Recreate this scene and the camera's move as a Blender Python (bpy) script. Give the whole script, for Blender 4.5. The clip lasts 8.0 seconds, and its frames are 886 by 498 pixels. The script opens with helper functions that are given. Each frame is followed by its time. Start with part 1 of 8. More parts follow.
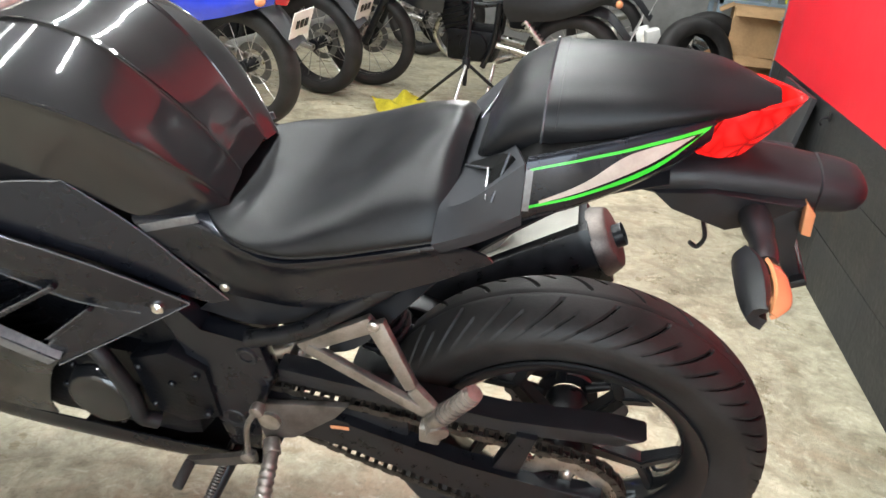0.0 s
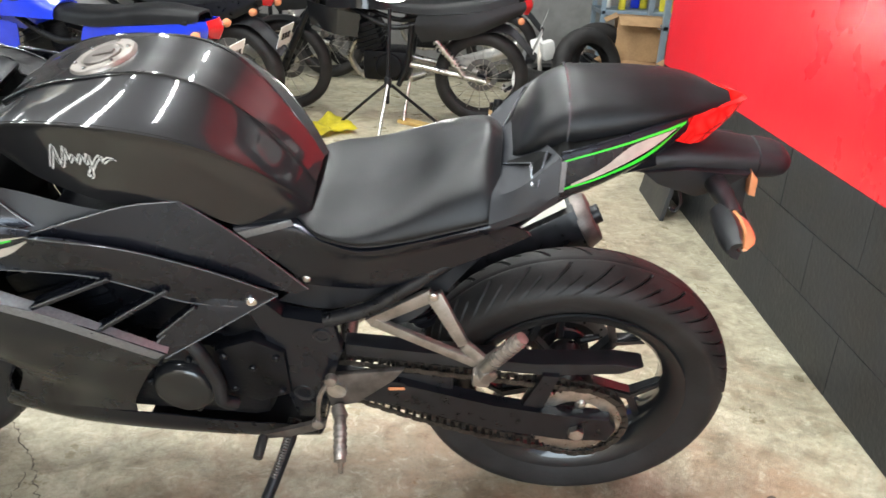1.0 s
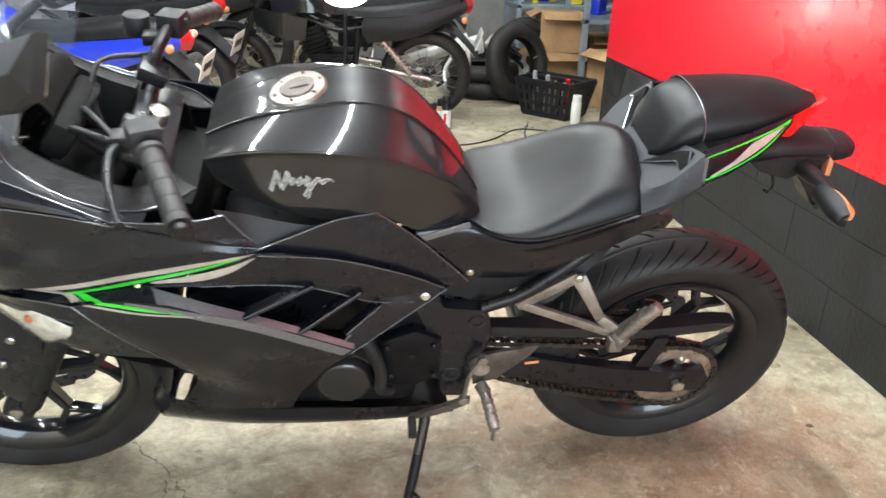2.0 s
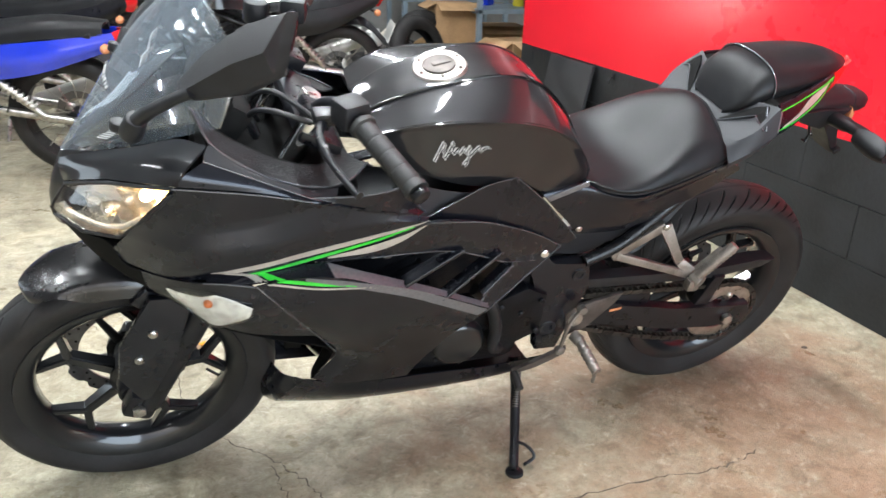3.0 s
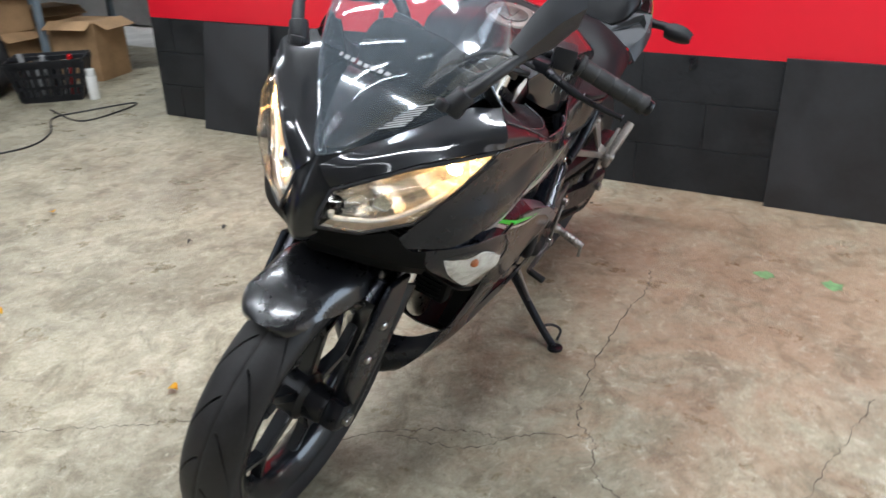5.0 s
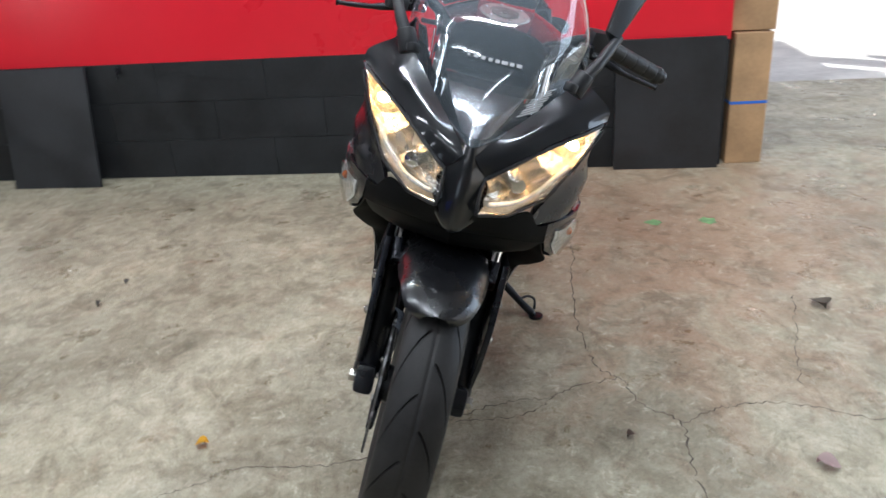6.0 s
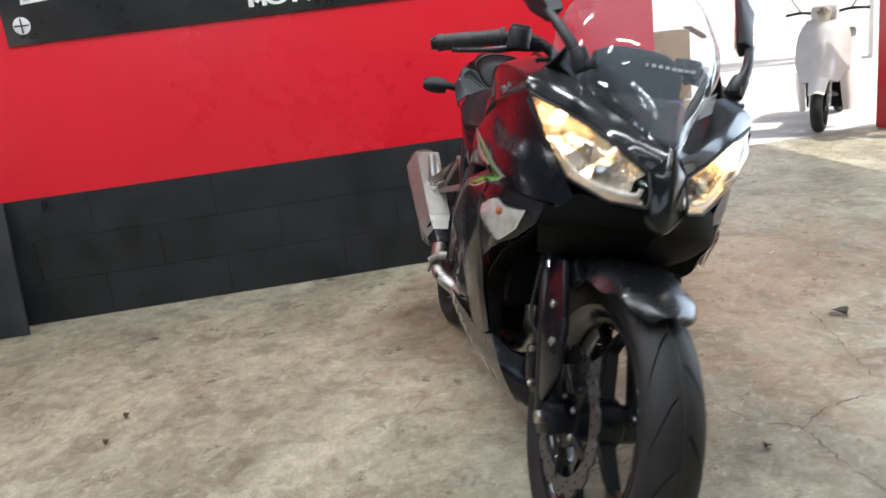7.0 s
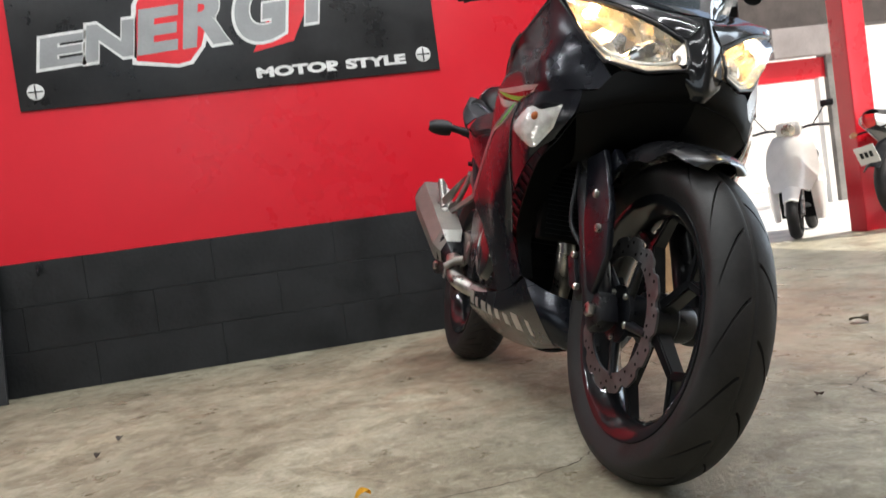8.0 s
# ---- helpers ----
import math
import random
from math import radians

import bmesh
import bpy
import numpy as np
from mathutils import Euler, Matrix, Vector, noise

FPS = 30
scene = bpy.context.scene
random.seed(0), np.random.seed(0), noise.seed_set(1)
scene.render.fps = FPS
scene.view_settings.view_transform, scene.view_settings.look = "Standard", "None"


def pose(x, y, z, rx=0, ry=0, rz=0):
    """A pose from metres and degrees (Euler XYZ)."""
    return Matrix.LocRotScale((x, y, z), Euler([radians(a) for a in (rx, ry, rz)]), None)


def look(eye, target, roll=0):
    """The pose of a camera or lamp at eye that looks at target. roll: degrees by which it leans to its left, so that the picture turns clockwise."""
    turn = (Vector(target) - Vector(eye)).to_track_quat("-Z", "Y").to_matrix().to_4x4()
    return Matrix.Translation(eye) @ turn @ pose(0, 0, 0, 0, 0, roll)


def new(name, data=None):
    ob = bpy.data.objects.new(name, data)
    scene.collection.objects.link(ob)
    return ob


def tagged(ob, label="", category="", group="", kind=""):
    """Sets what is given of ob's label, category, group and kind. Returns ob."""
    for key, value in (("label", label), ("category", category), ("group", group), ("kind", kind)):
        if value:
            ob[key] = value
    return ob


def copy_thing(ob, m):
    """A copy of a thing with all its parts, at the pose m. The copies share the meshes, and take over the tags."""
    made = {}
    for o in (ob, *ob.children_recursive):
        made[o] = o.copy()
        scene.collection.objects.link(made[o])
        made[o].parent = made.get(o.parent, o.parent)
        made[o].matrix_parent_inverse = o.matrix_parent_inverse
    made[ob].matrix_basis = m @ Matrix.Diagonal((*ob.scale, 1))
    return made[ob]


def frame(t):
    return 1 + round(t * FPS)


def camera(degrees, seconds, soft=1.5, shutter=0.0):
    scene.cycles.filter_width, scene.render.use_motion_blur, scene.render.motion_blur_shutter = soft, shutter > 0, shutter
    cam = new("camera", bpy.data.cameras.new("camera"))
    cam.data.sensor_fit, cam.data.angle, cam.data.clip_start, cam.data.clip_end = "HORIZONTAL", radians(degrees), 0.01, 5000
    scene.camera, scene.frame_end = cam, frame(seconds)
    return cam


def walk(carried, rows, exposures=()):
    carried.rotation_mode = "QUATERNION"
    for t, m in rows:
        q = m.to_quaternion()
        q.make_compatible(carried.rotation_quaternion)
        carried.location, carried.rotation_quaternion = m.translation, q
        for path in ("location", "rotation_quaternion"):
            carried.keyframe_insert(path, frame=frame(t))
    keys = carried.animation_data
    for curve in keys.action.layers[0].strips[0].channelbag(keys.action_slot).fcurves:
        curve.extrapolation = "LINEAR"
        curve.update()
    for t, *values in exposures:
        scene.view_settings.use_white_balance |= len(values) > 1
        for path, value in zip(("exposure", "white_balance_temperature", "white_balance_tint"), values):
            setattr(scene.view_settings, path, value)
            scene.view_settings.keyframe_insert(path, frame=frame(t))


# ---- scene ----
cam = camera(59.9, 8.0, shutter=0.4)
PATH = [
    (0, (-0.063, -1.119, 1.067), (-0.353, 0.689, 0.262), 5.1),
    (0.2, (-0.064, -1.192, 1.095), (-0.343, 0.615, 0.285), 4.4),
    (0.5, (-0.113, -1.325, 1.115), (-0.288, 0.509, 0.338), 3.8),
    (1, (-0.255, -1.417, 1.115), (-0.282, 0.437, 0.364), 3.1),
    (1.5, (-0.491, -1.476, 1.144), (-0.373, 0.368, 0.38), 2.6),
    (2, (-0.751, -1.577, 1.175), (-0.477, 0.253, 0.415), 2.2),
    (2.2, (-0.882, -1.601, 1.19), (-0.524, 0.207, 0.413), 2.4),
    (3.3, (-1.484, -1.532, 1.128), (-0.68, 0.142, 0.384), 1.7),
    (3.5, (-1.621, -1.475, 1.136), (-0.702, 0.132, 0.378), 1.9),
    (4, (-1.892, -1.313, 1.143), (-0.725, 0.109, 0.357), 1.1),
    (4.5, (-2.125, -1.118, 1.15), (-0.721, 0.052, 0.338), 0.1),
    (4.7, (-2.223, -1.043, 1.147), (-0.736, 0.012, 0.326), -0.4),
    (5.8, (-2.646, -0.425, 1.174), (-0.873, -0.037, 0.334), -3.4),
    (6, (-2.683, -0.296, 1.165), (-0.876, -0.05, 0.344), -3.8),
    (6.5, (-2.754, 0.022, 1.158), (-0.893, -0.01, 0.426), -5.6),
    (7, (-2.695, 0.362, 1.028), (-0.781, 0.146, 0.491), -7.3),
    (7.5, (-2.681, 0.515, 0.656), (-0.727, 0.195, 0.379), -8.2),
    (8, (-2.717, 0.559, 0.511), (-0.75, 0.207, 0.431), -7.8),
]
walk(cam, [(t, look(eye, target, roll)) for t, eye, target, roll in PATH], exposures=[(0, 1.23, 6600, 6), (2.2, 1.22, 6550, 6), (3.5, 0.98, 6250, 9), (4.5, 0.70, 6200, 9), (6, 0.18, 5980, 9), (7, 0.17, 6200, 9), (7.5, 0.14, 6500, 9), (8, 0.12, 6500, 9)])

# ---- light ----
world = bpy.data.worlds.new("sky_world")
scene.world = world
world.use_nodes = True
sky = world.node_tree.nodes.new("ShaderNodeTexSky")
sky.sky_type = "NISHITA"
sky.sun_disc = False
SUN_UP, SUN_ROT = radians(52.7), radians(215)
sky.sun_elevation, sky.sun_rotation = SUN_UP, SUN_ROT
back = world.node_tree.nodes["Background"]
world.node_tree.links.new(sky.outputs[0], back.inputs[0])
sky.dust_density, sky.ozone_density, sky.air_density = 6.0, 0.3, 1.0
back.inputs[1].default_value = 0.15
sun = new("sun", bpy.data.lights.new("sun", "SUN"))
sun.data.energy, sun.data.angle, sun.data.color = 5.0, radians(0.5), (1, 0.95, 0.88)
sun.matrix_basis = look((-3.5, -5.0, 8.0), (0.0, 0.0, 0.0))

# daylight through the open south doorway
door_light = new("doorway_daylight", bpy.data.lights.new("doorway_daylight", "AREA"))
door_light.data.shape, door_light.data.size, door_light.data.size_y = "RECTANGLE", 2.4, 2.5
door_light.data.energy, door_light.data.color = 75, (0.74, 0.87, 1.0)
door_light.matrix_basis = look((0.15, -4.05, 1.5), (0.15, 0.0, 1.2))

# daylight through the high window in the west wall
side_light = new("window_daylight", bpy.data.lights.new("window_daylight", "AREA"))
side_light.data.shape, side_light.data.size, side_light.data.size_y = "RECTANGLE", 2.6, 1.3
side_light.data.energy, side_light.data.color = 14, (0.78, 0.9, 1.0)
side_light.matrix_basis = look((-5.26, 2.2, 1.95), (0.0, 2.2, 1.6))

# ---- materials ----


def mat(name, color, rough=0.5, metal=0.0, vary=0.0, scale=8.0, bump=0.0, bscale=60.0, coat=0.0, emit=0.0, ecolor=None, rvary=0.0, spec=0.5, detail=6.0, color2=None, cr=0.09):
    """A principled material with two scales of colour variation, roughness variation and fine relief."""
    m = bpy.data.materials.new(name)
    m.use_nodes = True
    nt = m.node_tree
    b = nt.nodes["Principled BSDF"]
    b.inputs["Base Color"].default_value = (*color, 1)
    b.inputs["Roughness"].default_value = rough
    b.inputs["Metallic"].default_value = metal
    b.inputs["Coat Weight"].default_value = coat
    b.inputs["Coat Roughness"].default_value = cr
    b.inputs["Specular IOR Level"].default_value = spec
    if emit:
        b.inputs["Emission Color"].default_value = (*(ecolor or color), 1)
        b.inputs["Emission Strength"].default_value = emit
    co = nt.nodes.new("ShaderNodeTexCoord")
    if vary or rvary:
        n1 = nt.nodes.new("ShaderNodeTexNoise")
        n1.inputs["Scale"].default_value, n1.inputs["Detail"].default_value = scale, detail
        nt.links.new(co.outputs["Object"], n1.inputs["Vector"])
        n2 = nt.nodes.new("ShaderNodeTexNoise")
        n2.inputs["Scale"].default_value, n2.inputs["Detail"].default_value = scale * 9, 3
        nt.links.new(co.outputs["Object"], n2.inputs["Vector"])
        add = nt.nodes.new("ShaderNodeMath")
        add.operation = "MULTIPLY_ADD"
        add.inputs[1].default_value = 0.35
        nt.links.new(n2.outputs[0], add.inputs[0])
        nt.links.new(n1.outputs[0], add.inputs[2])
        if vary:
            ramp = nt.nodes.new("ShaderNodeValToRGB")
            lo = tuple(c * (1 - vary) for c in color) if color2 is None else color2
            hi = tuple(min(1, c * (1 + vary)) for c in color)
            ramp.color_ramp.elements[0].position, ramp.color_ramp.elements[0].color = 0.5, (*lo, 1)
            ramp.color_ramp.elements[1].position, ramp.color_ramp.elements[1].color = 0.85, (*hi, 1)
            nt.links.new(add.outputs[0], ramp.inputs[0])
            nt.links.new(ramp.outputs[0], b.inputs["Base Color"])
        if rvary:
            mr = nt.nodes.new("ShaderNodeMapRange")
            mr.inputs["From Min"].default_value, mr.inputs["From Max"].default_value = 0.45, 0.9
            mr.inputs["To Min"].default_value, mr.inputs["To Max"].default_value = max(0.02, rough - rvary), min(1, rough + rvary)
            nt.links.new(add.outputs[0], mr.inputs[0])
            nt.links.new(mr.outputs[0], b.inputs["Roughness"])
    if bump:
        n3 = nt.nodes.new("ShaderNodeTexNoise")
        n3.inputs["Scale"].default_value, n3.inputs["Detail"].default_value = bscale, 4
        nt.links.new(co.outputs["Object"], n3.inputs["Vector"])
        bp = nt.nodes.new("ShaderNodeBump")
        bp.inputs["Strength"].default_value, bp.inputs["Distance"].default_value = bump, 0.004
        nt.links.new(n3.outputs[0], bp.inputs["Height"])
        nt.links.new(bp.outputs[0], b.inputs["Normal"])
    return m


def thin_glass(name, tint, gloss_rough=0.02, ior=1.5, haze=0.0, power=4.5):
    """A thin pane: clear, with a mirror gloss that grows at grazing angles, and a pale blue veil painted for reflected
    daylight.
    """
    m = bpy.data.materials.new(name)
    m.use_nodes = True
    nt = m.node_tree
    nt.nodes.remove(nt.nodes["Principled BSDF"])
    out = nt.nodes["Material Output"]
    tr = nt.nodes.new("ShaderNodeBsdfTransparent")
    tr.inputs[0].default_value = (*tint, 1)
    gl = nt.nodes.new("ShaderNodeBsdfGlossy")
    gl.inputs["Roughness"].default_value = gloss_rough
    lw = nt.nodes.new("ShaderNodeLayerWeight")
    lw.inputs[0].default_value = 0.5
    steep = nt.nodes.new("ShaderNodeMath")
    steep.operation = "POWER"
    steep.inputs[1].default_value = power
    nt.links.new(lw.outputs["Facing"], steep.inputs[0])
    f0 = ((ior - 1) / (ior + 1)) ** 2
    fr = nt.nodes.new("ShaderNodeMath")
    fr.operation = "MULTIPLY_ADD"
    fr.inputs[1].default_value, fr.inputs[2].default_value = 1 - f0, f0
    nt.links.new(steep.outputs[0], fr.inputs[0])
    mix = nt.nodes.new("ShaderNodeMixShader")
    nt.links.new(fr.outputs[0], mix.inputs[0])
    nt.links.new(tr.outputs[0], mix.inputs[1])
    nt.links.new(gl.outputs[0], mix.inputs[2])
    last = mix
    if haze:
        # diffuse bluish veil, reflected daylight put into the colour
        pale_sheen = nt.nodes.new("ShaderNodeBsdfDiffuse")
        pale_sheen.inputs[0].default_value = (0.66, 0.78, 0.9, 1)
        veil = nt.nodes.new("ShaderNodeMixShader")
        veil.inputs[0].default_value = haze
        nt.links.new(mix.outputs[0], veil.inputs[1])
        nt.links.new(pale_sheen.outputs[0], veil.inputs[2])
        last = veil
    nt.links.new(last.outputs[0], out.inputs[0])
    return m


def floor_material():
    """Worn polished concrete: pale, mottled with brown and grey stains, fine pitting."""
    m = bpy.data.materials.new("worn_concrete")
    m.use_nodes = True
    nt = m.node_tree
    b = nt.nodes["Principled BSDF"]
    co = nt.nodes.new("ShaderNodeTexCoord")

    def noise_at(scale, detail, rough=0.6, dist=0.0):
        n = nt.nodes.new("ShaderNodeTexNoise")
        n.inputs["Scale"].default_value, n.inputs["Detail"].default_value = scale, detail
        n.inputs["Roughness"].default_value, n.inputs["Distortion"].default_value = rough, dist
        nt.links.new(co.outputs["Object"], n.inputs["Vector"])
        return n

    def ramp_of(src, stops):
        r = nt.nodes.new("ShaderNodeValToRGB")
        while len(r.color_ramp.elements) < len(stops):
            r.color_ramp.elements.new(0.5)
        for e, (p, c) in zip(r.color_ramp.elements, stops):
            e.position, e.color = p, (*c, 1)
        nt.links.new(src.outputs[0], r.inputs[0])
        return r

    def mix(kind, a, c, fac):
        x = nt.nodes.new("ShaderNodeMix")
        x.data_type, x.blend_type = "RGBA", kind
        if isinstance(fac, float):
            x.inputs[0].default_value = fac
        else:
            nt.links.new(fac.outputs[0], x.inputs[0])
        nt.links.new(a.outputs[2] if a.type == "MIX" else a.outputs[0], x.inputs[6])
        nt.links.new(c.outputs[2] if c.type == "MIX" else c.outputs[0], x.inputs[7])
        return x

    base = ramp_of(noise_at(2.4, 10, 0.66, 0.5), [(0.34, (0.385, 0.342, 0.236)), (0.5, (0.510, 0.474, 0.343)), (0.66, (0.610, 0.580, 0.440))])
    fine = ramp_of(noise_at(17, 10, 0.74, 0.6), [(0.36, (0.15, 0.13, 0.095)), (0.51, (0.35, 0.32, 0.245)), (0.64, (0.58, 0.555, 0.46))])
    c0 = mix("MIX", base, fine, 0.48)
    broad = ramp_of(noise_at(0.9, 6, 0.62, 1.6), [(0.36, (0.52, 0.50, 0.47)), (0.50, (0.86, 0.85, 0.83)), (0.60, (1.0, 0.98, 0.94))])
    c1 = mix("MULTIPLY", c0, broad, 0.80)
    # rusty brown patch under and behind the motorcycle
    off = nt.nodes.new("ShaderNodeVectorMath")
    off.operation = "DISTANCE"
    off.inputs[1].default_value = (0.15, -0.75, 0.05)
    nt.links.new(co.outputs["Object"], off.inputs[0])
    near = nt.nodes.new("ShaderNodeMapRange")
    near.inputs["From Min"].default_value, near.inputs["From Max"].default_value = 1.6, 0.4
    near.inputs["To Min"].default_value, near.inputs["To Max"].default_value = -0.10, 0.22
    nt.links.new(off.outputs["Value"], near.inputs[0])
    blot = nt.nodes.new("ShaderNodeMath")
    blot.operation = "ADD"
    nt.links.new(noise_at(3.2, 9, 0.72, 1.0).outputs[0], blot.inputs[0])
    nt.links.new(near.outputs[0], blot.inputs[1])
    rust = ramp_of(blot, [(0.48, (0, 0, 0)), (0.72, (0.6, 0.6, 0.6))])
    brown = nt.nodes.new("ShaderNodeRGB")
    brown.outputs[0].default_value = (0.37, 0.215, 0.130, 1)
    c2 = mix("MIX", c1, brown, rust)
    spots = ramp_of(noise_at(95, 5, 0.7), [(0.29, (0.15, 0.13, 0.11)), (0.37, (1, 1, 1))])
    c3 = mix("MULTIPLY", c2, spots, 0.85)
    grain = ramp_of(noise_at(64, 9, 0.85, 0.4), [(0.40, (0.50, 0.47, 0.43)), (0.50, (0.95, 0.95, 0.94)), (0.60, (1.0, 1.0, 1.0))])
    c4 = mix("MULTIPLY", c3, grain, 0.52)
    blotch = ramp_of(noise_at(7.5, 7, 0.66, 1.2), [(0.38, (0.60, 0.58, 0.54)), (0.5, (0.95, 0.94, 0.92)), (0.60, (1.0, 1.0, 1.0))])
    c4 = mix("MULTIPLY", c4, blotch, 0.88)
    pale = ramp_of(noise_at(26, 8, 0.8, 0.8), [(0.55, (0, 0, 0)), (0.66, (0.45, 0.45, 0.45))])
    chalk = nt.nodes.new("ShaderNodeRGB")
    chalk.outputs[0].default_value = (0.74, 0.69, 0.56, 1)
    c5 = mix("MIX", c4, chalk, pale)
    nt.links.new(c5.outputs[2], b.inputs["Base Color"])
    rr = ramp_of(noise_at(5, 7, 0.65), [(0.34, (0.23, 0.23, 0.23)), (0.66, (0.55, 0.55, 0.55))])
    nt.links.new(rr.outputs[0], b.inputs["Roughness"])
    bp = nt.nodes.new("ShaderNodeBump")
    bp.inputs["Strength"].default_value, bp.inputs["Distance"].default_value = 0.85, 0.007
    nt.links.new(noise_at(45, 8, 0.72).outputs[0], bp.inputs["Height"])
    nt.links.new(bp.outputs[0], b.inputs["Normal"])
    return m


FLOOR = floor_material()
RED_WALL = mat("red_wall_paint", (0.585, 0.009, 0.022), 0.30, spec=0.5, vary=0.05, scale=0.9, bump=0.10, bscale=35, rvary=0.08, color2=(0.55, 0.0075, 0.019))
BLACK_WALL = mat("black_block_paint", (0.0150, 0.0158, 0.0172), 0.5, spec=0.3, vary=0.3, scale=5, bump=0.5, bscale=55, rvary=0.12)
MORTAR = mat("dark_mortar", (0.019, 0.0195, 0.021), 0.8, bump=0.4)
BOARD = mat("black_board_paint", (0.016, 0.0165, 0.0185), 0.45, vary=0.3, scale=6, bump=0.15, rvary=0.1)
PLASTER = mat("grey_plaster", (0.22, 0.215, 0.21), 0.85, vary=0.2, scale=2, bump=0.2)
CEILING = mat("ceiling_paint", (0.13, 0.128, 0.12), 0.9, vary=0.12, scale=1.5)
TUBE = mat("fluorescent_tube", (0.9, 0.92, 0.95), 0.4, emit=9.0, ecolor=(0.93, 0.97, 1.0))
GLOSS = mat("black_metallic_paint", (0.012, 0.0125, 0.0140), 0.34, metal=0.3, vary=0.05, scale=5, coat=1.0, rvary=0.03, spec=0.05, cr=0.08)
TANK = mat("black_flake_paint", (0.0165, 0.0165, 0.018), 0.36, metal=0.4, vary=0.06, scale=5, coat=1.0, rvary=0.03, spec=0.05, cr=0.06)
COWL = mat("bright_graphite_paint", (0.024, 0.025, 0.029), 0.46, spec=0.28, vary=0.06, scale=9)
GUARD = mat("black_satin_guard", (0.009, 0.009, 0.0105), 0.28, metal=0.3, vary=0.06, scale=9, coat=0.6, rvary=0.04, cr=0.13)
SATIN = mat("graphite_satin_paint", (0.0112, 0.0124, 0.0182), 0.27, metal=0.6, vary=0.06, scale=6, coat=0.30, rvary=0.04, cr=0.13)
# pale metal for painted edge highlights, and for the seat piping
EDGE = mat("edge_highlight_piping", (0.13, 0.135, 0.15), 0.24, metal=0.7, vary=0.1, scale=30)
INNER_GLOSS = mat("black_inner_gloss", (0.005, 0.005, 0.0055), 0.12, vary=0.2, scale=20, coat=1.0)
PLASTIC = mat("black_plastic", (0.0088, 0.0092, 0.0112), 0.48, spec=0.38, vary=0.3, scale=30, bump=0.12, bscale=500, rvary=0.08)
CARBON = mat("woven_black_plastic", (0.010, 0.010, 0.011), 0.55, spec=0.18, vary=0.3, scale=60, bump=0.5, bscale=260, rvary=0.1)
MATT = mat("matt_black_plastic", (0.006, 0.006, 0.006), 0.75, vary=0.3, scale=30, spec=0.15)
DARK = mat("black_paint_metal", (0.0060, 0.0063, 0.0082), 0.34, spec=0.32, vary=0.35, scale=40, rvary=0.1)
ENGINE = mat("black_engine_metal", (0.0045, 0.0048, 0.0064), 0.36, spec=0.20, metal=0.2, vary=0.4, scale=25, bump=0.15, bscale=160, rvary=0.1)
RUBBER = mat("tyre_rubber", (0.0185, 0.0172, 0.0170), 0.55, spec=0.26, vary=0.35, scale=14, bump=0.12, bscale=220, rvary=0.1)
# same rubber, with the shade inside the grooves painted near-black
GROOVE_SHADE = mat("tread_groove_shade", (0.002, 0.002, 0.002), 0.9, spec=0.05)
DULL = mat("dull_grey_alloy", (0.115, 0.10, 0.092), 0.5, metal=0.7, vary=0.3, scale=40, rvary=0.1)
GRIP = mat("grip_rubber", (0.013, 0.013, 0.013), 0.55, bump=0.3, bscale=400)
VINYL = mat("seat_vinyl", (0.0080, 0.0082, 0.0092), 0.37, vary=0.2, scale=20, bump=0.12, bscale=620, rvary=0.06, spec=0.20)
ALU = mat("cast_aluminium", (0.27, 0.245, 0.225), 0.42, metal=0.85, vary=0.25, scale=30, bump=0.1, bscale=200, rvary=0.1)
STEEL = mat("worn_steel", (0.46, 0.44, 0.41), 0.34, metal=1.0, vary=0.3, scale=40, rvary=0.12)
CHROME = mat("bright_chrome", (0.75, 0.75, 0.74), 0.12, metal=1.0, rvary=0.05)
DISC = mat("brake_disc_steel", (0.17, 0.165, 0.165), 0.5, metal=1.0, vary=0.2, scale=60, rvary=0.1)
CHAIN = mat("greasy_chain", (0.06, 0.052, 0.045), 0.5, metal=0.8, vary=0.4, scale=60)
GREEN = mat("green_decal", (0.03, 0.50, 0.03), 0.3, vary=0.1, scale=30, coat=0.4)
SILVER = mat("silver_decal", (0.40, 0.36, 0.32), 0.35, metal=0.25, vary=0.12, scale=40, coat=0.4)
SILVER_PAINT = mat("silver_grey_paint", (0.15, 0.152, 0.165), 0.32, metal=0.5, vary=0.15, scale=200, coat=0.4)
WHITE_DECAL = mat("white_letter_paint", (0.62, 0.62, 0.61), 0.4, vary=0.1, scale=40)
RED_LENS = mat("red_lens_lit", (0.42, 0.006, 0.006), 0.2, emit=0.4, ecolor=(1.0, 0.015, 0.012), coat=0.6)
lens_nt = RED_LENS.node_tree
flute = lens_nt.nodes.new("ShaderNodeTexVoronoi")
flute.feature, flute.inputs["Scale"].default_value = "DISTANCE_TO_EDGE", 42.0
lens_co = lens_nt.nodes.new("ShaderNodeTexCoord")
lens_nt.links.new(lens_co.outputs["Object"], flute.inputs["Vector"])
glow = lens_nt.nodes.new("ShaderNodeMapRange")
glow.inputs["From Max"].default_value = 0.35
glow.inputs["To Min"].default_value, glow.inputs["To Max"].default_value = 0.06, 0.85
lens_nt.links.new(flute.outputs["Distance"], glow.inputs[0])
lens_nt.links.new(glow.outputs[0], lens_nt.nodes["Principled BSDF"].inputs["Emission Strength"])
AMBER = mat("amber_lens", (0.55, 0.22, 0.10), 0.2, coat=0.6)
AMBER_DIM = mat("amber_bulb", (0.42, 0.12, 0.04), 0.2, emit=0.0)
CLEAR = thin_glass("clear_lens", (0.93, 0.93, 0.92))
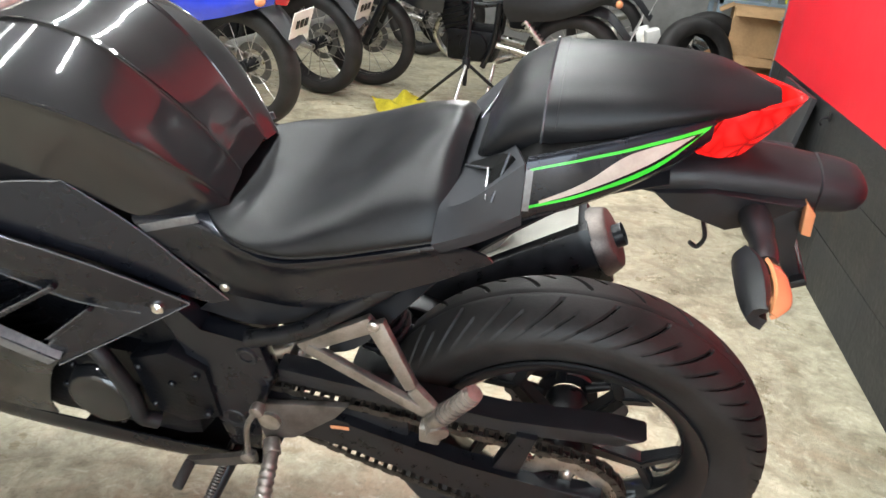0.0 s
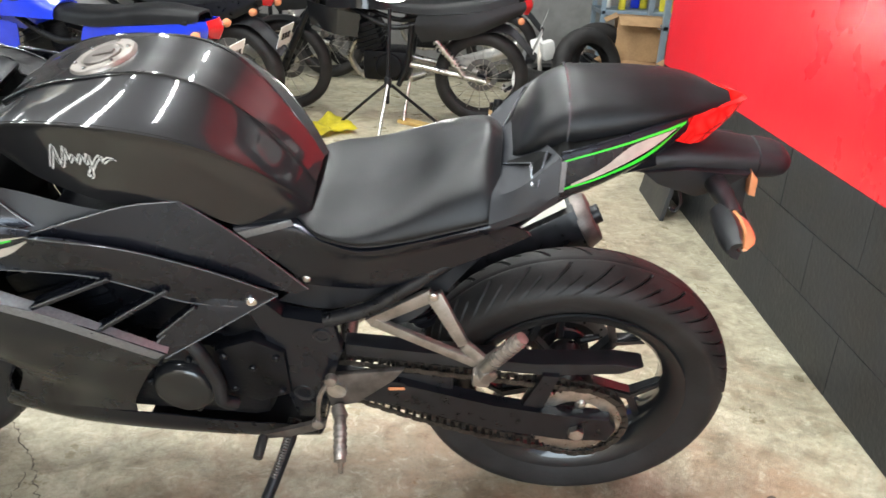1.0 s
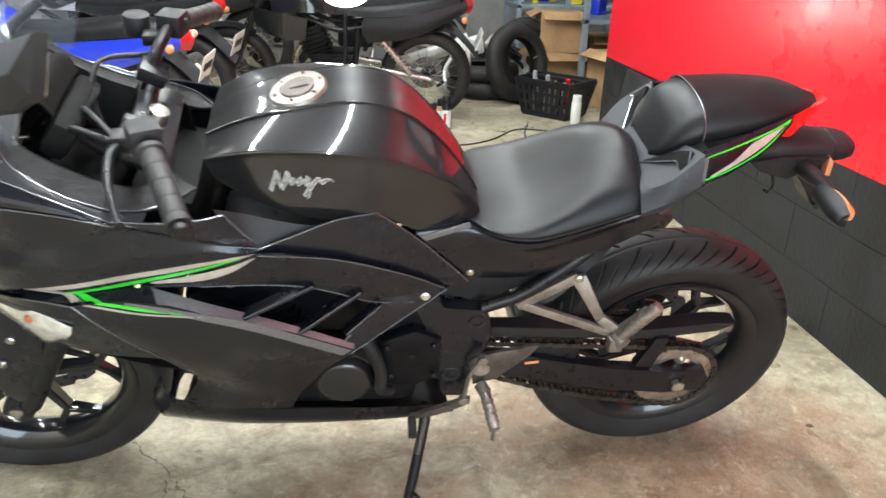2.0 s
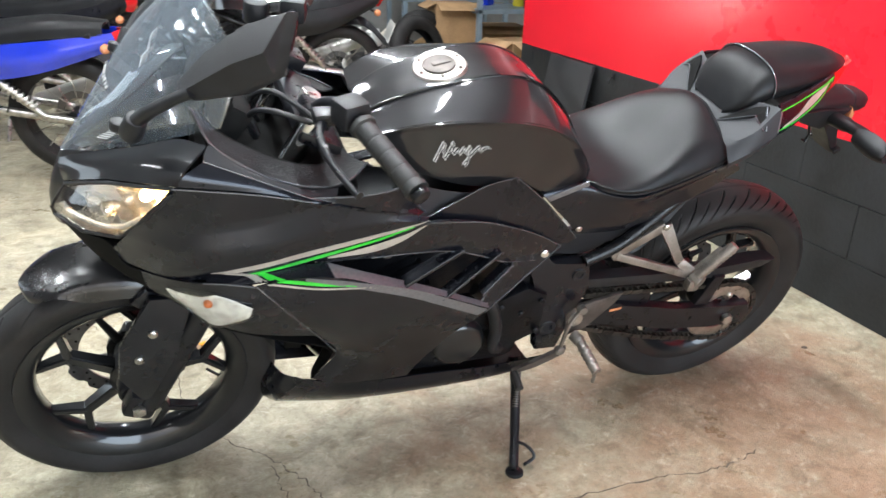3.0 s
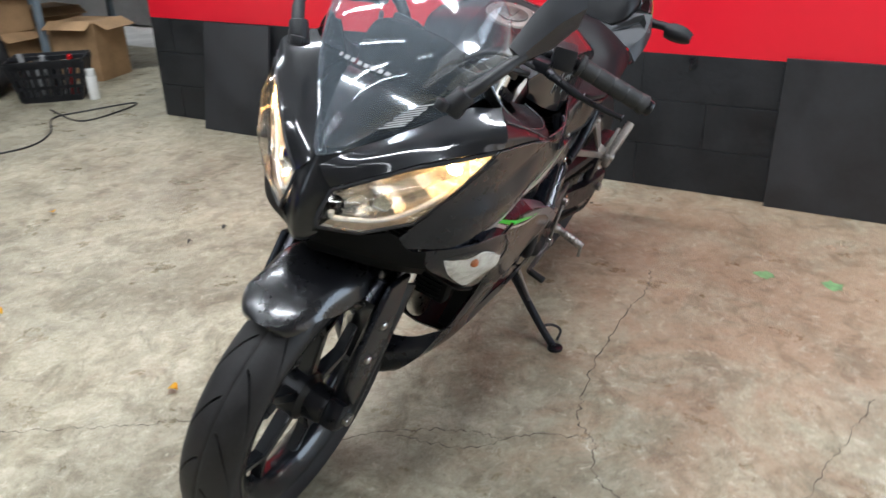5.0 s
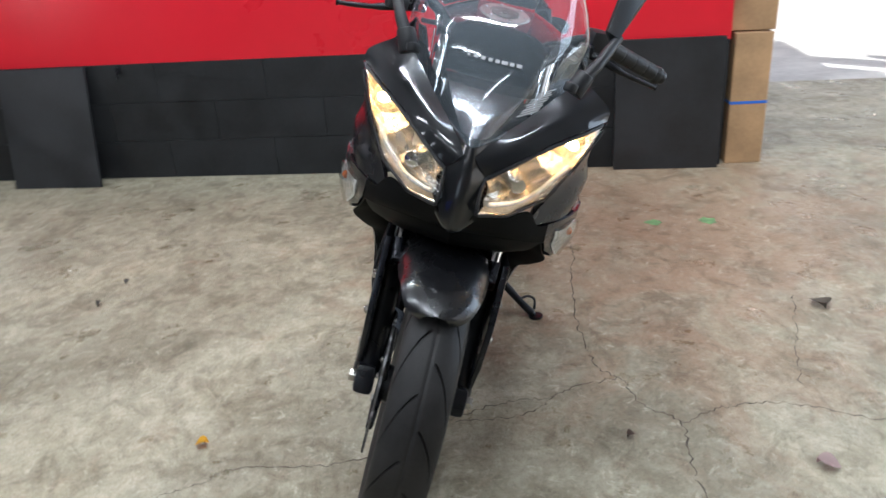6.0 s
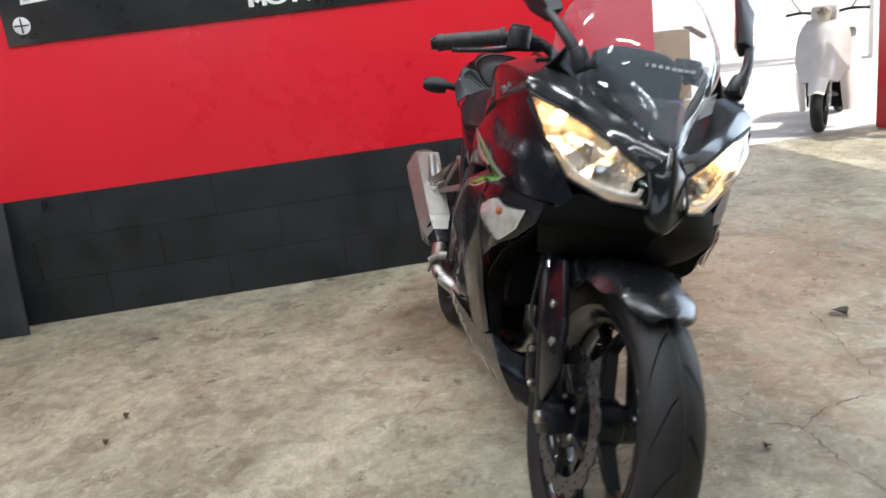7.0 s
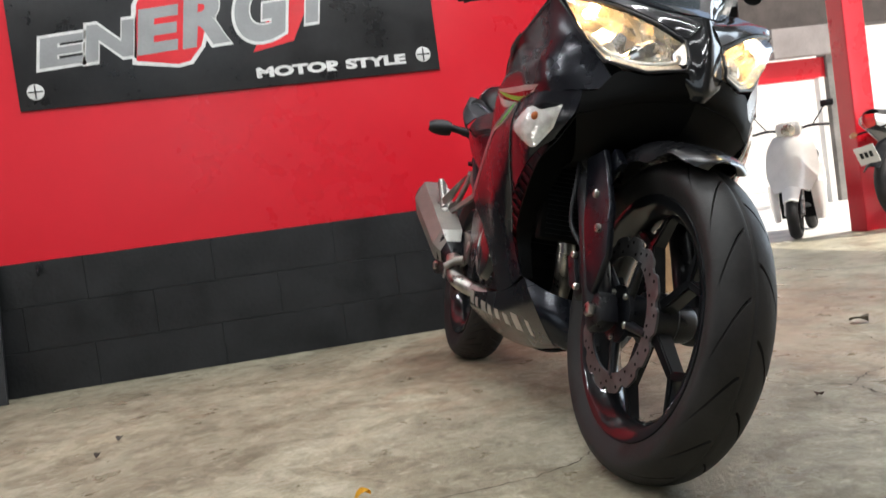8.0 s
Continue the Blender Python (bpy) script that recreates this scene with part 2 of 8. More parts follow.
# the veil paints the screen's bluish-white reflections
SCREEN = thin_glass("windscreen_acrylic", (0.86, 0.91, 0.95), 0.03, 1.7, 0.085, 3.4)
EDGE_CLEAR = thin_glass("acrylic_edge", (0.97, 0.98, 0.98), 0.1, 2.6)
REFLECTOR = mat("lamp_reflector", (0.80, 0.77, 0.71), 0.26, metal=0.9, rvary=0.08)
LAMP_STEP = mat("bronze_lamp_step", (0.62, 0.50, 0.38), 0.28, metal=0.7, vary=0.15, scale=60)
IND_REFLECT = mat("indicator_reflector", (0.84, 0.83, 0.81), 0.20, metal=0.4, vary=0.2, scale=70, bump=0.9, bscale=90)
BULB = mat("lit_headlamp_bulb", (1.0, 0.78, 0.48), 0.3, emit=190.0, ecolor=(1.0, 0.56, 0.21))
# near-black: the shade of hollows put into the colour; also badge and radiator black
SHADE_BLACK = mat("cavity_shade_black", (0.003, 0.003, 0.003), 0.6, spec=0.08)
MIRROR = mat("mirror_glass", (0.85, 0.85, 0.85), 0.02, metal=1.0)
TITAN = mat("brushed_muffler_steel", (0.60, 0.585, 0.54), 0.45, metal=0.75, vary=0.07, scale=30, rvary=0.06)
CARD = mat("brown_cardboard", (0.36, 0.22, 0.11), 0.85, vary=0.18, scale=7, bump=0.15, bscale=50)
BLUE_TAPE = mat("blue_tape", (0.02, 0.12, 0.5), 0.4)
YELLOW = mat("yellow_cloth", (0.55, 0.47, 0.03), 0.85, vary=0.25, scale=12, bump=0.4, bscale=50)
BLUE = mat("blue_gloss_paint", (0.010, 0.035, 0.55), 0.2, coat=1.0, vary=0.1)
WHITE = mat("white_gloss_paint", (0.70, 0.69, 0.66), 0.25, coat=0.6, vary=0.06)
RED_PLASTIC = mat("red_lens_plastic", (0.5, 0.012, 0.015), 0.2, coat=0.5)
BONE = mat("bone_white_plastic", (0.55, 0.50, 0.44), 0.4, vary=0.1)
SHELF = mat("blue_grey_shelf_paint", (0.22, 0.28, 0.33), 0.45, metal=0.3, vary=0.15)
ORANGE = mat("orange_leaf", (0.72, 0.40, 0.02), 0.7, vary=0.2, scale=60)
GREEN_SPOT = mat("green_spilled_paint", (0.17, 0.31, 0.13), 0.7, vary=0.3, scale=40)
CRACK = mat("crack_dirt", (0.10, 0.083, 0.066), 0.95, vary=0.4, scale=50)
TAN = mat("tan_wood", (0.45, 0.30, 0.10), 0.7, vary=0.2, scale=12)
GREY_PLASTIC = mat("grey_plastic", (0.25, 0.25, 0.25), 0.5, vary=0.2)
SIGN_BLACK = mat("black_sign_panel", (0.016, 0.016, 0.017), 0.32, vary=0.3, scale=5, rvary=0.08)
SIGN_GREY = mat("grey_sign_vinyl", (0.26, 0.265, 0.27), 0.4, vary=0.1)
SIGN_RED = mat("red_sign_vinyl", (0.60, 0.012, 0.02), 0.35, vary=0.1)
ASPHALT = mat("pale_outdoor_concrete", (0.62, 0.61, 0.58), 0.8, vary=0.18, scale=3, bump=0.4, bscale=40)

# ---- mesh helpers ----


def part(name, bm, material, parent=None, label="", smooth=True):
    """Links a bmesh as one mesh object under a thing or a part."""
    bmesh.ops.recalc_face_normals(bm, faces=bm.faces)
    me = bpy.data.meshes.new(name)
    bm.to_mesh(me)
    bm.free()
    if smooth:
        me.polygons.foreach_set("use_smooth", [True] * len(me.polygons))
        me.set_sharp_from_angle(angle=radians(38))
    me.materials.append(material)
    ob = new(name, me)
    ob.parent = parent
    if label:
        ob["label"] = label
    return ob


def thing(name, label, category, m=None, group="", kind=""):
    """An Empty at a thing's base."""
    ob = new(name)
    ob.empty_display_size = 0.1
    if m is not None:
        ob.matrix_basis = m
    return tagged(ob, label, category, group, kind)


def box(bm, c, s, m=None, bevel=0.0):
    """A box of size s about c, turned by m about its middle."""
    geo = bmesh.ops.create_cube(bm, size=1.0)
    t = Matrix.Translation(c) @ (m or Matrix()) @ Matrix.Diagonal((*s, 1))
    bmesh.ops.transform(bm, matrix=t, verts=geo["verts"])
    if bevel:
        edges = list({e for v in geo["verts"] for e in v.link_edges})
        bmesh.ops.bevel(bm, geom=edges, offset=bevel, segments=2, affect="EDGES", profile=0.6)
    return bm


def cyl(bm, p0, p1, r, r2=None, seg=20, caps=True, bevel=0.0):
    """A cylinder or cone from p0 to p1."""
    p0, p1 = Vector(p0), Vector(p1)
    d = p1 - p0
    geo = bmesh.ops.create_cone(bm, cap_ends=caps, segments=seg, radius1=r, radius2=r if r2 is None else r2, depth=d.length)
    t = Matrix.Translation((p0 + p1) / 2) @ d.to_track_quat("Z", "Y").to_matrix().to_4x4()
    bmesh.ops.transform(bm, matrix=t, verts=geo["verts"])
    if bevel:
        es = [e for e in {e for v in geo["verts"] for e in v.link_edges} if any(len(f.verts) > 4 for f in e.link_faces)]
        bmesh.ops.bevel(bm, geom=es, offset=bevel, segments=2, affect="EDGES", profile=0.5)
    return bm


def crs(pts, n):
    """Points on a Catmull-Rom curve through pts, n to a stretch."""
    P = [np.array(p, float) for p in pts]
    if len(P) < 2:
        return P
    P = [2 * P[0] - P[1]] + P + [2 * P[-1] - P[-2]]
    out = []
    for i in range(1, len(P) - 2):
        a, b, c, d = P[i - 1:i + 3]
        for k in range(n):
            t = k / n
            out.append(0.5 * (2 * b + (c - a) * t + (2 * a - 5 * b + 4 * c - d) * t * t + (3 * b - a - 3 * c + d) * t ** 3))
    out.append(P[-2])
    return out


def tube(bm, pts, r, n=6, seg=12, smooth=True):
    """A round bar swept along pts."""
    path = [Vector(p) for p in (crs(pts, n) if smooth and len(pts) > 2 else pts)]
    rings = []
    side = None
    for i, p in enumerate(path):
        d = (path[min(i + 1, len(path) - 1)] - path[max(i - 1, 0)]).normalized()
        if side is None:
            side = d.orthogonal().normalized()
        side = (side - d * side.dot(d)).normalized()
        up = d.cross(side)
        rr = r[i * (len(r) - 1) // max(1, len(path) - 1)] if isinstance(r, (list, tuple)) else r
        rings.append([bm.verts.new(p + rr * (math.cos(a) * side + math.sin(a) * up)) for a in (2 * math.pi * k / seg for k in range(seg))])
    for a, b in zip(rings, rings[1:]):
        for k in range(seg):
            bm.faces.new((a[k], a[(k + 1) % seg], b[(k + 1) % seg], b[k]))
    bm.faces.new(rings[0][::-1])
    bm.faces.new(rings[-1])
    return bm


def surface(rows, nu=6, nv=5):
    """A grid of points on a smooth sheet through rows of control points."""
    along = [crs(r, nu) for r in rows]
    cols = [crs(list(c), nv) for c in zip(*along)]
    return [list(r) for r in zip(*cols)]


def facet(rows, nu=4, nv=5):
    """Like surface, but each row runs straight from point to point, so that its corners stay sharp."""
    along = []
    for r in rows:
        line = []
        for p, q in zip(r, r[1:]):
            line += [np.array(p) * (1 - k / nu) + np.array(q) * k / nu for k in range(nu)]
        along.append(line + [np.array(r[-1], float)])
    return [list(r) for r in zip(*[crs(list(c), nv) for c in zip(*along)])]


def creased(rows, nu=6, nv=5):
    """Like surface, but straight from row to row, so that the rows stay as creases."""
    along = [crs(r, nu) for r in rows]
    out = []
    for a, b in zip(along, along[1:]):
        out += [[p * (1 - k / nv) + q * k / nv for p, q in zip(a, b)] for k in range(nv)]
    return out + [along[-1]]


def sheet(bm, grid_pts, thick=0.003, sy=1):
    """A closed shell of a grid of points, with thickness inwards (towards the bike's middle)."""
    G = np.array(grid_pts)
    du = np.gradient(G, axis=1)
    dv = np.gradient(G, axis=0)
    N = np.cross(du, dv)
    N /= np.maximum(np.linalg.norm(N, axis=2, keepdims=True), 1e-9)
    mid = np.array((0.75, 0.0, 0.55))
    if np.sum(N * (G - mid)) < 0:
        N = -N
    inner = G - N * thick
    S = np.array((1, sy, 1))
    h, w = G.shape[:2]
    A = [[bm.verts.new(G[i, j] * S) for j in range(w)] for i in range(h)]
    B = [[bm.verts.new(inner[i, j] * S) for j in range(w)] for i in range(h)]
    for i in range(h - 1):
        for j in range(w - 1):
            bm.faces.new((A[i][j], A[i][j + 1], A[i + 1][j + 1], A[i + 1][j]))
            bm.faces.new((B[i][j], B[i + 1][j], B[i + 1][j + 1], B[i][j + 1]))
    for j in range(w - 1):
        bm.faces.new((A[0][j], B[0][j], B[0][j + 1], A[0][j + 1]))
        bm.faces.new((A[h - 1][j], A[h - 1][j + 1], B[h - 1][j + 1], B[h - 1][j]))
    for i in range(h - 1):
        bm.faces.new((A[i][0], A[i + 1][0], B[i + 1][0], B[i][0]))
        bm.faces.new((A[i][w - 1], B[i][w - 1], B[i + 1][w - 1], A[i + 1][w - 1]))
    return bm


def plate(bm, pts, thick, bevel=0.002):
    """A flat or bent plate of an outline of 3D points, thickened by the vector thick."""
    t = Vector(thick)
    a = [bm.verts.new(p) for p in pts]
    b = [bm.verts.new(Vector(p) + t) for p in pts]
    n = len(a)
    fs = [bm.faces.new(a), bm.faces.new(b[::-1])]
    for i in range(n):
        fs.append(bm.faces.new((a[i], b[i], b[(i + 1) % n], a[(i + 1) % n])))
    if bevel:
        rim = [e for f in fs[:2] for e in f.edges]
        bmesh.ops.bevel(bm, geom=rim, offset=bevel, segments=2, affect="EDGES", profile=0.5)
    big = [f for f in bm.faces if len(f.verts) > 4]
    bmesh.ops.triangulate(bm, faces=big)
    return bm


def lathe(bm, profile, axis_y0=0.0, c=(0, 0), seg=48, closed=False):
    """Turns a profile of (radius, y) about the axis along y through (x, z) = c."""
    rings = []
    for k in range(seg):
        a = 2 * math.pi * k / seg
        rings.append([bm.verts.new((c[0] + r * math.cos(a), axis_y0 + y, c[1] + r * math.sin(a))) for r, y in profile])
    m = len(profile)
    for k in range(seg):
        p, q = rings[k], rings[(k + 1) % seg]
        for i in range(m if closed else m - 1):
            j = (i + 1) % m
            bm.faces.new((p[i], q[i], q[j], p[j]))
    if not closed:
        for i in (0, m - 1):
            if profile[i][0] > 1e-6:
                bm.faces.new([r[i] for r in rings])
    return bm


def bolt(bm, c, r=0.008, h=0.005, axis=(0, 1, 0)):
    """A button-head socket bolt."""
    c, d = Vector(c), Vector(axis)
    cyl(bm, c - d * 0.004, c + d * h * 0.6, r, seg=14)
    cyl(bm, c + d * h * 0.6, c + d * h, r, r * 0.7, seg=14)
    cyl(bm, c + d * h * 0.98, c + d * (h + 0.0012), r * 0.38, seg=6)
    return bm

# ---- the place ----


def bare(name, bm, material, label, category="", smooth=False):
    ob = part(name, bm, material, smooth=smooth)
    return tagged(ob, label, category or name.rstrip("_0123456789"), kind="structure")


WX = 0.783  # front face of the painted wall
WY0, WY1 = -1.12, 2.70
BASE_H = 0.562

floor_bm = bmesh.new()
box(floor_bm, (-1.5, 1.2, -0.05), (7.8, 10.0, 0.1))
bare("floor", floor_bm, FLOOR, "worn mottled concrete workshop floor with stains and cracks")
g = bmesh.new()
bmesh.ops.create_grid(g, x_segments=8, y_segments=8, size=150)
bmesh.ops.translate(g, vec=(0, 0, -0.02), verts=g.verts)
bare("ground", g, ASPHALT, "pale sunlit concrete yard outside")

w = bmesh.new()
box(w, (WX + 0.085, (WY0 + WY1) / 2, 1.6 + BASE_H / 2), (0.17, WY1 - WY0, 3.2 - BASE_H))
bare("wall_east", w, RED_WALL, "glossy red painted block wall above a black base")
w = bmesh.new()
box(w, (WX + 0.09, (WY0 + WY1) / 2, BASE_H / 2), (0.17, WY1 - WY0 - 0.004, BASE_H - 0.002))
base = bare("wall_base", w, MORTAR, "black painted block wall base with fine joints", "wall")


def room_wall(name, c, s, label):
    w = bmesh.new()
    box(w, c, s)
    return bare(name, w, PLASTER, label)


room_wall("wall_north", (-1.0, 6.3, 1.6), (9.0, 0.2, 3.2), "plain grey plastered workshop wall")
room_wall("wall_west", (-5.4, 1.0, 1.6), (0.2, 10.4, 3.2), "plain grey plastered workshop wall")
room_wall("wall_far_east", (3.4, 4.5, 1.6), (0.2, 3.6, 3.2), "plain grey plastered workshop wall")
room_wall("wall_return", (2.2, 2.6, 1.6), (2.45, 0.2, 3.2), "plain grey plastered workshop wall")
room_wall("wall_south", (-4.4, -4.2, 1.6), (1.9, 0.2, 3.2), "plain grey plastered workshop wall")
room_wall("wall_lintel", (-1.0, -4.2, 3.0), (4.9, 0.2, 0.4), "plain grey lintel over the open doorway")
w = bmesh.new()
box(w, (-1.5, 1.05, 3.28), (8.0, 10.7, 0.12))
bare("ceiling", w, CEILING, "plain dusty grey ceiling of the workshop", "ceiling")


def pillar(x, y, s, label):
    w = bmesh.new()
    box(w, (x, y, 1.6), (s, s, 3.2), bevel=0.01)
    return bare("pillar", w, RED_WALL, label)


# added backdrop: the white glare of the yard put into its colour
w = bmesh.new()
box(w, (17, -2, 3.5), (.3, 34, 7))
bare("backdrop_east", w, mat("white_glare_backdrop", (0.78, 0.77, 0.74), 0.9, vary=0.06, scale=1.5), "plain white backdrop added for the glare outside", "backdrop")

# ---- fluorescent lamps ----


def ceiling_lamp(x, y, turn, watt):
    t = thing("fluorescent_lamp", "white batten lamp with a lit fluorescent tube", "ceiling lamp", pose(x, y, 3.2, 0, 0, turn), group="ceiling lamps")
    b = bmesh.new()
    box(b, (0, 0, -0.02), (1.24, 0.09, 0.05), bevel=0.006)
    part("batten", b, WHITE, t)
    b = bmesh.new()
    cyl(b, (-0.59, 0, -0.075), (0.59, 0, -0.075), 0.016, seg=12)
    part("tube", b, TUBE, t)
    lamp = new("tube_light", bpy.data.lights.new("tube_light", "AREA"))
    lamp.data.shape, lamp.data.size, lamp.data.size_y = "RECTANGLE", 1.18, 0.05
    lamp.data.energy, lamp.data.color = watt, (0.95, 0.98, 1.0)
    lamp.matrix_basis = pose(x, y, 3.2 - 0.1, 0, 0, turn)


for lx, ly, turn in ((-0.6, -0.6, 90), (-0.6, 1.1, 90), (-1.9, -0.6, 90), (-1.9, 1.1, 90), (-0.6, 3.2, 90), (-2.2, 3.2, 90), (-3.3, 0.3, 90), (1.8, 4.4, 0), (-2.6, 0.3, 90), (-3.9, -0.6, 90), (-3.9, 1.3, 90), (-3.2, -1.5, 90), (-4.6, 0.3, 90)):
    ceiling_lamp(lx, ly, turn, (27 if ly > 2 else 40 if ly < 0 else 31) if lx > -1.5 else (24 if ly < 0 else 16) if lx > -2.3 or (lx, ly) == (-3.3, 0.3) else 3)

# ---- the motorcycle: built upright about its own axes (x ahead, y to its left, z up), then leaned on its stand ----
LEAN_A, HEAD_A = radians(16.5), radians(-0.1)
ahead = Vector((-math.cos(HEAD_A), math.sin(HEAD_A), 0))
flat_left = Vector((-math.sin(HEAD_A), -math.cos(HEAD_A), 0))
left = math.cos(LEAN_A) * flat_left - math.sin(LEAN_A) * Vector((0, 0, 1))
upward = ahead.cross(left)
BIKE_M = Matrix.Translation((0, 0.049, 0)) @ Matrix((ahead, left, upward)).transposed().to_4x4()
RA, FA = (0.004, 0.306), (1.409, 0.290)  # rear and front axle (x, z)
STEER_A = 2.5
STEER = Matrix.Translation((1.071, 0, 0.85)) @ Matrix.Rotation(radians(STEER_A), 4, Vector((-0.454, 0, 0.891))) @ Matrix.Translation((-1.071, 0, -0.85))
bike = thing("motorcycle", "black sport motorcycle with green stripes, leaning on its side stand", "motorcycle", BIKE_M)


def tyre_mesh(c, R, half, rim_r, seg=676, mirror=1, sweeps=26):
    """A tyre with a round crown and curved tread grooves cut into it."""
    bm = bmesh.new()
    prof = []
    n = 60
    side_h = R - rim_r
    for i in range(n + 1):
        s = -1 + 2 * i / n  # across the tyre
        a = s * radians(118)
        y = half * math.sin(a) / math.sin(radians(90)) if abs(s) < 0.76 else math.copysign(half * (1 - 0.30 * ((abs(s) - 0.76) / 0.24) ** 1.6), s)
        if abs(s) < 0.76:
            r = R - side_h * 0.46 * (1 - math.cos(a))
            last = r
        else:
            k = (abs(s) - 0.76) / 0.24
            r = None
        prof.append([s, y, r])
    edge = R - side_h * 0.46 * (1 - math.cos(0.76 * radians(118)))
    for p in prof:
        if p[2] is None:
            k = (abs(p[0]) - 0.76) / 0.24
            p[2] = edge + (rim_r - edge) * k
    rings = []
    cut = set()
    for k in range(seg):
        t = k / seg
        ring = []
        for s, y, r in prof:
            d = 0.0
            a = abs(s)
            ph = (t * sweeps + (0.0 if s > 0 else 0.5)) % 1.0
            if 0.07 < a < 0.63 and ph < (0.07 if sweeps > 20 else 0.045):
                d = 0.0045
            elif 0.26 < a < 0.57 and sweeps > 20 and 0.49 < ph < 0.54:
                d = 0.0040
            if a < 0.012:
                d = 0.0022
            rr = r - d
            cut.add((k, len(ring))) if d else None
            th = 2 * math.pi * (t + mirror * 2.1 * max(0.0, min(a, 0.66) - 0.07) ** 1.3 / sweeps)  # the mesh runs along the grooves
            ring.append(bm.verts.new((c[0] + rr * math.cos(th), y, c[1] + rr * math.sin(th))))
        rings.append(ring)
    for k in range(seg):
        p, q = rings[k], rings[(k + 1) % seg]
        for i in range(n):
            f = bm.faces.new((p[i], q[i], q[i + 1], p[i + 1]))
            # sunken faces take the painted groove shade
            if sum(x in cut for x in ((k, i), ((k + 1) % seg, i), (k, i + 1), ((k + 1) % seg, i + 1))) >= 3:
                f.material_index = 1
        bm.faces.new((p[n], q[n], q[0], p[0]))
    return bm


def spoke_mesh(c, ang, r0, r1, y0, w0, depth):
    """One forked wheel spoke: a stem from the hub that splits in two towards the rim."""
    bm = bmesh.new()
    rs = r0 + (r1 - r0) * 0.68
    fork = radians(17)

    def at(r, a, y):
        return Vector((c[0] + r * math.cos(a), y, c[1] + r * math.sin(a)))

    def bar(ra, aa, rb, ab, wa, wb, da, db):
        pa, pb = at(ra, aa, 0), at(rb, ab, 0)
        d = (pb - pa).normalized()
        s = Vector((-d.z, 0, d.x))
        verts = []
        for p, wdt, dep in ((pa, wa, da), (pb, wb, db)):
            verts.append([bm.verts.new(p + s * sx * wdt / 2 + Vector((0, y0 + sd * dep / 2, 0))) for sx, sd in ((-1, -1), (1, -1), (1, 1), (-1, 1))])
        a, b = verts
        for i in range(4):
            bm.faces.new((a[i], a[(i + 1) % 4], b[(i + 1) % 4], b[i]))
        bm.faces.new(a[::-1])
        bm.faces.new(b)

    bar(r0, ang, rs, ang, w0 * 1.25, w0, depth * 1.2, depth)
    bar(rs - 0.004, ang, r1, ang + fork, w0 * 0.85, w0 * 0.72, depth, depth * 0.8)
    bar(rs - 0.004, ang, r1, ang - fork, w0 * 0.85, w0 * 0.72, depth, depth * 0.8)
    bmesh.ops.bevel(bm, geom=list(bm.edges), offset=0.003, segments=2, affect="EDGES")
    return bm


def petal_disc(c, y, r_out, r_in, waves, thick=0.0045, holes=True):
    """A wave-edged brake disc with rows of drilled holes."""
    bm = bmesh.new()
    seg = waves * 12

    def ro(k):
        ph = (k / 12) % 1.0
        return r_out - 0.0055 * (1 if 0.36 < ph < 0.64 else 0) - (0.003 if 0.30 < ph < 0.70 else 0)

    rows = []
    for yy in (y - thick / 2, y + thick / 2):
        rows.append([[bm.verts.new((c[0] + r * math.cos(2 * math.pi * k / seg), yy, c[1] + r * math.sin(2 * math.pi * k / seg))) for r in (r_in, ro(k))] for k in range(seg)])
    for k in range(seg):
        j = (k + 1) % seg
        a, b = rows
        bm.faces.new((a[k][0], a[k][1], a[j][1], a[j][0]))
        bm.faces.new((b[k][0], b[j][0], b[j][1], b[k][1]))
        bm.faces.new((a[k][1], b[k][1], b[j][1], a[j][1]))
        bm.faces.new((a[k][0], a[j][0], b[j][0], b[k][0]))
    return bm


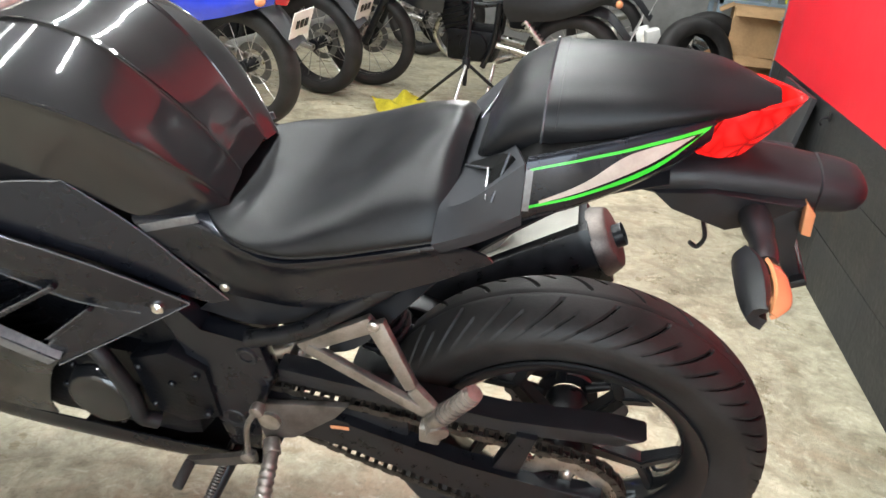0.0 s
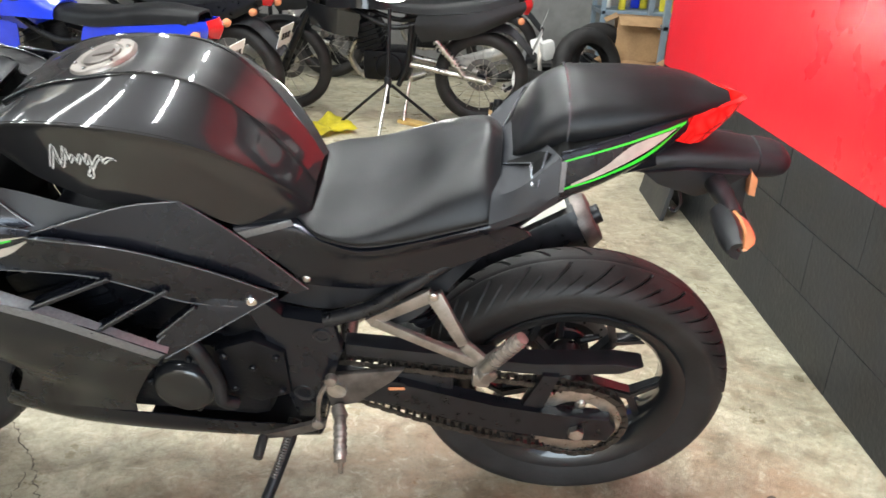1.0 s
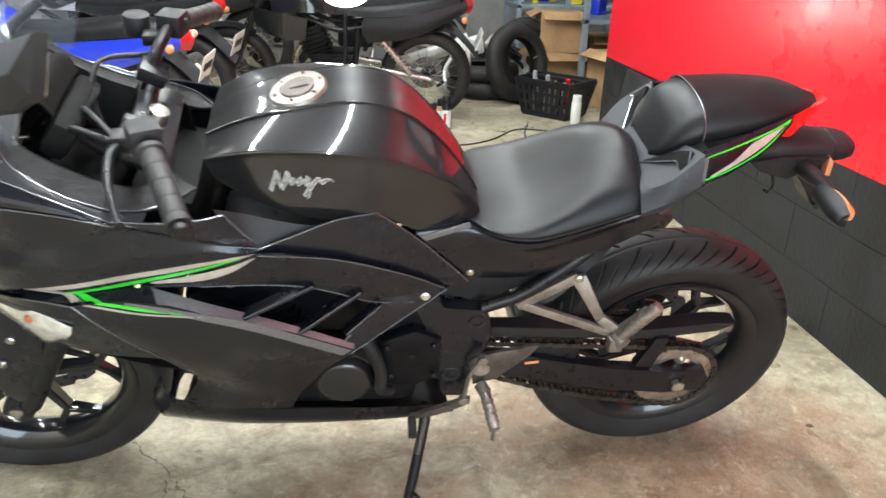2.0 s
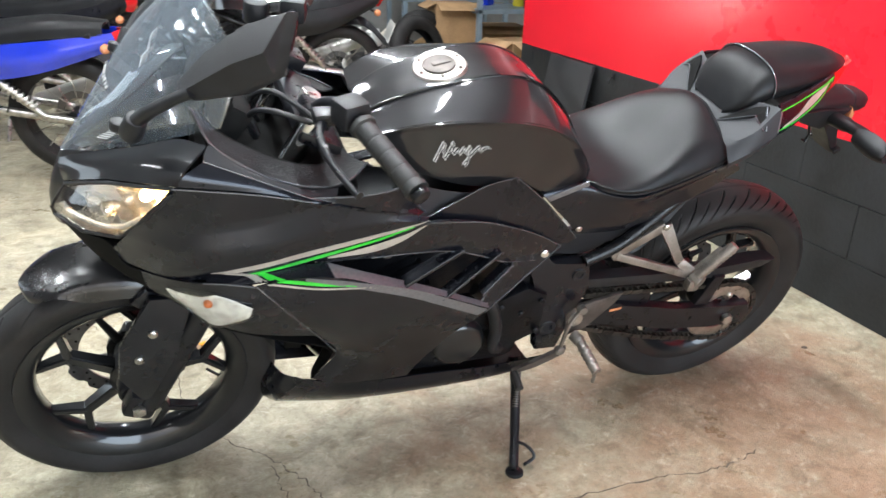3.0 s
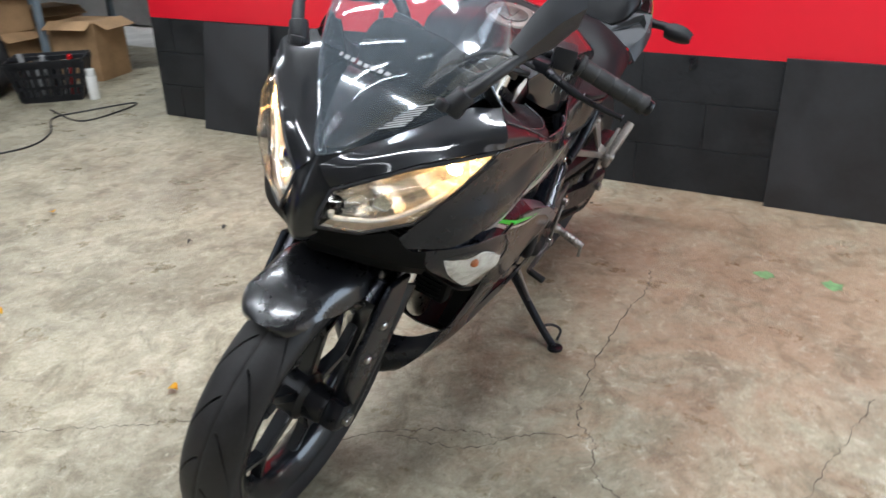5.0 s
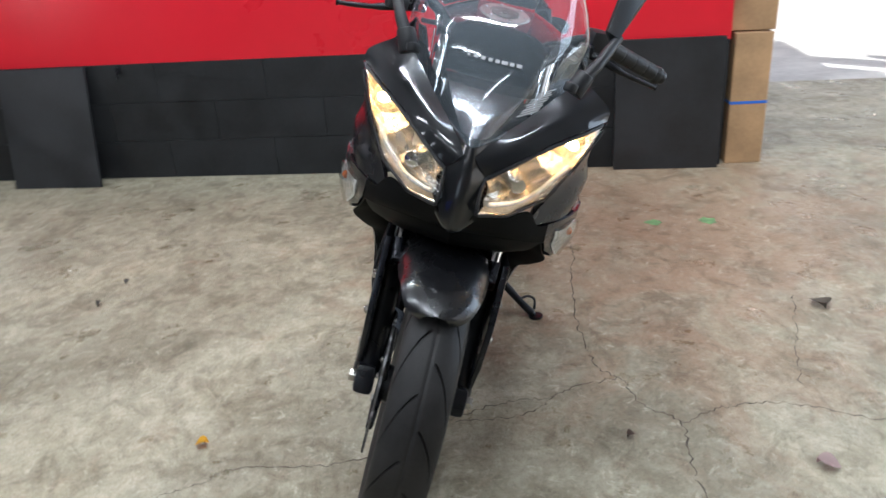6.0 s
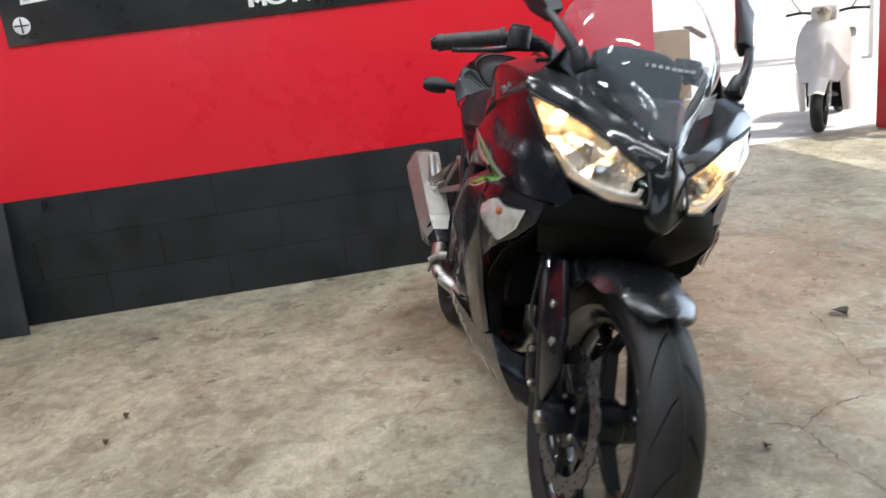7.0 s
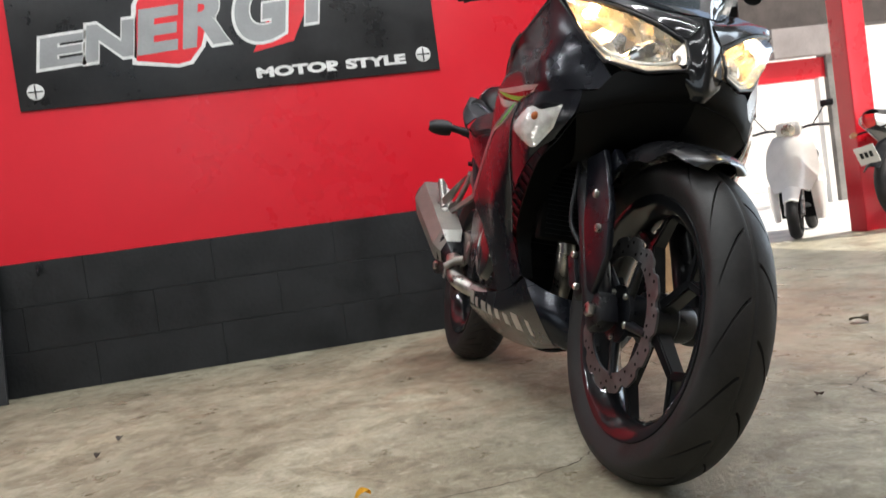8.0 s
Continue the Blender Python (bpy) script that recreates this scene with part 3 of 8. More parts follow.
def wheel(name, c, R, half, rim_half, disc_y, disc_r, waves, start, m, label):
    rim_r = 0.214
    b = bmesh.new()
    y = rim_half
    lathe(b, [(rim_r + 0.010, -y), (rim_r + 0.012, -y + 0.004), (rim_r, -y + 0.010), (rim_r - 0.014, -y + 0.022), (rim_r - 0.020, -y * 0.3), (rim_r - 0.020, y * 0.3), (rim_r - 0.014, y - 0.022), (rim_r, y - 0.010), (rim_r + 0.012, y - 0.004), (rim_r + 0.010, y), (rim_r - 0.006, y - 0.003), (rim_r - 0.024, y - 0.022), (rim_r - 0.030, y * 0.3), (rim_r - 0.030, -y * 0.3), (rim_r - 0.024, -y + 0.022), (rim_r - 0.006, -y + 0.003)], 0, c, 96, closed=True)
    wh = part(name, b, GLOSS, bike, label)
    wh.matrix_basis = m
    part("tyre", tyre_mesh(c, R, half, rim_r + 0.008, mirror=-1, sweeps=26 if R > 0.30 else 16), RUBBER, wh, "black road tyre with curved tread grooves").data.materials.append(GROOVE_SHADE)
    for k in range(5):
        part("spoke", spoke_mesh(c, start + k * 2 * math.pi / 5, 0.030, rim_r - 0.022, 0.0, 0.0195, 0.027), GLOSS, wh)
    b = bmesh.new()
    lathe(b, [(0.014, -0.075), (0.034, -0.075), (0.038, -0.06), (0.038, -0.03), (0.050, -0.02), (0.050, 0.02), (0.038, 0.03), (0.036, 0.062), (0.030, 0.07), (0.014, 0.07)], 0, c, 32)
    part("hub", b, DARK, wh)
    d = part("brake_disc", petal_disc(c, disc_y, disc_r, disc_r - 0.036, waves), DISC, wh, "wave-edged steel brake disc")
    b = bmesh.new()
    sgn = -1 if disc_y < 0 else 1
    for k in range(5):
        a = start + 0.3 + k * 2 * math.pi / 5
        p0 = (c[0] + 0.040 * math.cos(a), disc_y + 0.003 * -sgn, c[1] + 0.040 * math.sin(a))
        p1 = (c[0] + (disc_r - 0.030) * math.cos(a + 0.18), disc_y + 0.002 * -sgn, c[1] + (disc_r - 0.030) * math.sin(a + 0.18))
        cyl(b, p0, p1, 0.010, 0.007, 10)
    lathe(b, [(0.030, -0.004), (0.052, -0.004), (0.052, 0.004), (0.030, 0.004)], disc_y, c, 32, closed=True)
    part("disc_carrier", b, DARK, wh)
    # near-black plugs paint the darkness of the drilled holes
    b = bmesh.new()
    for k in range(waves * 3):
        a = 2 * math.pi * (k + 0.5) / (waves * 3)
        r = disc_r - 0.010 - 0.009 * (k % 3)
        cyl(b, (c[0] + r * math.cos(a), disc_y - 0.0027, c[1] + r * math.sin(a)), (c[0] + r * math.cos(a), disc_y + 0.0027, c[1] + r * math.sin(a)), 0.0030, seg=8)
    part("disc_holes", b, SHADE_BLACK, wh)["kind"] = "stuff"
    for k in range(5):
        a = start + 0.3 + k * 2 * math.pi / 5
        b = bmesh.new()
        bolt(b, (c[0] + 0.043 * math.cos(a), disc_y + sgn * 0.004, c[1] + 0.043 * math.sin(a)), 0.0065, 0.005, (0, sgn, 0))
        part("disc_bolt", b, STEEL, wh)
    b = bmesh.new()
    cyl(b, (c[0] - 0.17, -0.02, c[1] - 0.085), (c[0] - 0.145, -0.035, c[1] - 0.072), 0.0035, seg=8)
    part("valve", b, PLASTIC, wh)
    return wh


rear_wheel = wheel("rear_wheel", RA, 0.312, 0.068, 0.058, -0.085, 0.110, 9, radians(123), Matrix.Translation((0.004, 0.010, 0.006)), "black cast rear wheel with forked spokes")
front_wheel = wheel("front_wheel", FA, 0.292, 0.055, 0.043, -0.072, 0.142, 14, radians(320), Matrix.Translation((0, 0.008, 0)) @ STEER, "black cast front wheel with forked spokes")


def both(name, rows, material, label="", nu=6, nv=5, thick=0.003, form=surface):
    """A panel and its mirror twin on the other side. Returns the left panel's grid."""
    G = form(rows, nu, nv)
    for sy in (1, -1):
        b = bmesh.new()
        sheet(b, G, thick, sy)
        part(name, b, material, bike, label)
    return G


from mathutils.bvhtree import BVHTree


def tree_of(G):
    """A ray tree of a grid of points."""
    h, w_ = len(G), len(G[0])
    vs = [tuple(p) for r in G for p in r]
    fs = [(i * w_ + j, i * w_ + j + 1, (i + 1) * w_ + j + 1, (i + 1) * w_ + j) for i in range(h - 1) for j in range(w_ - 1)]
    return BVHTree.FromPolygons(vs, fs)


def drop(trees, x, z, lift=0.0012):
    """The outermost point of the left flank at (x, z), a hair proud."""
    hits = [h[0].y for h in (t.ray_cast(Vector((x, 0.6, z)), Vector((0, -1, 0))) for t in trees) if h[0] is not None]
    if hits:
        return (x, max(hits) + lift, z)
    best = None
    for t in trees:
        near = t.find_nearest(Vector((x, 0.2, z)))
        if near[0] is not None and (best is None or near[3] < best[3]):
            best = near
    return (x, best[0].y + lift, z)


def decal(name, trees, edge_a, edge_b, material, parent_sides=(1, -1), n=10, lift=0.0012):
    """A painted strip between two edges of (x, z) points, laid on the flank."""
    A = crs([(*p, 0) for p in edge_a], n)
    B = crs([(*p, 0) for p in edge_b], n)
    rows = []
    for k in range(5):
        u = k / 4
        rows.append([drop(trees, *(a[:2] * (1 - u) + b[:2] * u), lift) for a, b in zip(A, B)])
    for sy in parent_sides:
        b = bmesh.new()
        sheet(b, rows, 0.0008, sy)
        part(name, b, material, bike)


# tank
tank_rows = [
    [(.968, 0, .893), (.90, 0, .930), (.81, 0, .955), (.72, 0, .968), (.64, 0, .950), (.57, 0, .893), (.515, 0, .825), (.487, 0, .775)],
    [(.968, .040, .893), (.90, .050, .928), (.81, .056, .952), (.72, .056, .964), (.64, .052, .946), (.57, .045, .888), (.515, .036, .819), (.487, .032, .772)],
    [(.962, .110, .892), (.90, .129, .916), (.81, .139, .926), (.72, .138, .921), (.64, .126, .898), (.57, .105, .856), (.515, .078, .797), (.487, .065, .755)],
    [(.960, .112, .884), (.90, .130, .907), (.81, .139, .915), (.72, .138, .909), (.64, .126, .887), (.57, .107, .842), (.515, .082, .788), (.487, .068, .75)],
    [(.950, .116, .862), (.89, .129, .862), (.81, .134, .858), (.72, .132, .848), (.64, .120, .832), (.57, .107, .800), (.515, .088, .768), (.487, .07, .742)],
    [(.940, .112, .844), (.88, .128, .816), (.80, .132, .788), (.72, .125, .772), (.66, .113, .764), (.60, .102, .735), (.53, .09, .735), (.487, .072, .735)],
]
deck = tank_rows[1]
tank_rows[1:2] = [[(x, y * .93, z + .0022) for x, y, z in deck], [(x, y * 1.02, z - .0005) for x, y, z in deck], [(x, y * 1.12, z - .0045) for x, y, z in deck]]
full = [[(x, -y, z) for x, y, z in r] for r in tank_rows[:0:-1]] + tank_rows
b = bmesh.new()
sheet(b, surface(full, 6, 4), 0.004)
part("fuel_tank", b, TANK, bike, "glossy black fuel tank")
tank_tree = tree_of(surface(tank_rows, 6, 4))
# recessed knee panel edge and badge
SWASH = [(0.858, 0.842), (0.851, 0.865), (0.845, 0.882), (0.843, 0.862), (0.840, 0.846), (0.832, 0.868), (0.828, 0.882), (0.826, 0.856), (0.818, 0.868), (0.814, 0.854), (0.806, 0.870), (0.802, 0.854), (0.795, 0.872), (0.796, 0.836), (0.802, 0.832), (0.786, 0.860), (0.776, 0.870), (0.776, 0.858), (0.766, 0.866), (0.756, 0.865)]
for wide, material, lift in ((.0034, WHITE_DECAL, .0010), (.0014, SHADE_BLACK, .0018)):
    decal("tank_badge", [tank_tree], [(x + wide * .7, z + wide * .7) for x, z in SWASH], [(x - wide * .7, z - wide * .7) for x, z in SWASH], material, n=4, lift=lift)
# filler cap
capm = Matrix.Translation((.812, 0, .9535)) @ Matrix.Rotation(radians(14), 4, "Y")
b = bmesh.new()
rings = [(0.0, .004), (.030, .004), (.032, .006), (.040, .0055), (.048, .005), (.051, .001), (.051, -.004)]
lathe(b, [(r, z) for r, z in rings[1:]], 0, (0, 0), 40)
bmesh.ops.transform(b, matrix=capm @ Matrix.Rotation(radians(90), 4, "X"), verts=b.verts)
cap = part("filler_cap", b, ALU, bike, "round steel filler cap with a key slot")
b = bmesh.new()
cyl(b, (0, 0, .003), (0, 0, .0085), .029, seg=32, bevel=.002)
box(b, (-.004, 0, .010), (.034, .011, .004), bevel=.0015)
bmesh.ops.transform(b, matrix=capm, verts=b.verts)
part("cap_centre", b, DULL, cap)
for k in range(6):
    a = k * math.pi / 3 + .3
    b = bmesh.new()
    bolt(b, (.041 * math.cos(a), .041 * math.sin(a), .0055), .0032, .003, (0, 0, 1))
    bmesh.ops.transform(b, matrix=capm, verts=b.verts)
    part("cap_screw", b, CHROME, cap)

# rider's seat
seat_rows = [
    [(.510, 0, .750), (.465, 0, .748), (.40, 0, .758), (.33, 0, .793), (.27, 0, .836), (.215, 0, .868), (.186, 0, .860)],
    [(.510, .044, .749), (.465, .058, .748), (.40, .072, .758), (.33, .072, .790), (.27, .058, .829), (.215, .036, .858), (.188, .026, .852)],
    [(.512, .068, .748), (.465, .096, .746), (.40, .114, .754), (.33, .113, .778), (.27, .102, .801), (.215, .088, .820), (.190, .078, .818)],
    [(.512, .080, .745), (.465, .120, .741), (.40, .134, .741), (.33, .130, .754), (.27, .123, .771), (.218, .114, .785), (.192, .106, .790)],
    [(.508, .076, .736), (.465, .114, .728), (.40, .128, .727), (.33, .124, .740), (.27, .117, .757), (.218, .110, .771), (.192, .103, .777)],
]
full = [[(x, -y, z) for x, y, z in r] for r in seat_rows[:0:-1]] + seat_rows
b = bmesh.new()
sheet(b, surface(full, 6, 5), 0.012)
seat = part("rider_seat", b, VINYL, bike, "black vinyl rider's seat with a dipped front")
for sy in (1, -1):
    b = bmesh.new()
    tube(b, [(x, sy * (y + .002), z + .004) for x, y, z in seat_rows[4]], .0022, 6, 8)
    part("seat_piping", b, PLASTIC, seat)

# passenger seat
PX = (.172, .160, .138, .098, .05, -.02, -.09, -.150)
pill_rows = [list(zip(PX, ys, zs)) for ys, zs in (
    ((0,) * 8, (.862, .898, .940, .966, .974, .978, .976, .958)),
    ((.030, .048, .058, .062, .061, .055, .042, .016), (.862, .895, .934, .958, .965, .969, .968, .953)),
    ((.050, .072, .086, .092, .090, .080, .060, .024), (.862, .885, .912, .932, .940, .951, .957, .948)),
    ((.050, .074, .088, .094, .092, .082, .060, .024), (.854, .872, .890, .902, .913, .932, .948, .944)),
    ((.044, .064, .080, .087, .085, .075, .054, .020), (.846, .864, .881, .893, .905, .924, .940, .938)))]
full = [[(x, -y, z) for x, y, z in r] for r in pill_rows[:0:-1]] + pill_rows
b = bmesh.new()
GP = surface(full, 6, 5)
sheet(b, GP, 0.010)
pillion = part("passenger_seat", b, VINYL, bike, "raised black vinyl passenger seat")
# strap across its front
b = bmesh.new()
strap = surface([[(x, y * 1.03, z + .0025) for x, y, z in (r[3], tuple(np.array(r[3]) * .72 + np.array(r[4]) * .28))] for r in full], 3, 5)
sheet(b, strap, 0.002)
part("strap", b, VINYL, pillion, "black strap over the seat")
b = bmesh.new()
tube(b, crs([(x, y * 1.035, z + .003) for x, y, z in (r[3] for r in full)], 4), .0017, 1, 6, False)
part("piping", b, EDGE, pillion, "fine piping across the seat")

# tail cowl
CX = (.108, .085, .060, .035, .010, -.015, -.045, -.079)
cowl_rows = [list(zip(CX, ys, zs)) for ys, zs in (
    ((.128, .122, .115, .107, .098, .088, .075, .056), (.911, .916, .921, .926, .931, .936, .942, .950)),
    ((.139, .132, .125, .116, .107, .097, .085, .067), (.907, .912, .917, .922, .927, .932, .938, .945)),
    ((.153, .147, .140, .131, .121, .110, .095, .074), (.856, .862, .869, .877, .886, .896, .910, .930)),
    ((.143, .137, .130, .121, .111, .100, .086, .064), (.836, .843, .851, .860, .870, .881, .896, .916)))]
GT = both("tail_cowl", cowl_rows, SATIN, "graphite tail cowl with a green and silver wedge")
tail_tree = tree_of(GT)
for material, outer, inner in (
        (GREEN, [(.104, .904), (.060, .9135), (.010, .9235), (-.0765, .9425)], [(.103, .902), (.060, .911), (.010, .9205), (-.071, .9375)]),
        (GREEN, [(.100, .8615), (.040, .8775), (-.022, .9005), (-.0765, .9425)], [(.100, .8645), (.040, .8810), (-.019, .9045), (-.071, .9375)]),
        (SILVER, [(.090, .867), (.040, .8835), (-.017, .9075), (-.061, .9345)], [(.090, .870), (.045, .891), (.010, .9150), (-.020, .9255)])):
    decal("tail_stripe", [tail_tree], outer, inner, material)
decal("tail_stripe", [tail_tree], [(.1075, .903), (.1075, .880), (.1075, .858)], [(.1000, .903), (.1000, .880), (.1000, .858)], SILVER_PAINT)

# sunken cowl between the two seats; near-black plates paint each scoop's shade, pale tubes its bright edges
bridge = [[(.190, 0, .828), (.178, 0, .845), (.150, 0, .868)],
          [(.193, .060, .826), (.168, .075, .850), (.118, .105, .901)],
          [(.200, .128, .822), (.160, .149, .858), (.108, .1385, .907)],
          [(.203, .154, .794), (.155, .158, .826), (.108, .153, .856)],
          [(.196, .146, .782), (.152, .150, .808), (.108, .143, .836)]]
b = bmesh.new()
sheet(b, creased([[(x, -y, z) for x, y, z in r] for r in bridge[:0:-1]] + bridge, 4, 4), .005)
part("cowl_bridge", b, COWL, bike, "sunken graphite cowl between the two seats")
# near-black sheet, the shade under the seat painted in
b = bmesh.new()
sheet(b, surface([[(x, s * y, z - (.016 if s == 0 else .006)) for x, y, z in [(.170, .090, .850)] + cowl_rows[0]] for s in (-1, -.5, 0, .5, 1)], 4, 4), .004)
part("seat_deck", b, SHADE_BLACK, bike, "black deck under the passenger seat")
for sy in (1, -1):
    b = bmesh.new()
    plate(b, [(x + .003, sy * y, z + .004) for x, y, z in ((.182, .050, .836), (.134, .104, .892), (.122, .124, .903), (.138, .153, .868), (.146, .146, .868), (.143, .122, .882), (.165, .086, .856))], (-.004, 0, -.004), 0)
    scoop = part("cowl_scoop", b, SHADE_BLACK, bike, smooth=False)
    b = bmesh.new()
    tube(b, [(x + .004, sy * y, z + .005) for x, y, z in ((.181, .056, .836), (.146, .122, .881), (.143, .156, .863))], .0016, 1, 6, False)
    part("scoop_lip", b, EDGE, scoop)
    b = bmesh.new()
    tube(b, [(x + .004, sy * y, z + .005) for x, y, z in ((.124, .122, .902), (.136, .158, .862))], .0018, 1, 6, False)
    part("scoop_lip", b, EDGE, scoop)

# tail light
b = bmesh.new()
sheet(b, surface([[(-.092, .054, .950), (-.140, .038, .953), (-.180, 0, .952), (-.140, -.038, .953), (-.092, -.054, .950)],
                  [(-.080, .069, .931), (-.125, .048, .925), (-.160, 0, .918), (-.125, -.048, .925), (-.080, -.069, .931)],
                  [(-.068, .077, .910), (-.100, .052, .894), (-.134, 0, .880), (-.100, -.052, .894), (-.068, -.077, .910)]], 6, 5), .008)
part("tail_light", b, RED_LENS, bike, "lit red tail light lens")
b = bmesh.new()
for k in range(-3, 4):
    box(b, (-.116 + abs(k) * .008, k * .014, .920), (.012, .010, .030), Matrix.Rotation(radians(-25), 4, "Y"), bevel=.002)
part("tail_reflector", b, RED_PLASTIC, bike)

# rear mudguard with number-plate arm


def tail_ring(bm, x, zc, hw, hh, n=20):
    return [bm.verts.new((x, hw * math.copysign(abs(math.cos(a)) ** .7, math.cos(a)), zc + hh * math.copysign(abs(math.sin(a)) ** .7, math.sin(a)))) for a in (2 * math.pi * k / n for k in range(n))]


def tail_loft(rings_of):
    bm = bmesh.new()
    rings_ = [tail_ring(bm, *r) for r in rings_of]
    for p, q in zip(rings_, rings_[1:]):
        for k in range(len(p)):
            bm.faces.new((p[k], q[k], q[(k + 1) % len(p)], p[(k + 1) % len(p)]))
    bm.faces.new(rings_[0])
    bm.faces.new(rings_[-1][::-1])
    return bm


mud = part("rear_mudguard", tail_loft([(.01, .850, .060, .012), (-.04, .850, .056, .024), (-.10, .850, .050, .031), (-.17, .847, .044, .031), (-.216, .846, .040, .027)]), PLASTIC, bike, "rounded black plastic rear mudguard")
part("mudguard_end", tail_loft([(-.215, .8465, .037, .024), (-.218, .8468, .0405, .0275), (-.248, .847, .037, .024), (-.264, .847, .032, .019), (-.272, .847, .022, .011)]), PLASTIC, mud)
b = bmesh.new()
plate(b, [(-.03, .040, .838), (-.10, .042, .846), (-.205, .036, .842), (-.165, .036, .808), (-.125, .040, .794), (-.06, .042, .815)], (0, -.092, 0), .004)
part("undertail", b, PLASTIC, bike)
b = bmesh.new()
plate(b, [(-.145, .022, .808), (-.198, .022, .842), (-.214, .022, .806), (-.212, .022, .770), (-.236, .022, .730), (-.226, .022, .712), (-.198, .022, .752), (-.168, .022, .786)], (0, -.044, 0), .003)
part("plate_bracket", b, PLASTIC, bike)
b = bmesh.new()
box(b, (-.232, 0, .722), (.020, .060, .012), Matrix.Rotation(radians(30), 4, "Y"), bevel=.003)
part("plate_lamp", b, PLASTIC, bike)
b = bmesh.new()
plate(b, [(-.203, .034, .846), (-.218, .034, .830), (-.222, .034, .797), (-.210, .034, .800)], (0, -.016, 0), .002)
part("reflector", b, AMBER, bike, "small amber rear reflector")
b = bmesh.new()
tube(b, [(-.100, .033, .800), (-.107, .035, .778), (-.101, .036, .763), (-.091, .036, .768)], .0028, 5, 8)
part("luggage_hook", b, DARK, bike)
for sy in (1, -1):
    b = bmesh.new()
    tube(b, [(-.150, sy * .028, .822), (-.152, sy * .075, .824), (-.150, sy * .118, .826)], [.017, .014, .013], 4, 10)
    stalk = part("rear_indicator_stalk", b, PLASTIC, bike)
    b = bmesh.new()
    sheet(b, surface([[(-.137, sy * .108, .837), (-.144, sy * .136, .842), (-.147, sy * .166, .838), (-.146, sy * .187, .824)],
                      [(-.130, sy * .108, .820), (-.130, sy * .136, .820), (-.132, sy * .166, .819), (-.138, sy * .189, .819)],
                      [(-.150, sy * .108, .805), (-.152, sy * .136, .800), (-.152, sy * .166, .803), (-.148, sy * .187, .813)]], 5, 5), .012)
    part("indicator_shell", b, PLASTIC, bike)
    b = bmesh.new()
    sheet(b, surface([[(-.148, sy * .110, .836), (-.152, sy * .136, .840), (-.154, sy * .166, .836), (-.150, sy * .186, .823)],
                      [(-.168, sy * .111, .820), (-.174, sy * .136, .820), (-.172, sy * .166, .819), (-.156, sy * .187, .819)],
                      [(-.152, sy * .110, .806), (-.156, sy * .136, .802), (-.156, sy * .166, .804), (-.151, sy * .186, .814)]], 5, 5), .004)
    part("indicator_lens", b, AMBER, bike, "amber rear indicator lens")

# side panels under the seat
side_rows = [
    [(.607, .106, .730), (.52, .104, .738), (.46, .118, .724), (.40, .130, .720), (.33, .124, .735), (.26, .117, .755), (.190, .110, .778)],
    [(.570, .104, .690), (.50, .106, .690), (.43, .116, .683), (.37, .116, .692), (.30, .110, .715), (.23, .106, .742), (.165, .102, .768)],
    [(.535, .100, .655), (.47, .104, .645), (.41, .108, .642), (.34, .106, .660), (.27, .102, .692), (.21, .100, .724), (.145, .096, .757)],
    [(.497, .094, .612), (.45, .096, .612), (.39, .100, .618), (.32, .100, .640), (.26, .098, .672), (.20, .096, .706), (.135, .092, .745)],
]
side_rows.insert(0, [(x, y - .035, z + .006) for x, y, z in side_rows[0]])
GS = both("side_panel", side_rows, SATIN, "graphite side panel below the seat")
side_tree = tree_of(GS)
for sy in (1, -1):
    b = bmesh.new()
    x, y, z = drop([side_tree], .498, .628, .0)
    bolt(b, (x, sy * y, z), .007, .004, (0, sy, 0))
    part("panel_screw", b, STEEL, bike)
    # grey strip between tank and seat
    b = bmesh.new()
    pts = [(.600, .1085, .724), (.513, .1085, .756), (.509, .1085, .745), (.589, .1085, .714)]
    plate(b, [(x, sy * y, z) for x, y, z in pts], (0, -sy * .003, 0), .0005)
    part("trim_strip", b, SILVER_PAINT, bike)

# fairing: nose side, middle panel, lower panel
nose_rows = [
    [(1.300, .222, .880), (1.240, .225, .872), (1.170, .226, .860), (1.093, .230, .843), (.985, .216, .806), (.882, .198, .772)],
    [(1.350, .188, .806), (1.262, .214, .793), (1.170, .216, .801), (1.080, .221, .827), (.985, .214, .801), (.882, .199, .771)],
    [(1.376, .162, .757), (1.280, .221, .757), (1.175, .230, .758), (1.088, .227, .774), (.985, .219, .780), (.882, .207, .768)],
    [(1.388, .147, .735), (1.298, .213, .718), (1.190, .224, .715), (1.090, .216, .725), (.985, .212, .746), (.882, .207, .763)],
    [(1.412, .124, .692), (1.310, .202, .691), (1.200, .216, .692), (1.090, .207, .702), (.985, .206, .727), (.882, .205, .757)],
]
GN = both("upper_fairing", nose_rows, SATIN, "graphite upper fairing with green stripes", form=creased)
nose_tree = tree_of(GN)
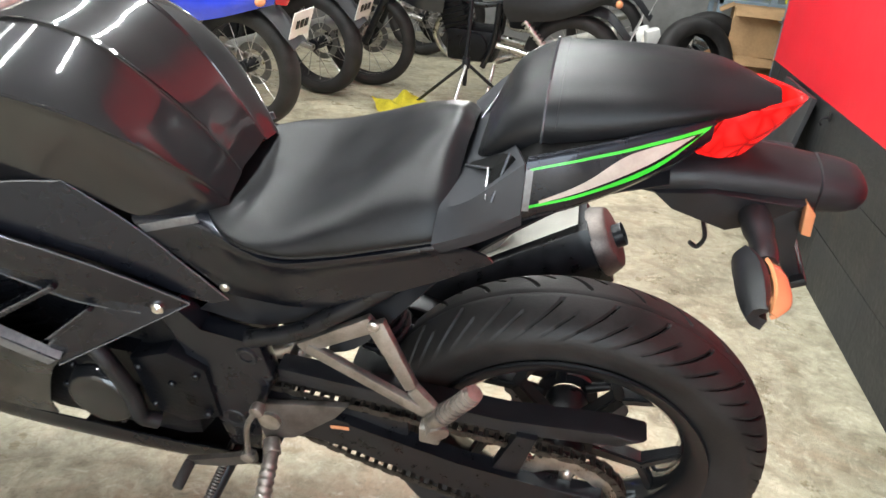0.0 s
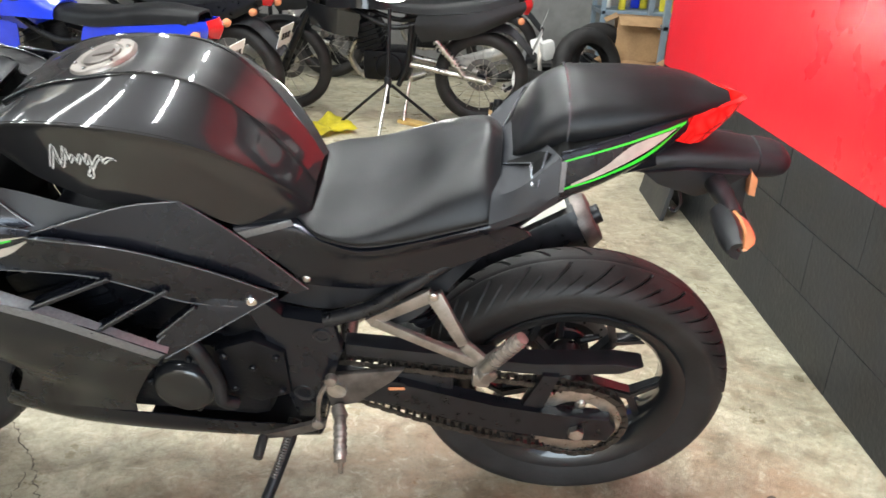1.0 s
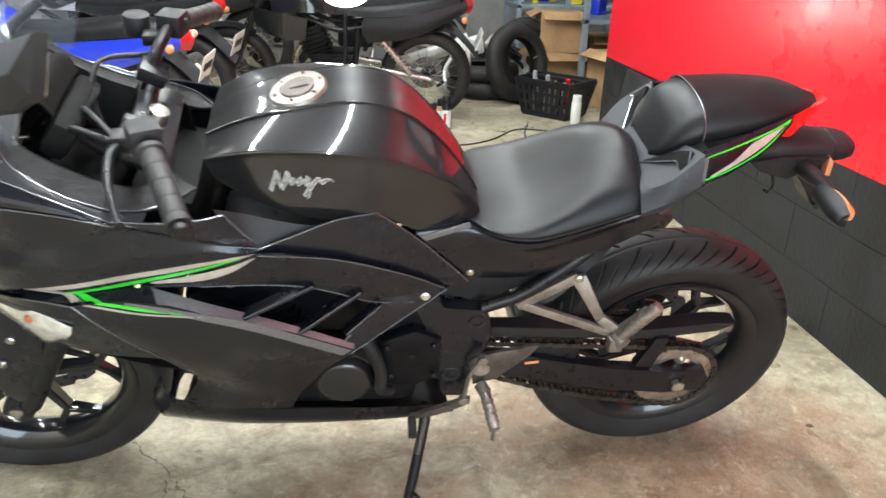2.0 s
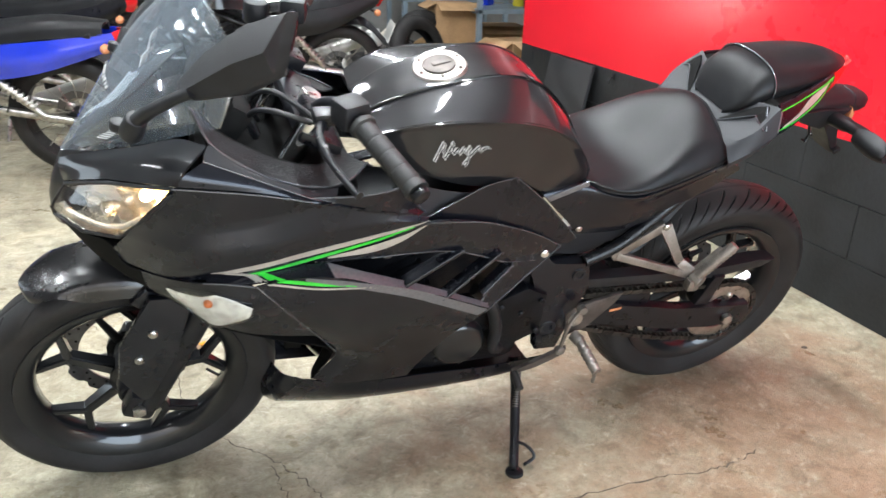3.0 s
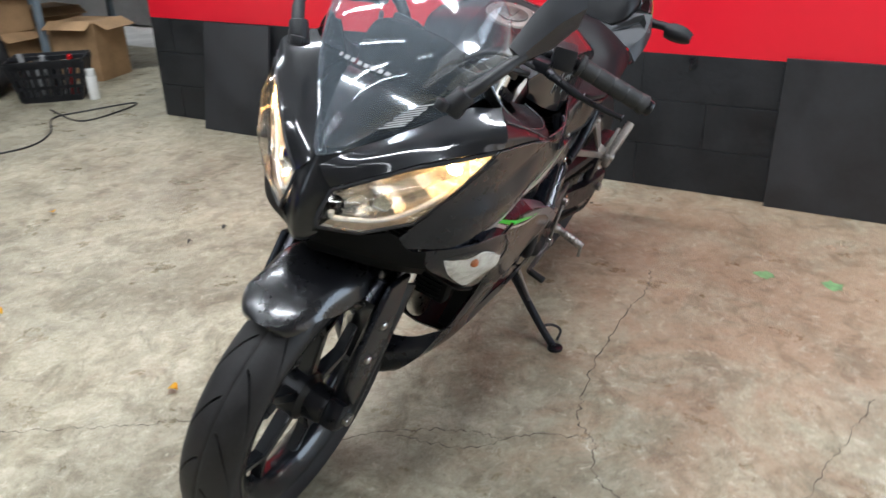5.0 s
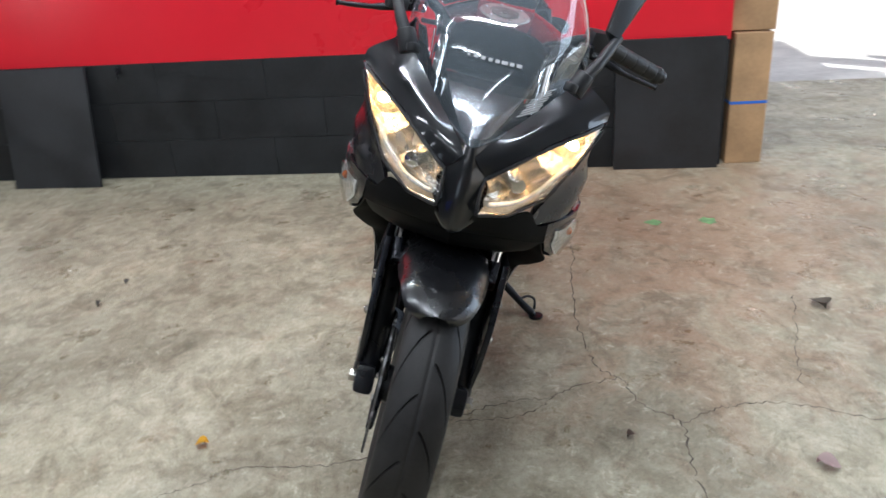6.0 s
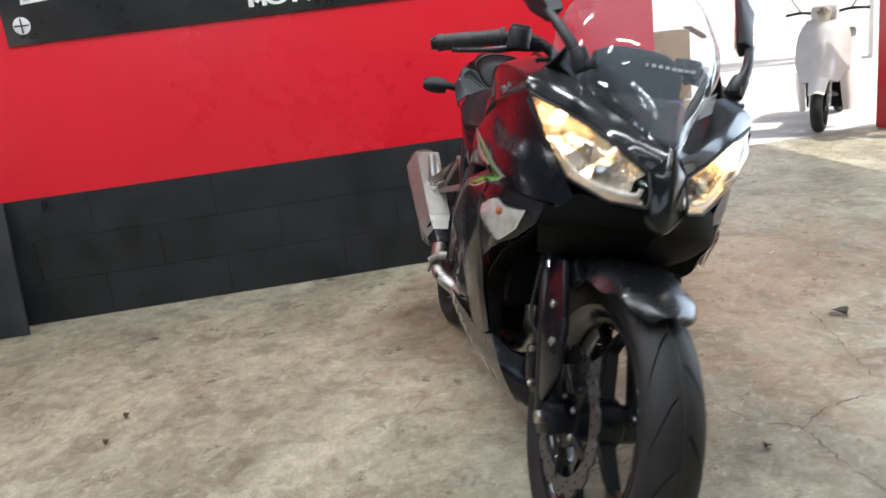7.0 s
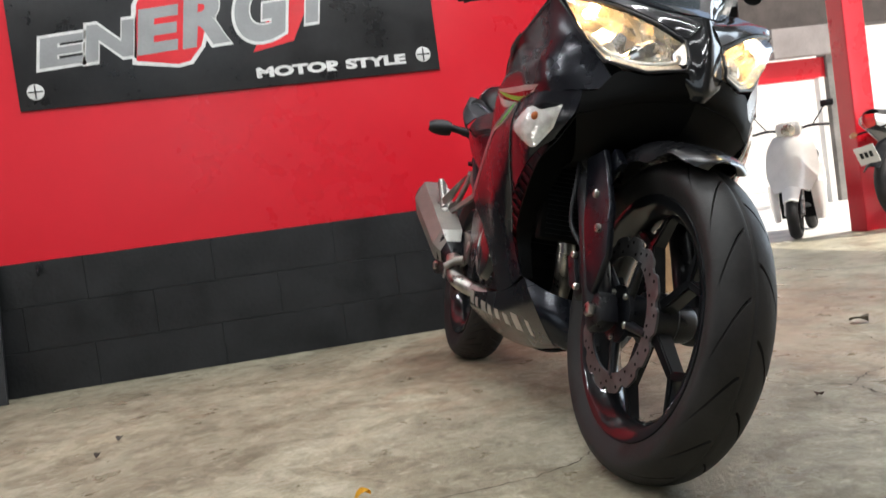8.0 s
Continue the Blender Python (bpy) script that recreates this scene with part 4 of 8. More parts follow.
low_rows = [
    [(1.185, .236, .684), (1.12, .232, .689), (1.05, .231, .680), (.98, .230, .655), (.86, .214, .600), (.722, .196, .525)],
    [(1.150, .236, .640), (1.10, .233, .630), (1.04, .230, .612), (.97, .223, .580), (.87, .208, .540), (.745, .190, .495)],
    [(1.110, .218, .575), (1.07, .217, .555), (1.02, .212, .525), (.96, .203, .490), (.88, .184, .460), (.775, .174, .450)],
    [(1.065, .188, .500), (1.035, .188, .475), (1.0, .184, .450), (.95, .176, .420), (.885, .166, .400), (.805, .158, .395)],
    [(1.022, .162, .424), (1.005, .164, .405), (.98, .160, .385), (.94, .154, .362), (.895, .148, .345), (.835, .142, .335)],
    [(1.062, .140, .330), (1.02, .140, .308), (.98, .137, .297), (.94, .133, .290), (.90, .130, .284), (.85, .126, .280)],
]
duct_rows = [
    [(1.362, .170, .688), (1.315, .203, .690), (1.268, .224, .692), (1.225, .231, .690), (1.187, .235, .682)],
    [(1.350, .174, .650), (1.305, .202, .658), (1.262, .222, .658), (1.210, .236, .652), (1.152, .235, .640)],
    [(1.302, .184, .614), (1.275, .203, .606), (1.240, .220, .600), (1.180, .222, .590), (1.112, .216, .575)],
    [(1.286, .186, .602), (1.258, .203, .585), (1.212, .210, .560), (1.148, .203, .532), (1.067, .187, .502)],
]
GD = both("duct_panel", duct_rows, SATIN, "graphite panel round the front indicator")
duct_tree = tree_of(GD)
GL = both("lower_fairing", low_rows, SATIN, "graphite lower fairing")
low_tree = tree_of(GL)
knee_rows = [
    [(.98, .205, .735), (.90, .195, .757), (.83, .174, .775), (.756, .146, .789), (.690, .122, .786), (.676, .119, .782), (.603, .107, .717), (.55, .102, .661), (.497, .096, .603)],
    [(.98, .203, .712), (.90, .192, .735), (.83, .180, .738), (.776, .164, .724), (.70, .146, .692), (.682, .142, .684), (.62, .124, .648), (.575, .112, .617), (.52, .102, .596)],
]
both("knee_panel", knee_rows, SATIN, "graphite panel between tank and fairing", 1, 3)
mid_rows = [
    [(1.078, .207, .701), (.98, .206, .722), (.882, .205, .762), (.776, .182, .736), (.699, .163, .703), (.617, .142, .658), (.545, .118, .605)],
    [(1.078, .206, .697), (.98, .205, .705), (.884, .199, .728), (.79, .184, .702), (.715, .169, .668), (.645, .150, .628), (.560, .123, .598)],
    [(1.078, .205, .694), (.98, .202, .693), (.90, .193, .687), (.82, .179, .671), (.75, .170, .644), (.69, .158, .612), (.610, .140, .592)],
]
GM = both("middle_fairing", mid_rows, SATIN, "graphite middle fairing panel", 4, 4, .005)
mid_tree = tree_of(GM)
for sy in (1, -1):
    b = bmesh.new()
    plate(b, [(x, sy * y, z) for x, y, z in ((.640, .147, .622), (.690, .158, .590), (.739, .187, .542), (.729, .191, .510), (.640, .153, .553), (.545, .1175, .604))], (0, -sy * .006, 0), .0015)
    part("fairing_arm", b, SATIN, bike)
    # pale tubes along the panel edges, their highlights put into the colour
    for pts in (knee_rows[0][1:], mid_rows[0][2:], mid_rows[2][1:], [(.690, .159, .590), (.739, .188, .542)], [(.545, .1185, .604), (.640, .154, .553), (.729, .192, .510)],
                [r[0] for r in low_rows[:5]], [(1.300, .223, .880), (1.240, .226, .872), (1.170, .227, .860), (1.093, .231, .843)], [(1.268, .226, .694), (1.225, .233, .691), (1.187, .2375, .684)]):
        b = bmesh.new()
        tube(b, [(x, sy * y, z) for x, y, z in pts], .0016, 4, 6)
        part("panel_edge", b, EDGE, bike)
for sy in (1, -1):
    b = bmesh.new()
    x, y, z = drop([mid_tree], .587, .600, .0)
    bolt(b, (x, sy * y, z), .010, .006, (0, sy, 0))
    part("fairing_bolt", b, CHROME, bike)
    # cooling fins in the opening
    for top_p, low_p in (((.793, .184, .671), (.914, .218, .628)), ((.707, .172, .645), (.831, .210, .573)), ((.671, .164, .604), (.736, .186, .551))):
        b = bmesh.new()
        tp, lp = Vector(top_p), Vector(low_p)
        s = Vector((.0016, 0, .0032))
        plate(b, [(v.x, sy * v.y, v.z) for v in (tp + s, lp + s, lp - s, tp - s)], (0, -sy * .030, 0), .001)
        fin = part("fairing_fin", b, SATIN, bike)
        # pale tube painted as the highlight on the fin's top edge
        b = bmesh.new()
        tube(b, [(v.x, sy * (v.y + .0005), v.z) for v in (tp + s, lp + s)], .0014, 1, 6, False)
        part("fin_edge", b, EDGE, fin)
    for x, z in ((.938, .668),):
        b = bmesh.new()
        bolt(b, (x, sy * .165, z), .009, .006, (0, sy, 0))
        part("inner_bolt", b, DULL, bike)
# flange that joins the upper and lower panels and runs back along the opening
rim_in = [(1.262, .214, .692), (1.215, .214, .693), (1.14, .209, .698), (1.06, .206, .697), (.98, .209, .664), (.86, .198, .606), (.722, .184, .530)]
rim_out = [(1.262, .2235, .6905), (1.215, .2325, .6885), (1.13, .2315, .6885), (1.05, .2305, .680), (.98, .2295, .655), (.86, .2135, .600), (.722, .1955, .525)]
GR = both("stripe_panel", [rim_in[:4], rim_out[:4]], SATIN, "", 2, 4)
both("opening_flange", [rim_in[3:], rim_out[3:]], SILVER_PAINT, "silver upper edge of the lower fairing", 2, 4)
# silver edge of the lower panel and stripes
FLANK = [nose_tree, mid_tree, low_tree, duct_tree, tree_of(GR)]
decal("fairing_edge", [low_tree], [(1.10, .687), (.999, .662), (.899, .622), (.822, .579), (.727, .524)], [(1.102, .682), (1.001, .647), (.910, .606), (.824, .557), (.745, .509)], SILVER_PAINT)
for material, outer, inner in (
        (SILVER, [(1.254, .710), (1.147, .727), (1.012, .748), (.886, .768)], [(1.213, .706), (1.15, .715), (1.014, .736), (.899, .763)]),
        (GREEN, [(1.193, .699), (1.107, .712), (.987, .738), (.908, .761)], [(1.168, .6962), (1.097, .7045), (.983, .7315), (.909, .7575)]),
        (SILVER, [(1.059, .709), (.989, .723), (.923, .742), (.886, .759)], [(1.059, .706), (.977, .710), (.925, .727), (.887, .756)]),
        (GREEN, [(1.192, .6985), (1.130, .681), (1.069, .665), (1.011, .655)], [(1.168, .6958), (1.118, .6850), (1.063, .6695), (1.011, .6575)]),
        (SILVER, [(1.244, .709), (1.156, .681), (1.080, .659), (.975, .645)], [(1.206, .703), (1.130, .677), (1.070, .661), (.975, .649)])):
    decal("fairing_stripe", FLANK, outer, inner, material)

# nose: beak, lamp surrounds, upper cowl
beak = [[(1.400, .052, .852), (1.440, .026, .836), (1.467, 0, .827), (1.440, -.026, .836), (1.400, -.052, .852)],
        [(1.452, .041, .798), (1.470, .024, .790), (1.486, 0, .784), (1.470, -.024, .790), (1.452, -.041, .798)],
        [(1.474, .033, .757), (1.484, .022, .744), (1.498, 0, .738), (1.484, -.022, .744), (1.474, -.033, .757)],
        [(1.484, .034, .712), (1.490, .018, .696), (1.496, 0, .690), (1.490, -.018, .696), (1.484, -.034, .712)],
        [(1.470, .024, .690), (1.476, .014, .680), (1.481, 0, .676), (1.476, -.014, .680), (1.470, -.024, .690)]]
b = bmesh.new()
sheet(b, surface(beak, 5, 5), .004)
part("nose_beak", b, GLOSS, bike, "glossy black nose between the headlights")
cowl_up = [[(1.467, .033, .786), (1.441, .079, .815), (1.393, .134, .848), (1.346, .182, .869), (1.292, .224, .884), (1.175, .227, .866), (1.093, .229, .847)],
           [(1.472, .017, .806), (1.430, .066, .836), (1.372, .115, .868), (1.322, .168, .892), (1.283, .220, .905), (1.170, .221, .880), (1.093, .231, .852)],
           [(1.464, .000, .826), (1.405, .048, .849), (1.345, .090, .878), (1.285, .135, .914), (1.245, .182, .926), (1.165, .208, .892), (1.093, .229, .857)]]
both("upper_cowl", [r[:5] for r in cowl_up], GLOSS, "glossy black upper cowl below the windscreen")
flank = [[(1.292, .224, .884), (1.175, .227, .866), (1.093, .229, .844), (1.060, .225, .836)],
         [(1.283, .220, .899), (1.172, .224, .872), (1.088, .227, .842), (1.058, .224, .834)],
         [(1.252, .200, .910), (1.165, .217, .877), (1.082, .223, .839), (1.056, .222, .832)]]
both("cowl_flank", flank, SATIN, "graphite flank of the cowl")
strip = [flank[2], [(1.249, .190, .919), (1.150, .211, .876), (1.078, .214, .846), (1.050, .213, .838)],
         [(1.242, .180, .928), (1.140, .204, .867), (1.074, .206, .851), (1.045, .200, .847)]]
both("cowl_strip", strip, PLASTIC, "black trim round the cockpit", 6, 4)
# pale tubes stand for the highlights along the cowl's edges
for sy in (1, -1):
    for edge in ([(x, sy * (y + .001), z + .001) for x, y, z in flank[2]], [(1.262, sy * .149, .974), (1.240, sy * .178, .930), (1.195, sy * .195, .897), (1.140, sy * .204, .870), (1.074, sy * .206, .854), (1.020, sy * .180, .848), (.978, sy * .127, .845)]):
        b = bmesh.new()
        tube(b, edge, .0016, 6, 6)
        part("cowl_edge", b, EDGE, bike)
# chin and underside: the nose's deep shade is painted near-black
chin = [[(1.489, .033, .720), (1.447, .087, .715), (1.410, .126, .722), (1.386, .150, .690), (1.362, .171, .687)],
        [(1.483, .012, .688), (1.442, .088, .684), (1.408, .129, .676), (1.384, .150, .668), (1.358, .171, .662)],
        [(1.470, .004, .678), (1.434, .086, .670), (1.400, .127, .660), (1.376, .149, .652), (1.350, .172, .648)]]
both("chin_panel", chin, SHADE_BLACK, "strip below the headlight, painted near-black as shade", 5, 3)
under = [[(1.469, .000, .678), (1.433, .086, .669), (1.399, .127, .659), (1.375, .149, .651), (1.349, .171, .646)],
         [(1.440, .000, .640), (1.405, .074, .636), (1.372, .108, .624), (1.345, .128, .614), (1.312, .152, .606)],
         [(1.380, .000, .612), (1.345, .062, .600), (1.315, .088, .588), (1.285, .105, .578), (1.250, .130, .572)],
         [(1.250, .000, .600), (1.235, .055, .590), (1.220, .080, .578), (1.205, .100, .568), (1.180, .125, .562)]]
both("nose_underside", under, SHADE_BLACK, "underside of the nose, painted near-black as shade", 5, 4)

# headlights
lens_rows = [[(1.465, .035, .782), (1.440, .080, .811), (1.392, .135, .843), (1.345, .183, .863), (1.300, .216, .877)],
             [(1.487, .033, .748), (1.463, .102, .778), (1.425, .150, .800), (1.370, .192, .835), (1.302, .219, .873)],
             [(1.493, .034, .737), (1.461, .098, .750), (1.410, .152, .773), (1.359, .191, .820), (1.302, .220, .871)],
             [(1.491, .036, .724), (1.448, .088, .720), (1.388, .146, .743), (1.345, .187, .803), (1.302, .221, .868)]]
inner_rows = [[(1.462, .038, .776), (1.436, .080, .805), (1.386, .134, .838), (1.340, .180, .858), (1.300, .214, .874)],
              [(1.438, .046, .758), (1.385, .088, .788), (1.345, .126, .812), (1.316, .166, .836), (1.294, .208, .869)],
              [(1.440, .046, .732), (1.392, .094, .733), (1.352, .136, .759), (1.318, .176, .806), (1.295, .210, .864)],
              [(1.477, .042, .730), (1.437, .091, .725), (1.385, .143, .747), (1.341, .184, .802), (1.300, .216, .866)],
              [(1.487, .038, .725), (1.445, .089, .722), (1.387, .145, .744), (1.344, .186, .803), (1.301, .218, .868)]]
for sy in (1, -1):
    G = facet(lens_rows, 4, 4)
    b = bmesh.new()
    sheet(b, G, .0015, sy)
    hl = part("headlight_lens", b, CLEAR, bike, "clear headlight lens with a lit bulb behind it")
    b = bmesh.new()
    GI = surface(inner_rows, 3, 2)
    for i in range(2, len(GI) - 3):
        for j in range(1, len(GI[0]) - 1):
            GI[i][j] = GI[i][j] + np.array((1.0, .3, .6)) * (.006 if (i * 2 + j) % 3 == 0 else -.003 if (i + j) % 2 else .0)
    sheet(b, GI, .002, sy)
    part("headlight_reflector", b, REFLECTOR, hl, "faceted bright reflector", smooth=False)
    b = bmesh.new()
    bmesh.ops.create_uvsphere(b, u_segments=16, v_segments=10, radius=.0095)
    bmesh.ops.transform(b, matrix=Matrix.Translation((1.338, sy * .172, .838)) @ Matrix.Diagonal((1.0, 1.15, .9, 1)), verts=b.verts)
    part("bulb", b, BULB, hl, "lit warm bulb")
    b = bmesh.new()
    lathe(b, [(.004, -.016), (.012, -.014), (.016, .0), (.014, .010), (.004, .012)], 0, (0, 0), 20)
    bmesh.ops.transform(b, matrix=Matrix.Translation((1.400, sy * .092, .762)) @ Matrix.Rotation(radians(-90 + sy * 25), 4, "Z"), verts=b.verts)
    part("bulb_shield", b, CHROME, hl)
    # inner chrome frame along the lower edge, with a dark step under it
    b = bmesh.new()
    tube(b, [(x, sy * y, z) for x, y, z in ((1.474, .046, .751), (1.466, .052, .738), (1.421, .100, .739), (1.382, .136, .757), (1.345, .176, .800))], .0048, 4, 8)
    part("lower_trim", b, IND_REFLECT, hl)
    b = bmesh.new()
    sheet(b, surface([[(1.472, .048, .738), (1.428, .098, .736), (1.388, .136, .753)], [(1.482, .040, .727), (1.440, .092, .723), (1.394, .137, .740)]], 4, 3), .002, sy)
    part("lamp_step", b, LAMP_STEP, hl)
    b = bmesh.new()
    tube(b, [(x, sy * (y + .001), z) for x, y, z in lens_rows[3]], .0030, 1, 8, False)
    tube(b, [(x, sy * (y + .001), z) for x, y, z in lens_rows[0]], .0035, 1, 8, False)
    tube(b, [(r[0][0], sy * r[0][1], r[0][2]) for r in lens_rows], .0028, 1, 8, False)
    part("lamp_seal", b, PLASTIC, hl)
    # front indicators
    b = bmesh.new()
    ind = [[(1.328, .198, .663), (1.290, .217, .670), (1.240, .238, .664), (1.194, .248, .640)],
           [(1.320, .200, .648), (1.284, .218, .634), (1.243, .236, .624), (1.200, .248, .622)],
           [(1.300, .200, .622), (1.276, .211, .600), (1.252, .221, .586), (1.214, .236, .604)]]
    sheet(b, surface(ind, 5, 5), .003, sy)
    lens = part("front_indicator", b, CLEAR, bike, "clear front indicator lens with an amber bulb")
    b = bmesh.new()
    sheet(b, surface([[(x - .002, y - .006, z) for x, y, z in r] for r in ind], 5, 5), .002, sy)
    part("indicator_reflector", b, IND_REFLECT, lens)
    b = bmesh.new()
    bmesh.ops.create_uvsphere(b, u_segments=12, v_segments=8, radius=.0085)
    bmesh.ops.translate(b, vec=(1.262, sy * .222, .646), verts=b.verts)
    part("indicator_bulb", b, AMBER_DIM, lens)

# windscreen
scr = [[(1.467, 0, .829), (1.440, .028, .840), (1.405, .050, .852), (1.345, .092, .881), (1.285, .136, .917), (1.222, .164, .946)],
       [(1.412, 0, .915), (1.402, .042, .917), (1.380, .078, .925), (1.330, .114, .946), (1.274, .146, .964), (1.214, .163, .972)],
       [(1.350, 0, 1.000), (1.344, .052, 1.000), (1.328, .094, 1.002), (1.286, .129, 1.006), (1.244, .151, 1.005), (1.206, .159, .994)],
       [(1.272, 0, 1.080), (1.268, .053, 1.078), (1.256, .096, 1.070), (1.234, .127, 1.054), (1.214, .145, 1.034), (1.198, .152, 1.012)],
       [(1.232, 0, 1.118), (1.230, .050, 1.113), (1.220, .090, 1.100), (1.206, .119, 1.078), (1.198, .137, 1.052), (1.193, .149, 1.022)]]
full = [[(x, -y, z) for x, y, z in r[:0:-1]] + r for r in scr]
b = bmesh.new()
G = surface(full, 5, 5)
h_, w_ = len(G), len(G[0])
V = [[b.verts.new(p) for p in r] for r in G]
for i in range(h_ - 1):
    for j in range(w_ - 1):
        b.faces.new((V[i][j], V[i][j + 1], V[i + 1][j + 1], V[i + 1][j]))
screen = part("windscreen", b, SCREEN, bike, "clear curved acrylic windscreen")
screen.visible_shadow = False
for edge in ([tuple(p) for p in G[-1]], [tuple(r[0]) for r in G], [tuple(r[-1]) for r in G]):
    b = bmesh.new()
    tube(b, edge, .0021, 1, 6, False)
    part("screen_edge", b, EDGE_CLEAR, screen).visible_shadow = False
# inner black screen garnish seen through the screen, with the maker's mark as a plain bar
b = bmesh.new()
sheet(b, surface([[(1.430, -.025, .842), (1.446, 0, .838), (1.430, .025, .842)], [(1.375, -.050, .872), (1.380, 0, .873), (1.375, .050, .872)], [(1.300, -.075, .905), (1.305, 0, .908), (1.300, .075, .905)], [(1.235, -.085, .915), (1.240, 0, .918), (1.235, .085, .915)]], 5, 5), .003)
part("screen_garnish", b, INNER_GLOSS, bike, "glossy black panel behind the windscreen")
b = bmesh.new()
for k, wd in enumerate((.011, .009, .013, .009, .009, .009, .010, .005)):
    yy = .043 - k * .0122
    box(b, (1.3835 - abs(yy) * .10, yy, .9585), (.0006, wd * .80, .0065), Matrix.Rotation(radians(-45), 4, "Y"))
part("maker_mark", b, GREY_PLASTIC, screen)
b = bmesh.new()
for k in range(9):
    box(b, (1.394 - k * .0047, .077 + k * .0026, .888 + k * .0043), (.0006, (.040, .036, .039, .030)[k % 4], .0020), Matrix.Rotation(radians(-50), 4, "Y") @ Matrix.Rotation(radians(35), 4, "X"))
part("caution_label", b, GREY_PLASTIC, screen, "faint printed label of plain lines")

# inner cockpit panels
rim = [(1.264, .147, .976), (1.237, .177, .928), (1.195, .195, .895), (1.140, .204, .868), (1.074, .206, .852), (1.020, .180, .846), (.978, .127, .843)]
mouth = [(1.255, .132, .962), (1.222, .142, .925), (1.172, .146, .893), (1.120, .150, .870), (1.076, .150, .859), (1.050, .135, .858), (1.020, .100, .860)]
half = [tuple((p + q) / 2 - (.004 if k == 2 else 0) for k, (p, q) in enumerate(zip(u, v))) for u, v in zip(rim, mouth)]
both("inner_cowl", [rim, half, mouth], CARBON, "textured black inner cowl")
# near-black walls, shade round the fork put into the colour
both("cockpit_well", [mouth, [(x - .004, y * .92, z - .03) for x, y, z in mouth], [(x - .02, y * .8, z - .10) for x, y, z in mouth]], SHADE_BLACK, "well round the fork, painted near-black as shade", 5, 3)
shoulder = [[(1.093, .229, .850), (1.02, .223, .842), (.965, .210, .838), (.930, .192, .836)],
            [(1.06, .228, .838), (1.0, .219, .818), (.945, .207, .800), (.905, .188, .796)],
            [(.985, .216, .808), (.945, .208, .792), (.905, .199, .778), (.882, .184, .770)]]
both("fairing_shoulder", shoulder, SATIN, "graphite shoulder of the fairing")
# shoulder highlights, added as pale tubes
for sy in (1, -1):
    for edge in (shoulder[0], [r[-1] for r in shoulder]):
        b = bmesh.new()
        tube(b, [(x, sy * (y + .001), z + .001) for x, y, z in edge], .0016, 5, 6)
        part("shoulder_edge", b, EDGE, bike)
tank_side = [[(.945, .19, .846), (.90, .165, .818), (.84, .152, .792), (.78, .142, .776), (.70, .124, .770)],
             [(.93, .195, .815), (.90, .18, .785), (.84, .162, .768), (.78, .150, .758), (.70, .130, .762)],
             [(.90, .195, .765), (.88, .19, .750), (.84, .170, .745), (.78, .152, .748), (.70, .126, .765)]]
both("fairing_inner_edge", tank_side, PLASTIC, "black plastic edge between fairing and tank")
# near-black filler, painted as the cockpit's shade
b = bmesh.new()
box(b, (1.12, 0, .750), (.28, .25, .13), bevel=.04)
part("cockpit_body", b, SHADE_BLACK, bike)
b = bmesh.new()
box(b, (1.195, 0, .900), (.045, .17, .07), Matrix.Rotation(radians(-35), 4, "Y"), bevel=.015)
sheet(b, surface([[(1.262, -.080, .890), (1.268, -.045, .894), (1.270, 0, .896), (1.268, .045, .894), (1.262, .080, .890)],
                  [(1.246, -.086, .940), (1.254, -.050, .950), (1.258, 0, .953), (1.254, .050, .950), (1.246, .086, .940)],
                  [(1.226, -.080, .972), (1.234, -.050, .986), (1.238, 0, .990), (1.234, .050, .986), (1.226, .080, .972)],
                  [(1.205, -.080, .970), (1.208, -.050, .983), (1.210, 0, .987), (1.208, .050, .983), (1.205, .080, .970)],
                  [(1.192, -.075, .945), (1.192, -.045, .950), (1.192, 0, .952), (1.192, .045, .950), (1.192, .075, .945)]], 5, 5), .004)
dash = part("dashboard", b, MATT, bike, "black dashboard with a round dial")
b = bmesh.new()
lathe(b, [(.036, 0), (.040, .004), (.040, .008), (.036, .010)], 0, (0, 0), 28)
bmesh.ops.transform(b, matrix=Matrix.Translation((1.171, 0, .918)) @ Matrix.Rotation(radians(-35), 4, "Y") @ Matrix.Rotation(radians(90), 4, "Z"), verts=b.verts)
part("dial_ring", b, MATT, dash)

